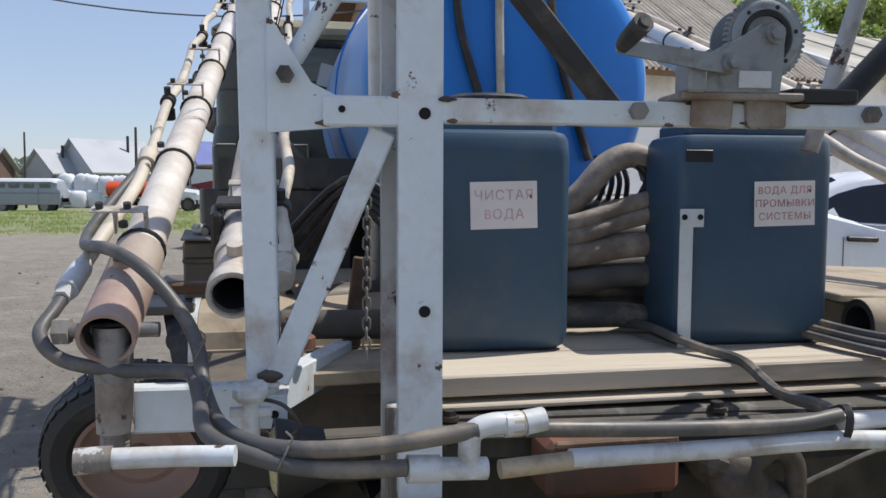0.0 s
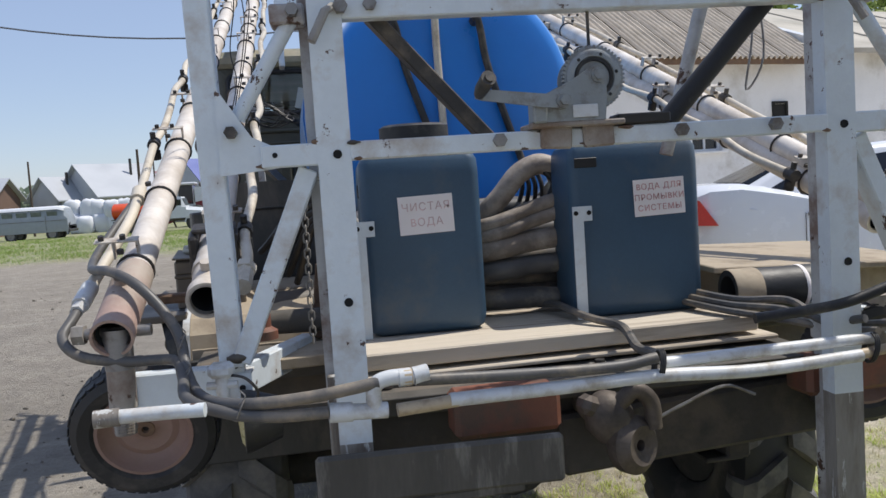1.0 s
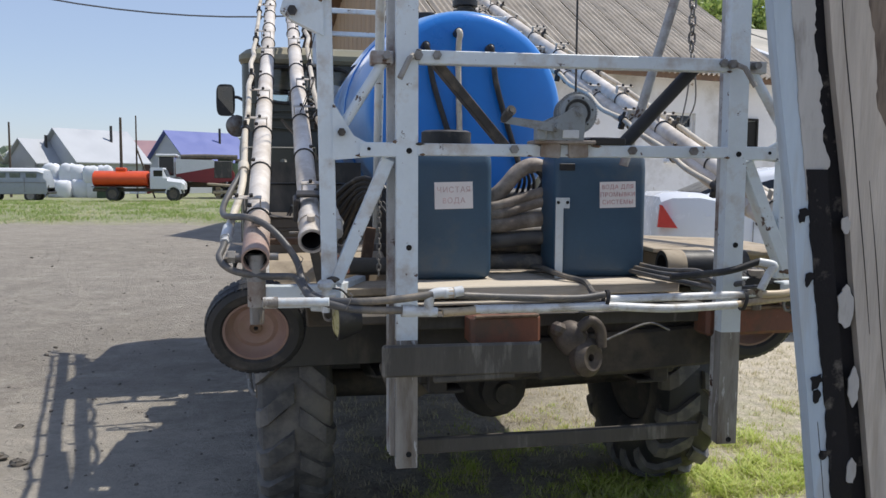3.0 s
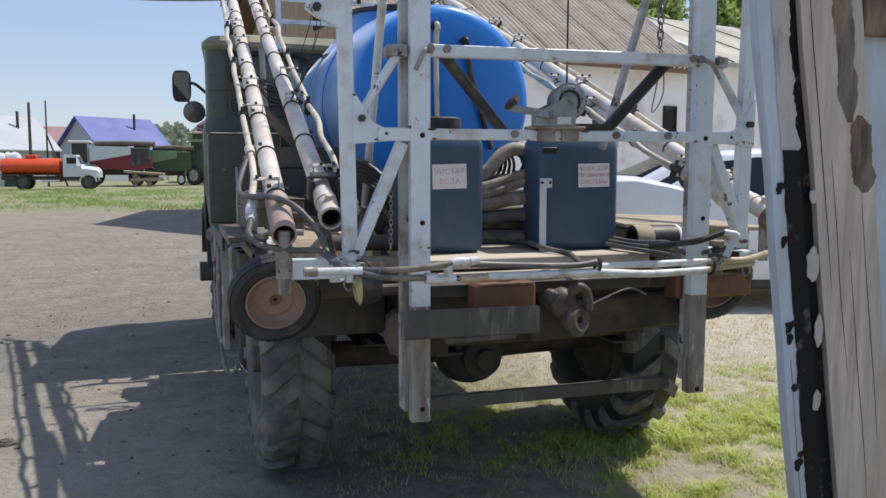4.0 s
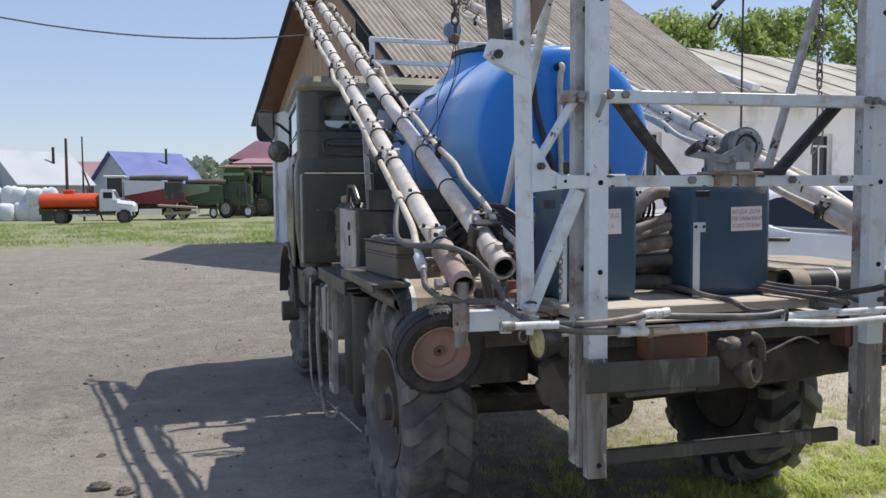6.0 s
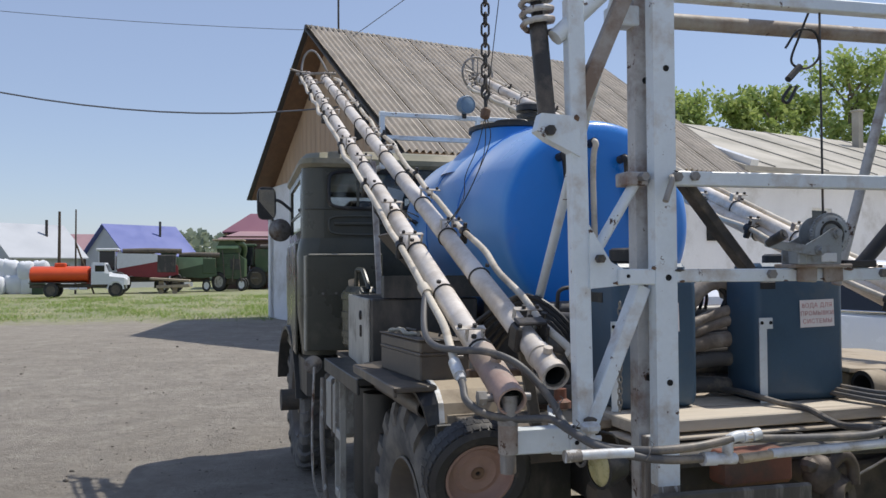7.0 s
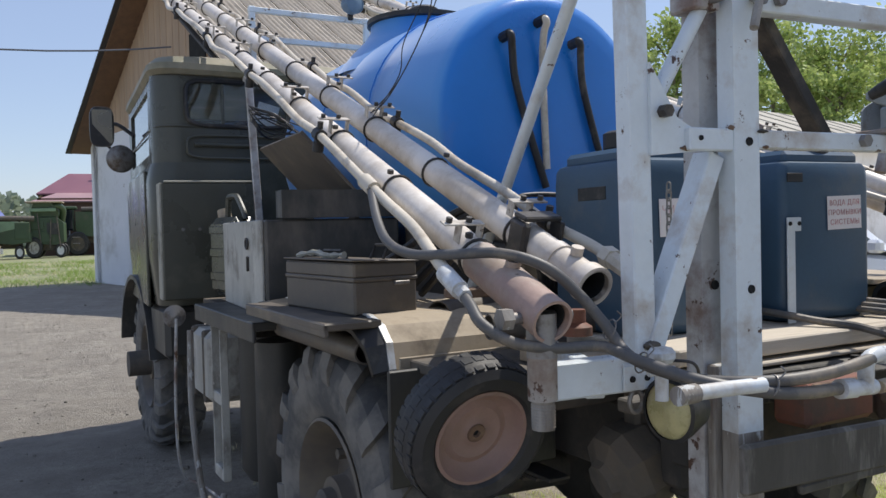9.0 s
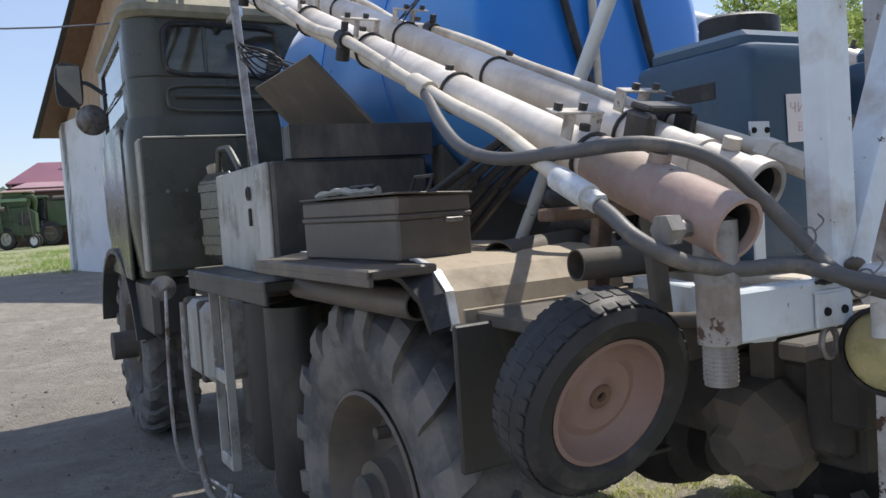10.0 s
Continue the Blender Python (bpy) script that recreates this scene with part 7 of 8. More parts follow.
# length along x from the tail (0) to the nose (4.45)
low = [(0.0, 0.52, 1.22), (0.04, 0.4, 1.33), (0.14, 0.32, 1.37), (0.4, 0.28, 1.375), (0.75, 0.26, 1.31), (1.2, 0.25, 1.2), (2.2, 0.25, 1.13), (3.0, 0.25, 1.07), (3.9, 0.28, 0.95), (4.3, 0.34, 0.82), (4.45, 0.42, 0.68)]
rings = []
for x, zl, zh in low:
    hw = 0.85 * (0.84 if x < 0.02 else 0.92 if x < 0.1 else 0.97 if x < 0.3 else 1 if x < 3.5 else 0.94 if x < 4.1 else 0.84)
    rings.append([(x, -hw * 0.93, zl), (x, -hw, zl + 0.15), (x, -hw * 1.0, (zl + zh) / 2), (x, -hw * 0.985, zh - 0.16), (x, -hw * 0.95, zh - 0.05), (x, -hw * 0.84, zh), (x, hw * 0.84, zh), (x, hw * 0.95, zh - 0.05), (x, hw * 0.985, zh - 0.16), (x, hw, (zl + zh) / 2), (x, hw, zl + 0.15), (x, hw * 0.93, zl)])
part("body", Geo().loft([[CM @ Vector(v) for v in r] for r in rings]), M["car_white"], car, "white car body")
roofr = []
for x, z, hw in ((0.45, 1.33, 0.70), (0.72, 1.47, 0.655), (1.0, 1.575, 0.63), (1.35, 1.635, 0.615), (1.8, 1.662, 0.61), (2.3, 1.655, 0.61), (2.65, 1.61, 0.61), (3.0, 1.42, 0.62), (3.5, 1.05, 0.64)):
    zb = min(z - 0.06, 1.15)
    roofr.append([(x, -hw - 0.15, zb), (x, -hw - 0.012, z - 0.055), (x, -hw + 0.02, z - 0.02), (x, -hw * 0.8, z + 0.008), (x, hw * 0.8, z + 0.008), (x, hw - 0.02, z - 0.02), (x, hw + 0.012, z - 0.055), (x, hw + 0.15, zb)])
part("cabin", Geo().loft([[CM @ Vector(v) for v in r] for r in roofr]), M["car_white"], car, "white cabin and roof")
for s in (-1, 1):
    for poly in ([(0.55, 1.265), (1.03, 1.21), (2.27, 1.142), (2.27, 1.568), (1.7, 1.575), (1.1, 1.505), (0.9, 1.445)], [(2.3, 1.14), (3.15, 1.09), (2.8, 1.45), (2.55, 1.535), (2.3, 1.566)]):
        k = len(poly)
        g = Geo().add([(x, s * (0.785 - (z - 1.15) * 0.33), z) for x, z in poly] + [(x, s * (0.74 - (z - 1.15) * 0.33), z) for x, z in poly],
                      [tuple(range(k)), tuple(range(2 * k - 1, k - 1, -1))] + [(a, a + k, (a + 1) % k + k, (a + 1) % k) for a in range(k)], m=CM)
        part("side_window", g, M["car_glass"] if poly[0][0] < 1 else M["car_glass_clear"], car, "dark side window")
    part("window_trim", Geo().tube([CM @ Vector((x, s * (0.79 - (z - 1.15) * 0.33), z)) for x, z in ((0.55, 1.262), (1.0, 1.208), (2.25, 1.137), (3.17, 1.085))], 0.009, 6), M["chrome"], car, "bright window trim")
    for x, z in ((1.04, 1.085), (2.42, 1.03)):
        part("door_handle", Geo().box((x, s * 0.855, z), (0.24, 0.04, 0.045), (0, 1.5, 0), 0.018, m=CM), M["black"], car)
    for x in (0.9, 2.24):
        part("door_gap", Geo().box((x, s * 0.849, 0.75), (0.005, 0.006, 0.7), b=0.001, m=CM), M["fascia"], car)
    part("mirror", Geo().box((2.95, s * 0.95, 1.14), (0.1, 0.18, 0.13), b=0.03, m=CM), M["car_white"], car)
    part("tail_lamp", Geo().extrude([(-0.005, 0), (0.19, -0.01), (0.12, 0.09), (0.04, 0.21), (0.015, 0.22)], 0.045, CM @ Matrix(((1, 0, 0, 0.0), (0, 0, s, s * 0.795), (0, 1, 0, 1.04), (0, 0, 0, 1)))), M["tail_red"], car, "red tail lamp")
    for x0 in (0.82, 3.42):
        part("wheel_arch", Geo().tube([CM @ Vector((x0 + 0.37 * math.cos(a), s * 0.838, 0.33 + 0.37 * math.sin(a))) for a in [k * math.pi / 10 for k in range(11)]], 0.02, 8), M["black"], car)
    part("sill", Geo().box((2.1, s * 0.8, 0.25), (1.9, 0.06, 0.1), b=0.02, m=CM), M["fascia"], car, "dark plastic sill")
part("rear_window", Geo().add([(0.47, -0.6, 1.36), (0.47, 0.6, 1.36), (0.92, 0.53, 1.56), (0.92, -0.53, 1.56), (0.52, -0.6, 1.33), (0.52, 0.6, 1.33), (0.96, 0.53, 1.53), (0.96, -0.53, 1.53)], [(3, 2, 1, 0), (4, 5, 6, 7), (0, 1, 5, 4), (2, 3, 7, 6), (1, 2, 6, 5), (3, 0, 4, 7)], m=CM @ Matrix.Translation((-0.02, 0, 0.02))), M["car_glass"], car)
part("bumper", Geo().box((0.02, 0, 0.52), (0.16, 1.5, 0.24), b=0.05, m=CM), M["car_white"], car)
wheel_set(car, ((0.82, -0.74), (0.82, 0.74), (3.42, -0.74), (3.42, 0.74)), 0.33, 0.2, CM)

# ---- leaning timber gatepost near the path ----
gp = thing("gatepost", (0.42, -0.8, 0), "leaning weathered gatepost of peeling painted boards and black tar", "post")


LEAN = -0.137


def leaning(x0, x1, y0, y1, z0=-0.05, z1=2.6, lean=-0.137, rough=0.006, seed=1):
    """A board that leans to its left, with uneven edges."""
    rings = []
    n = 26
    for k in range(n + 1):
        z = z0 + (z1 - z0) * k / n
        dx = lean * (z - 1.5)
        a = rough * noise.noise((z * 3.1, seed, 0)) * 1.6
        b = rough * noise.noise((z * 4.3, seed + 5, 0)) * 1.6
        rings.append([(x0 + dx + a, y0, z), (x1 + dx + b, y0, z), (x1 + dx + b, y1, z), (x0 + dx + a, y1, z)])
    return Geo().loft(rings, smooth=False)


part("painted_board", leaning(0.208, 0.252, -0.848, -0.815, rough=0.005, seed=2), M["post_paint"], gp, "board with peeling pale blue paint")
part("tar_strip", leaning(0.24, 0.36, -0.83, -0.80, rough=0.01, seed=4), M["tar"], gp, "ragged strip of black tar")
part("bare_board", leaning(0.342, 0.535, -0.85, -0.79, lean=-0.145, rough=0.004, seed=7), M["post_wood"], gp, "bare grey weathered board")
def ragged(z, seed):
    """Uneven edge in three sizes, with a few deeper bites."""
    n = noise.noise((z * 7, seed, 1)) + 0.6 * noise.noise((z * 23, seed, 2)) + 0.45 * noise.noise((z * 67, seed, 3))
    return n + 1.5 * max(0.0, noise.noise((z * 13, seed, 6)) - 0.28)


rings = []
for k in range(110):
    z = 1.455 + k * 0.011
    dx = LEAN * (z - 1.5)
    w = min(1.0, 0.08 + k * 0.13) * (0.056 + 0.014 * ragged(z, 3))
    a = 0.004 * ragged(z, 8)
    rings.append([(0.247 + dx + a, -0.8505, z), (0.251 + dx + w, -0.842, z), (0.251 + dx + w, -0.836, z), (0.247 + dx + a, -0.836, z)])
part("paint_scab", Geo().loft(rings, smooth=False), M["post_scab"], gp, "curling sheet of old pale paint")
rings = []
for k in range(150):
    z = -0.04 + k * 0.0105
    dx = LEAN * (z - 1.5)
    a = 0.248 + dx - 0.007 * ragged(z, 12)
    rings.append([(a, -0.8515, z), (0.3 + dx, -0.8505, z), (0.3 + dx, -0.82, z), (a, -0.846, z)])
part("tar_coat", Geo().loft(rings, smooth=False), M["tar"], gp, "ragged coat of black tar over the board's edge")
rnd = random.Random(5)
for k in range(9):
    z = rnd.uniform(0.3, 1.5)
    x = 0.243 + LEAN * (z - 1.5) - rnd.uniform(0.004, 0.016)
    w, h = rnd.uniform(0.008, 0.016), rnd.uniform(0.008, 0.017)
    out = [(x + w * math.cos(a) * rnd.uniform(0.5, 1.2) + (0.5 * w if a < 2 else 0), z + h * math.sin(a) * rnd.uniform(0.5, 1.2) - (0.6 * h if 3.5 < a < 5.5 else 0)) for a in [j * 0.57 for j in range(11)]]
    part("tar_splash", Geo().extrude(out, 0.0035, Matrix(((1, 0, 0, 0), (0, 0, 1, -0.8515), (0, 1, 0, 0), (0, 0, 0, 1)))), M["tar"], gp)
for k in range(1):
    x0 = 0.228
    pts = [(x0 + LEAN * (z - 1.5) + 0.003 * noise.noise((z * 4, k, 3)), -0.8483, z) for z in [0.15 + 0.08 * j + 0.2 * k for j in range(11 + 3 * k)]]
    part("paint_crack", Geo().tube(pts, 0.0008, 5), M["fascia"], gp)
# rotten hollows, splits and scraps of paint on the bare board
for z0, z1, xa, xb, sd in ((1.41, 1.62, 0.47, 0.535, 21), (1.6, 2.2, 0.44, 0.5, 33)):
    rings = []
    for k in range(41):
        z = z0 + (z1 - z0) * k / 40
        dx = -0.145 * (z - 1.5)
        e = min(1.0, 6 * (z - z0) / (z1 - z0) + 0.25, 6 * (z1 - z) / (z1 - z0) + 0.25)
        c, h = (xa + xb) / 2 + 0.006 * ragged(z, sd), (xb - xa) / 2 * e * (1 + 0.35 * ragged(z, sd + 4))
        rings.append([(c + dx - h, -0.8506, z), (c + dx - h * 0.4, -0.853, z), (c + dx + h * 0.5, -0.8524, z), (c + dx + h, -0.8506, z), (c + dx + h, -0.848, z), (c + dx - h, -0.848, z)])
    part("rot_patch", Geo().loft(rings, smooth=False), M["post_rot"], gp, "rotten brown hollow in the board")
for xa, z0, z1, w in ((0.372, 1.15, 2.1, 0.0013), (0.402, 0.9, 1.5, 0.001), (0.44, 0.5, 1.25, 0.0009), (0.49, 0.7, 1.38, 0.001)):
    pts = [(xa - 0.145 * (z - 1.5) + 0.004 * noise.noise((z * 4, xa * 20, 3)), -0.8505, z) for z in [z0 + (z1 - z0) * k / 24 for k in range(25)]]
    part("wood_split", Geo().tube(pts, [w * (0.4 + 0.6 * math.sin(math.pi * k / 24)) for k in range(25)], 5), M["void"], gp)
for xa, zc, w, h, sd in ((0.318, 1.215, 0.02, 0.05, 2), (0.322, 1.03, 0.014, 0.045, 5), (0.3, 0.83, 0.012, 0.03, 8), (0.335, 1.4, 0.01, 0.02, 11)):
    out = [(xa - 0.137 * (zc - 1.5) + w * math.cos(a) * (1 + 0.5 * ragged(a, sd)), zc + h * math.sin(a) * (1 + 0.4 * ragged(a + 3, sd))) for a in [k * math.pi / 8 for k in range(16)]]
    part("paint_flake", Geo().extrude(out, 0.003, Matrix(((1, 0, 0, 0), (0, 0, 1, -0.8535), (0, 1, 0, 0), (0, 0, 0, 1)))), M["post_scab"], gp, "scrap of old paint on the tar")
for k in range(5):
    part("fence_board", Geo().box((0.625 + k * 0.15, -0.80, 1.2), (0.143, 0.025, 2.4), (0, -8.2, 0), 0.004), M["post_paint"] if k % 3 != 2 else M["post_wood"], gp, "upright fence board in faded blue paint")
part("fence_rail", Geo().box((0.86, -0.835, 1.9), (0.75, 0.03, 0.13), b=0.004), M["post_rot"], gp)

# ---- vehicles across the yard ----
def tanker():
    t = thing("tanker_lorry", (-11.6, 50, 0), "orange tanker lorry with a white cab across the yard", "truck")
    m = pose(-14.65, 50.4, 0, 0, 0, 3) @ Matrix.Diagonal((0.88, 1, 0.97, 1))
    part("tank", Geo().loft([[m @ Vector((x, 0.95 * sx * math.cos(a), 1.42 + 0.52 * sx * math.sin(a))) for a in [k * math.pi / 10 for k in range(20)]] for x, sx in ((0.15, 0.86), (0.22, 1), (3.75, 1), (3.82, 0.86))]), M["orange"], t, "orange oval tank")
    part("tank_hatch", Geo().box((1.95, 0, 2.02), (0.7, 0.6, 0.26), b=0.06, m=m), M["orange"], t)
    part("chassis", Geo().box((3.0, 0, 0.72), (5.8, 0.9, 0.22), b=0.03, m=m).box((1.9, 0, 0.92), (3.6, 1.6, 0.06), b=0.01, m=m), M["chassis"], t)
    cab = part("cab", Geo().loft([[m @ Vector((x, s * hw, z)) for s, z in ((-1, 0.8), (-1, zs), (-0.86, zt), (0.86, zt), (1, zs), (1, 0.8))] for x, hw, zs, zt in ((4.0, 0.9, 1.45, 2.1), (4.1, 0.95, 1.5, 2.18), (4.85, 0.95, 1.5, 2.15), (5.15, 0.95, 1.48, 1.5))], smooth=False), M["white_far"], t, "white lorry cab")
    part("bonnet", Geo().loft([[m @ Vector((x, s * hw, z)) for s, z in ((-1, 0.75), (-1, zs), (-0.7, zt), (0.7, zt), (1, zs), (1, 0.75))] for x, hw, zs, zt in ((5.15, 0.95, 1.3, 1.5), (6.1, 0.9, 1.2, 1.38), (6.3, 0.8, 1.05, 1.2))], smooth=False), M["white_far"], t)
    for s in (-1, 1):
        part("side_window", Geo().box((4.55, s * 0.93, 1.78), (0.6, 0.06, 0.4), (s * -9, 0, 0), 0.02, m=m), M["car_glass"], cab)
        part("mudguard", Geo().extrude([(0.55 * math.cos(radians(a)), 0.55 * math.sin(radians(a))) for a in range(0, 181, 15)] + [(0.47 * math.cos(radians(a)), 0.47 * math.sin(radians(a))) for a in range(180, -1, -15)], 0.25, m @ Matrix(((1, 0, 0, 5.55), (0, 0, s, s * 0.75), (0, 1, 0, 0.5), (0, 0, 0, 1)))), M["white_far"], t)
    part("windscreen", Geo().box((5.02, 0, 1.82), (0.05, 1.6, 0.5), (0, -24, 0), 0.02, m=m), M["car_glass"], cab)
    for x in (2.9, 3.5):
        part("side_box", Geo().box((x, -0.85, 0.55), (0.5, 0.3, 0.14), b=0.03, m=m), M["bag"], t)
    wheel_set(t, ((1.5, -0.8), (1.5, 0.8), (5.55, -0.8), (5.55, 0.8)), 0.47, 0.28, m, "chassis")


tanker()


def van():
    t = thing("van", (-19.3, 52, 0), "grey forward-control van parked on the grass", "van")
    m = pose(-22.2, 52.6, -0.1, 0, 0, 2)
    rings = []
    for x, zt, hw in ((0.0, 1.7, 0.85), (0.12, 1.98, 0.92), (0.5, 2.08, 0.95), (3.9, 2.08, 0.95), (4.2, 1.95, 0.93), (4.38, 1.4, 0.9), (4.42, 0.6, 0.86)):
        rings.append([m @ Vector((x, s * w, z)) for s, w, z in ((-1, hw * 0.95, 0.5), (-1, hw, 0.9), (-1, hw * 0.97, min(zt - 0.1, 1.5)), (-1, hw * 0.8, zt), (1, hw * 0.8, zt), (1, hw * 0.97, min(zt - 0.1, 1.5)), (1, hw, 0.9), (1, hw * 0.95, 0.5))])
    part("body", Geo().loft(rings), M["van_grey"], t, "grey rounded van body")
    for x in (0.5, 1.35, 2.2, 3.15):
        part("side_window", Geo().box((x + 0.35, -0.9, 1.62), (0.62, 0.06, 0.42), (8, 0, 0), 0.06, m=m), M["car_glass_clear"], t, "dark side window")
    part("seam", Geo().box((2.2, -0.952, 1.22), (4.2, 0.02, 0.03), m=m).box((3.1, -0.952, 1.1), (0.02, 0.02, 1.0), m=m), M["steel"], t)
    part("roof", Geo().loft([[m @ Vector((x, s * w, z)) for s, w, z in ((-1, hw, zt - 0.16), (-1, hw * 0.86, zt), (-1, hw * 0.5, zt + 0.06), (1, hw * 0.5, zt + 0.06), (1, hw * 0.86, zt), (1, hw, zt - 0.16))] for x, zt, hw in ((0.02, 1.92, 0.8), (0.3, 2.08, 0.92), (3.85, 2.08, 0.92), (4.2, 1.97, 0.88))]), M["bag"], t, "paler rounded roof")
    part("headlamp", Geo().lathe([(0, 0), (0.09, 0), (0.09, 0.05), (0, 0.07)], m @ pose(4.4, -0.62, 1.0, 0, 90, 0), 14), M["chrome"], t)
    part("bumper", Geo().box((4.46, 0, 0.56), (0.1, 1.8, 0.16), b=0.03, m=m), M["cabinet"], t)
    wheel_set(t, ((0.95, -0.78), (0.95, 0.78), (3.4, -0.78), (3.4, 0.78)), 0.38, 0.22, m)


van()


def combine(m, main, accent, name, label):
    t = thing(name, tuple(m.translation), label, "harvester")
    part("body", Geo().loft([[m @ Vector(v) for v in ((x, -1.3, z0), (x, -1.3, z1), (x, 1.3, z1), (x, 1.3, z0))] for x, z0, z1 in ((1.2, 1.3, 2.7), (4.2, 1.1, 2.75), (5.2, 1.2, 2.5), (5.9, 1.3, 1.9))], smooth=False), M[main], t)
    part("panel", Geo().add([(1.18, -1.33, 1.75), (4.3, -1.33, 2.25), (4.3, -1.33, 2.8), (1.18, -1.33, 2.85), (1.18, -1.30, 1.75), (4.3, -1.30, 2.25), (4.3, -1.30, 2.8), (1.18, -1.30, 2.85)], [(0, 1, 2, 3), (7, 6, 5, 4), (0, 4, 5, 1), (1, 5, 6, 2), (2, 6, 7, 3), (3, 7, 4, 0)], m=m), M[accent], t)
    cab = part("cab", Geo().box((0.4, 0, 2.35), (1.3, 1.7, 1.4), b=0.08, m=m), M["car_glass"], t, "glazed driver's cab")
    part("cab_roof", Geo().box((0.4, 0, 3.12), (1.7, 2.0, 0.2), b=0.06, m=m), M["white_far"] if accent == "white_far" else M[main], cab)
    for x, y in ((-0.22, -0.83), (1.02, -0.83), (-0.22, 0.83), (1.02, 0.83)):
        part("pillar", Geo().box((x, y, 2.35), (0.08, 0.08, 1.45), m=m), M["white_far"] if accent == "white_far" else M[main], cab)
    part("unloading_tube", Geo().tube([m @ Vector(p) for p in ((1.6, -1.0, 3.0), (3.6, -1.1, 3.05), (6.2, -1.0, 3.0))], 0.18, 12), M["chassis"], t)
    part("hood", Geo().box((2.9, 0, 2.95), (2.2, 2.0, 0.35), b=0.08, m=m), M["chassis"], t)
    part("feeder", Geo().loft([[m @ Vector(v) for v in ((x, -0.7, z0), (x, -0.7, z1), (x, 0.7, z1), (x, 0.7, z0))] for x, z0, z1 in ((0.4, 0.9, 1.6), (-1.2, 0.3, 0.8))], smooth=False), M[main], t)
    part("engine_cover", Geo().box((5.0, 0, 2.1), (1.5, 2.66, 1.3), b=0.06, m=m), M["cabinet"] if accent == "white_far" else M["green_far"], t, "dark engine cover")
    for y, z in ((-1.5, 1.2), (-1.55, 0.8)):
        part("step", Geo().box((1.2, y, z), (0.5, 0.3, 0.06), m=m), M["steel"], t)
    part("axle", Geo().box((1.3, 0, 0.75), (0.3, 2.4, 0.3), m=m), M["chassis"], t)
    part("axle", Geo().box((4.7, 0, 0.55), (0.25, 2.2, 0.25), m=m), M["chassis"], t)
    part("frame", Geo().box((3, 0, 1.0), (4, 0.9, 0.4), m=m), M["chassis"], t)
    wheel_set(t, ((1.3, -1.3), (1.3, 1.3)), 0.78, 0.5, m, "chassis")
    wheel_set(t, ((4.7, -1.2), (4.7, 1.2)), 0.5, 0.35, m, "bag")


combine(pose(-11.9, 58.5, 0, 0, 0, 4) @ Matrix.Diagonal((0.85, 1, 0.98, 1)), "red_far", "white_far", "combine_harvester", "white and dark red combine harvester beyond the yard")
combine(pose(-2.6, 66, 0, 0, 0, -3) @ Matrix.Diagonal((1, 1, 1.15, 1)), "green_far", "green_far", "combine_harvester", "tall green harvester half hidden by the barn")
combine(pose(-7.95, 60.6, 0, 0, 0, 3) @ Matrix.Diagonal((0.62, 0.9, 0.9, 1)), "green_far", "pale_green", "combine_harvester", "old green combine harvester with a bleached upper panel")


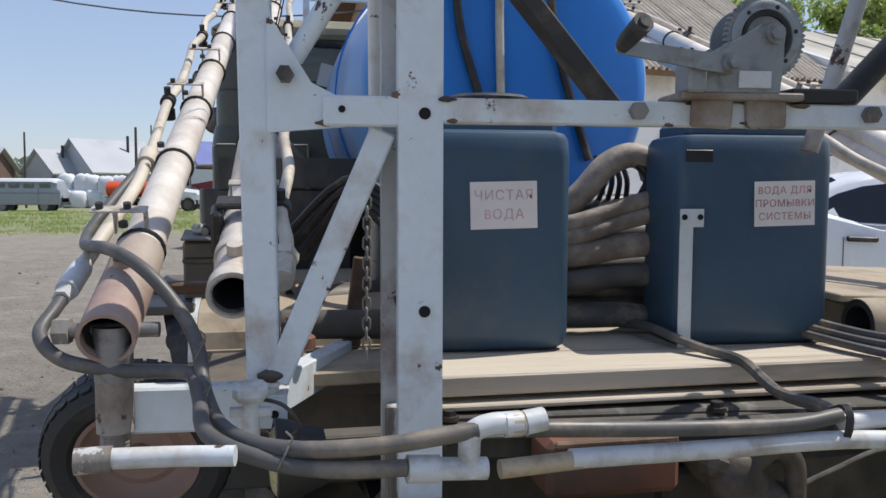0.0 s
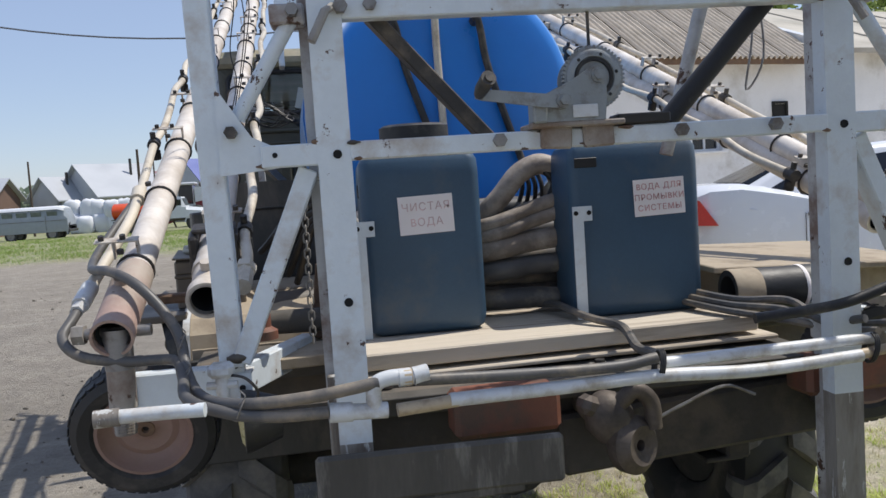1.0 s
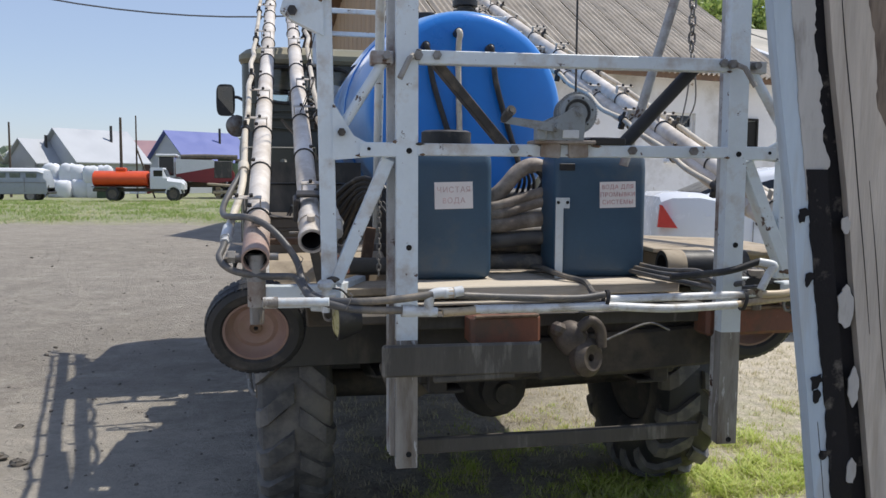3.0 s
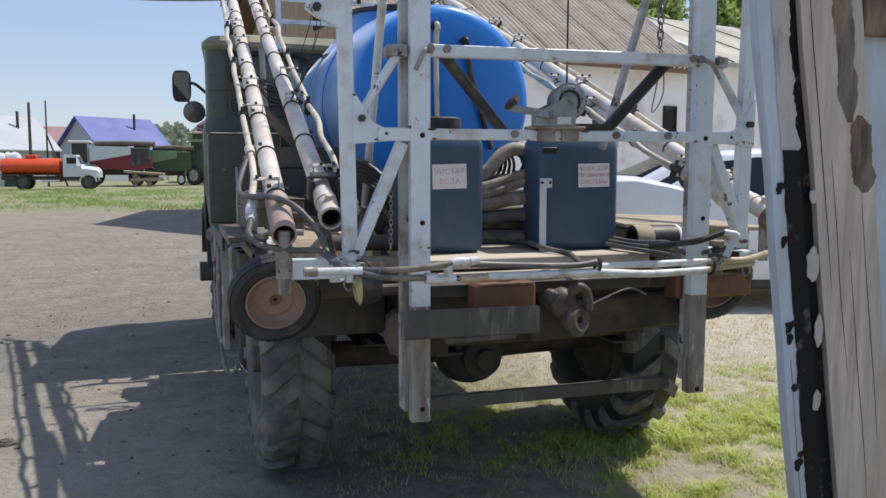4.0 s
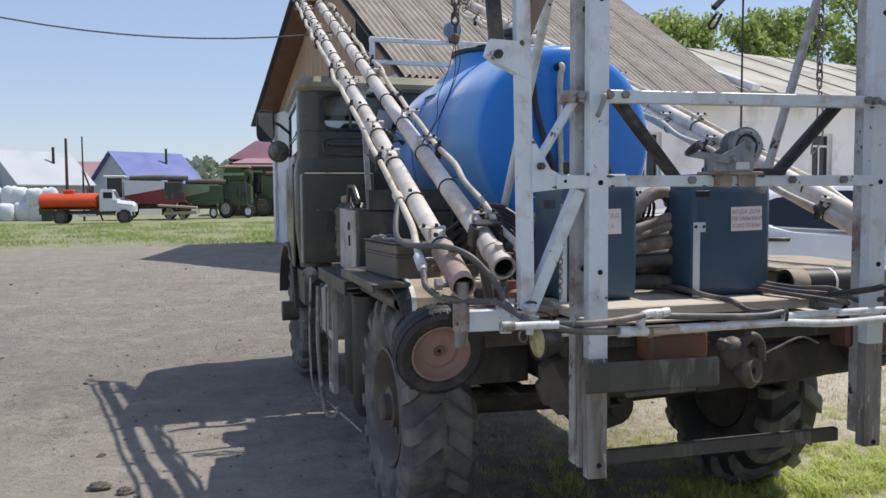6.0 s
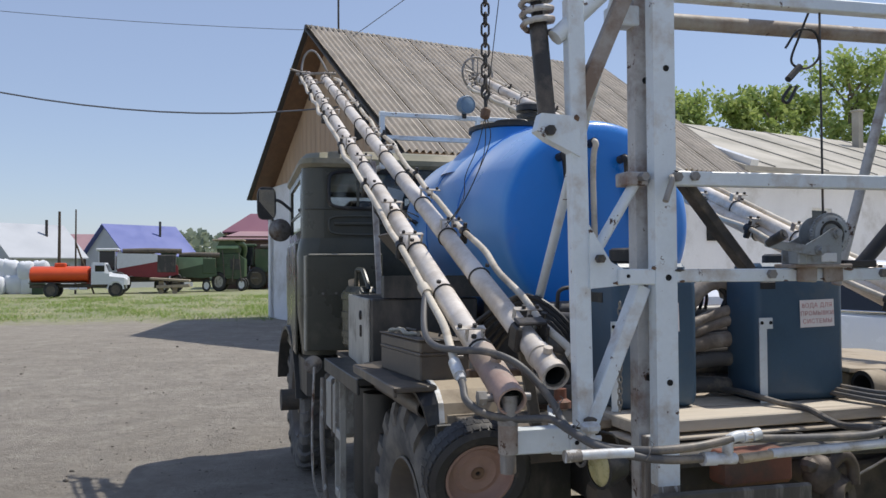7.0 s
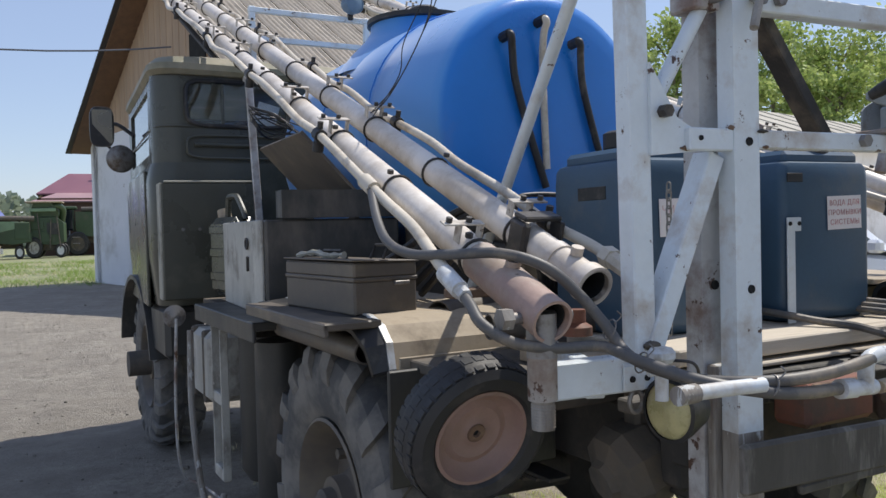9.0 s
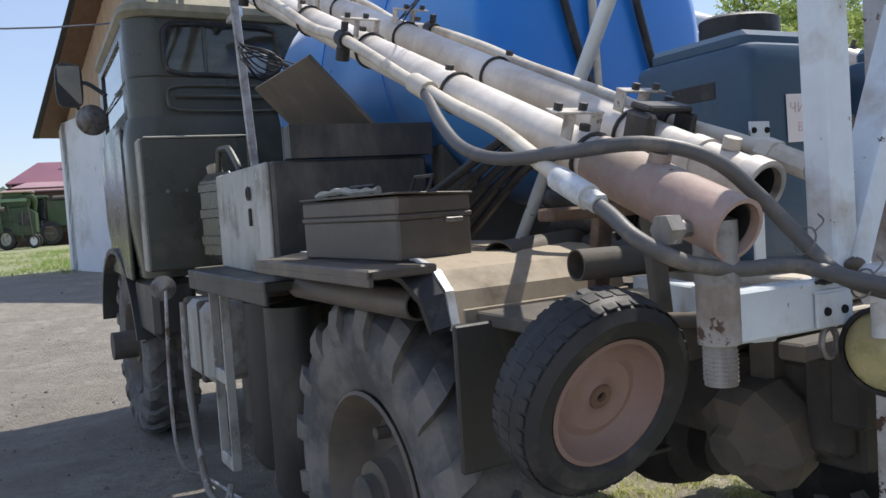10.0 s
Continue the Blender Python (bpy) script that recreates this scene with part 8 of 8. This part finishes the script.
def green_harvester(m, label):
    """An old self-propelled forage machine: slab sides, pipes, ladders, big and small wheels."""
    t = thing("forage_harvester", tuple(m.translation), label, "harvester", "green harvesters")
    rnd = random.Random(int(abs(m.translation.x) * 10))
    body = part("body", Geo().loft([[m @ Vector(v) for v in ((x, -1.2, z0), (x, -1.2, z1), (x, 1.2, z1), (x, 1.2, z0))] for x, z0, z1 in ((0, 1.2, 2.5), (0.4, 1.0, 2.75), (2.6, 0.9, 2.8), (3.2, 1.1, 2.4))], smooth=False), M["green_far"], t)
    part("hopper", Geo().loft([[m @ Vector(v) for v in ((x, -1.0, z0), (x, -1.15, z1), (x, 1.15, z1), (x, 1.0, z0))] for x, z0, z1 in ((0.5, 2.8, 3.2), (0.7, 2.8, 3.75), (2.2, 2.8, 3.8), (2.7, 2.8, 3.3))], smooth=False), M["green_far"], t, "raised sheet-metal hopper")
    part("rim_board", Geo().box((1.6, -0.4, 3.84), (3.1, 1.9, 0.1), b=0.03, m=m), M["tan_sheet"], t, "pale dusty top sheet")
    part("light_panel", Geo().box((1.5, -1.24, 3.3), (2.2, 0.05, 0.22), b=0.02, m=m), M["pale_green"], t, "sun-bleached green panel")
    part("side_panel", Geo().box((0.9, -1.23, 2.25), (1.3, 0.05, 0.55), b=0.02, m=m), M["green_far"], body)
    part("side_panel", Geo().box((2.3, -1.23, 2.0), (1.0, 0.05, 0.8), b=0.02, m=m), M["cabinet"], body)
    part("side_panel", Geo().box((1.2, -1.23, 1.45), (1.9, 0.05, 0.7), b=0.02, m=m), M["green_far"], body)
    for k in range(5):
        x = -0.15 + 0.75 * k + rnd.uniform(-0.1, 0.1)
        part("stay", Geo().tube([m @ Vector((x, -1.35, 0.5 + rnd.uniform(-0.2, 0.3))), m @ Vector((x + rnd.uniform(-0.3, 0.3), -1.35, 2.9 + rnd.uniform(-0.4, 0.5)))], 0.045, 6), M["chassis"], t)
    for z in (0.7, 1.1, 1.5, 1.9, 2.3):
        part("rung", Geo().box((0.12, -1.4, z), (0.5, 0.12, 0.05), m=m), M["chassis"], t)
    part("chute", Geo().tube(smooth_path([m @ Vector(p) for p in ((2.9, 0, 2.4), (3.1, -0.4, 3.3), (2.6, -0.8, 3.6), (1.9, -1.0, 3.3))], 5), 0.22, 12), M["green_far"], t)
    part("belly", Geo().box((1.6, 0, 0.75), (2.8, 1.6, 0.5), b=0.05, m=m), M["chassis"], t)
    wheel_set(t, ((0.7, -1.2), (0.7, 1.2)), 0.72, 0.45, m, "cabinet_grey")
    wheel_set(t, ((2.9, -1.1), (2.9, 1.1)), 0.5, 0.32, m, "bag")


green_harvester(pose(-4.55, 61.5, 0, 0, 0, -4) @ Matrix.Diagonal((0.74, 1, 1, 1)), "old dark green harvester beside the barn")
solo("trailer", Geo().box((-7.2, 56.5, 0.95), (2.6, 1.2, 0.16), (0, 4, 0), 0.03).box((-7.0, 56.2, 0.5), (2.2, 0.5, 0.22), (0, -2, 0), 0.03).box((-6.9, 56.3, 0.25), (0.3, 0.3, 0.5)).box((-7.8, 56.4, 0.4), (0.3, 0.3, 0.9)), M["tan_sheet"], "low rusty implement with pale boards", "implement")

# bulk bags
rnd = random.Random(4)
for k in range(11):
    row = 0 if k < 6 else 1
    n = k - (0, 6)[row]
    w = rnd.uniform(0.5, 0.62)
    x, y = -20.75 + n * 0.9 + 0.72 * row + rnd.uniform(-0.15, 0.15), 60 + rnd.uniform(-0.3, 0.3) + row * 0.35
    z0, hz, lean = row * 1.08, rnd.uniform(1.1, 1.3), rnd.uniform(-0.1, 0.1)
    rings = []
    for z, sz in ((0, 0.9), (0.08, 1.0), (0.55, 1.06), (0.9, 1.0), (1.02, 0.8), (1.08, 0.4)):
        rings.append([(x + lean * z + sz * w * math.copysign(abs(math.cos(a)) ** 0.6, math.cos(a)), y + sz * w * math.copysign(abs(math.sin(a)) ** 0.6, math.sin(a)), z0 + z * hz + 0.06 * math.sin(3 * a + k)) for a in [j * math.pi / 8 for j in range(16)]])
    solo("bulk_bag", Geo().loft(rings), M["bag"], "stuffed white woven bulk bag in a stack", "bag", "stacked bulk bags")
g = Geo().box((-16.0, 58.0, 0.9), (0.9, 0.6, 0.7), b=0.05).box((-16.0, 58.0, 0.35), (0.7, 0.1, 0.7)).tube([(-16.3, 58, 1.2), (-16.2, 58, 1.9)], 0.04)
solo("green_cart", g, M["green_far"], "small green machine beside the bags", "machine")


# ---- houses beyond ----
def house(name, x0, x1, y, depth, eave, ridge, wall, roof, label, gable_left=True, windows=2, hip=0.0, turn=0.0):
    """A house with its ridge along x; its gable ends are real walls."""
    cx = (x0 + x1) / 2
    h = thing(name, (cx, y, 0), label, "house", "far houses")
    L = x1 - x0
    m = pose(cx, y, 0, 0, 0, turn)
    hs = [(-L / 2 + (k + 0.5) * L / windows - 0.5, -L / 2 + (k + 0.5) * L / windows + 0.5, 1.0, 2.2) for k in range(windows)]
    part("wall", Geo().panel([-L / 2, L / 2], [0, eave], hs, 0.25, m @ pose(0, -depth / 2, 0)), M[wall], h)
    for k in hs:
        w = part("window", Geo().panel(k[:2], k[2:], [(k[0] + 0.08, (k[0] + k[1]) / 2 - 0.04, k[2] + 0.08, k[3] - 0.08), ((k[0] + k[1]) / 2 + 0.04, k[1] - 0.08, k[2] + 0.08, k[3] - 0.08)], 0.06, m @ pose(0, -depth / 2 + 0.08, 0)), M["white_far"], h)
        part("pane", Geo().box(((k[0] + k[1]) / 2, -depth / 2 + 0.12, (k[2] + k[3]) / 2), (k[1] - k[0], 0.01, k[3] - k[2]), m=m), M["car_glass"], w)
    for s in (-1, 1):
        if hip:
            poly = [(-depth / 2, 0), (depth / 2, 0), (depth / 2, eave), (-depth / 2, eave)]
        else:
            poly = [(-depth / 2, 0), (depth / 2, 0), (depth / 2, eave), (0, ridge - 0.1), (-depth / 2, eave)]
        part("gable", Geo().extrude(poly, 0.25, m @ Matrix(((0, 0, 1, s * L / 2 - (0.25 if s > 0 else 0)), (1, 0, 0, 0), (0, 1, 0, 0), (0, 0, 0, 1)))), M[wall], h)
    o = 0.45
    t = 0.1
    vs = [(-L / 2 - o, -depth / 2 - o, eave - 0.25), (L / 2 + o, -depth / 2 - o, eave - 0.25), (L / 2 + o - hip, 0, ridge), (-L / 2 - o + hip, 0, ridge), (-L / 2 - o, depth / 2 + o, eave - 0.25), (L / 2 + o, depth / 2 + o, eave - 0.25)]
    vs += [(x, yy, z - t) for x, yy, z in vs]
    fs = [(0, 1, 2, 3), (3, 2, 5, 4), (7, 6, 9, 8), (8, 9, 10, 11), (0, 6, 7, 1), (4, 5, 11, 10)]
    fs += [(1, 2, 5), (0, 4, 3), (7, 11, 8), (6, 9, 10), (1, 7, 11, 5), (0, 4, 10, 6)] if hip else [(1, 7, 8, 2), (2, 8, 11, 5), (0, 3, 9, 6), (3, 4, 10, 9)]
    part("roof", Geo().add(vs, fs, m=m), M[roof], h)
    part("chimney", Geo().tube([m @ V(L * 0.18, -depth * 0.2, eave), m @ V(L * 0.18, -depth * 0.2, ridge + 0.35)], 0.12, 10), M["fascia"], h)


house("house", -24.25, -17.85, 75, 6.4, 3.0, 5.75, "wall_far", "roof_white", "pale house with a white metal roof", turn=46)
house("house", -26.4, -23.6, 72.5, 3.2, 2.9, 4.75, "wall_far", "roof_white", "small pale house with a steep white roof", windows=1, turn=60)
house("house", -34.5, -27.6, 68, 6, 3.1, 4.7, "wall_dark", "roof_white", "low brown house with a bright roof", windows=1)
house("house", -21.5, -14.5, 88, 7, 3.4, 5.4, "wall_dark", "roof_salmon", "house with a salmon roof", windows=2)
house("house", -16.05, -8.85, 82, 7.0, 3.2, 6.05, "wall_far", "roof_blue", "pale house with a blue metal roof", turn=40)
house("house", -4.1, 2.8, 72, 8, 4.45, 5.25, "wall_dark", "roof_salmon", "house with a broad salmon lower roof", hip=2.4)
house("house", -3.8, 2.2, 74, 5.5, 5.2, 6.75, "wall_dark", "roof_pink", "upper storey with a plum hipped roof", hip=2.4, windows=1)
house("house", -32, -27, 92, 6, 3.0, 5.2, "wall_dark", "roof_salmon", "small brown far house", windows=1)
house("house", -46, -37, 80, 7, 3.2, 5.6, "wall_far", "roof_white", "pale far house with a white roof")

# poles and wires
for x, y, h, r in ((-14.65, 58, 5.7, 0.12), (-13.6, 58, 5.85, 0.07), (-22.75, 60, 5.4, 0.09)):
    solo("pole", Geo().tube([(x, y, 0), (x + 0.02, y, h)], [r, r * 0.7], 10), M["pole"], "dark timber pole at the yard's edge", "pole", "poles")
solo("pole_stay", Geo().tube([(-13.6, 58, 3.6), (-12.4, 58, 0)], 0.06, 8), M["pole"], "slanting stay of a timber pole", "pole")


def cable(a, b, sag, label, r=0.014):
    a, b = Vector(a), Vector(b)
    pts = [a.lerp(b, k / 24) - V(0, 0, sag * 4 * (k / 24) * (1 - k / 24)) for k in range(25)]
    solo("cable", Geo().tube(pts, r, 6), M["wire"], label, "cable", "overhead cables")


cable((-20, 18, 11.05), (0.4, 18.05, 5.68), 2.14, "overhead cable slung to the barn's gable", 0.02)
cable((-30, 20.15, 10.8), (0.2, 20.15, 8.2), 0.9, "thin overhead cable above the yard", 0.008)
cable((0.9, 20.2, 8.0), (14, 20.2, 19.2), 0.3, "thin overhead cable above the barn", 0.012)
cable((6, 18, 9.2), (60, 40, 19), 0.6, "thin overhead cable above the annex", 0.012)


# ---- trees behind the buildings ----
def tree(x, y, h, spread_, seed, label):
    rnd = random.Random(seed)
    t = thing("tree", (x, y, 0), label, "tree", "trees")
    g = Geo().tube([(x, y, -0.2), (x + 0.1, y, h * 0.4), (x - 0.1, y + 0.1, h * 0.85)], [0.28, 0.2, 0.05], 8)
    tips = []
    for k in range(16):
        z = h * rnd.uniform(0.3, 0.85)
        a = rnd.uniform(0, 6.28)
        r = spread_ * rnd.uniform(0.5, 1.0) * (1.1 - 0.5 * abs(z / h - 0.6))
        e = V(x + r * math.cos(a), y + r * math.sin(a), min(h * 0.97, z + h * rnd.uniform(0.05, 0.22)))
        mid = V(x, y, z).lerp(e, 0.5) + V(0, 0, 0.2)
        g.tube([V(x, y, z), mid, e], [0.09, 0.06, 0.02], 6)
        tips += [e, mid, e.lerp(mid, 0.5)]
    tips += [V(x, y, h * f) for f in (0.8, 0.9, 0.97)]
    part("trunk", g, M["bark"], t)
    lf = Geo()
    for c in tips:
        for _ in range(105):
            o = V(rnd.gauss(0, 1), rnd.gauss(0, 1), rnd.gauss(0, 0.8)) * (spread_ * 0.19)
            p = c + o
            s = rnd.uniform(0.1, 0.24)
            n1 = V(rnd.uniform(-1, 1), rnd.uniform(-1, 1), rnd.uniform(-1, 1)).normalized()
            n2 = n1.cross(V(rnd.uniform(-1, 1), rnd.uniform(-1, 1), rnd.uniform(-1, 1))).normalized()
            k = len(lf.v)
            lf.v += [tuple(p - n1 * s), tuple(p - n2 * s * 0.55), tuple(p + n1 * s), tuple(p + n2 * s * 0.55)]
            lf.f.append((k, k + 1, k + 2, k + 3))
            lf.s.append(False)
    part("crown", lf, M["leaf"], t, "loose bright green leaves")


for i, (x, y, h, s) in enumerate(((21, 39, 11.6, 2.1), (23.6, 41, 11.8, 2.1), (26, 39.5, 11.4, 1.8), (27.9, 39, 12.0, 1.8), (29.9, 40, 12.4, 1.8), (33.2, 39, 14.0, 2.1), (42.6, 40, 16.0, 3.0), (46, 38, 14.6, 3.2), (50, 36, 13, 3.4), (36.5, 36, 9.8, 2.2), (42, 34, 10.6, 2.6))):
    tree(x, y, h, s, 100 + i, "leafy green tree behind the long building")
rnd = random.Random(9)
lf = Geo()
for k in range(5200):
    x = rnd.uniform(-70, 10)
    y = 120 + rnd.uniform(-3, 6)
    top = 4.9 + 2.6 * math.exp(-((x + 10) / 5) ** 2) + 1.5 * noise.noise((x * 0.13, 0, 3)) + 0.9 * noise.noise((x * 0.6, 1, 3))
    z = rnd.uniform(0, 1) ** 0.7 * top
    s = rnd.uniform(0.3, 0.7)
    n1 = V(rnd.uniform(-1, 1), rnd.uniform(-1, 1), rnd.uniform(-1, 1)).normalized()
    n2 = n1.cross(V(0.3, 1, 0.2)).normalized()
    p = V(x, y, z)
    q = len(lf.v)
    lf.v += [tuple(p - n1 * s), tuple(p - n2 * s), tuple(p + n1 * s), tuple(p + n2 * s)]
    lf.f.append((q, q + 1, q + 2, q + 3))
    lf.s.append(False)
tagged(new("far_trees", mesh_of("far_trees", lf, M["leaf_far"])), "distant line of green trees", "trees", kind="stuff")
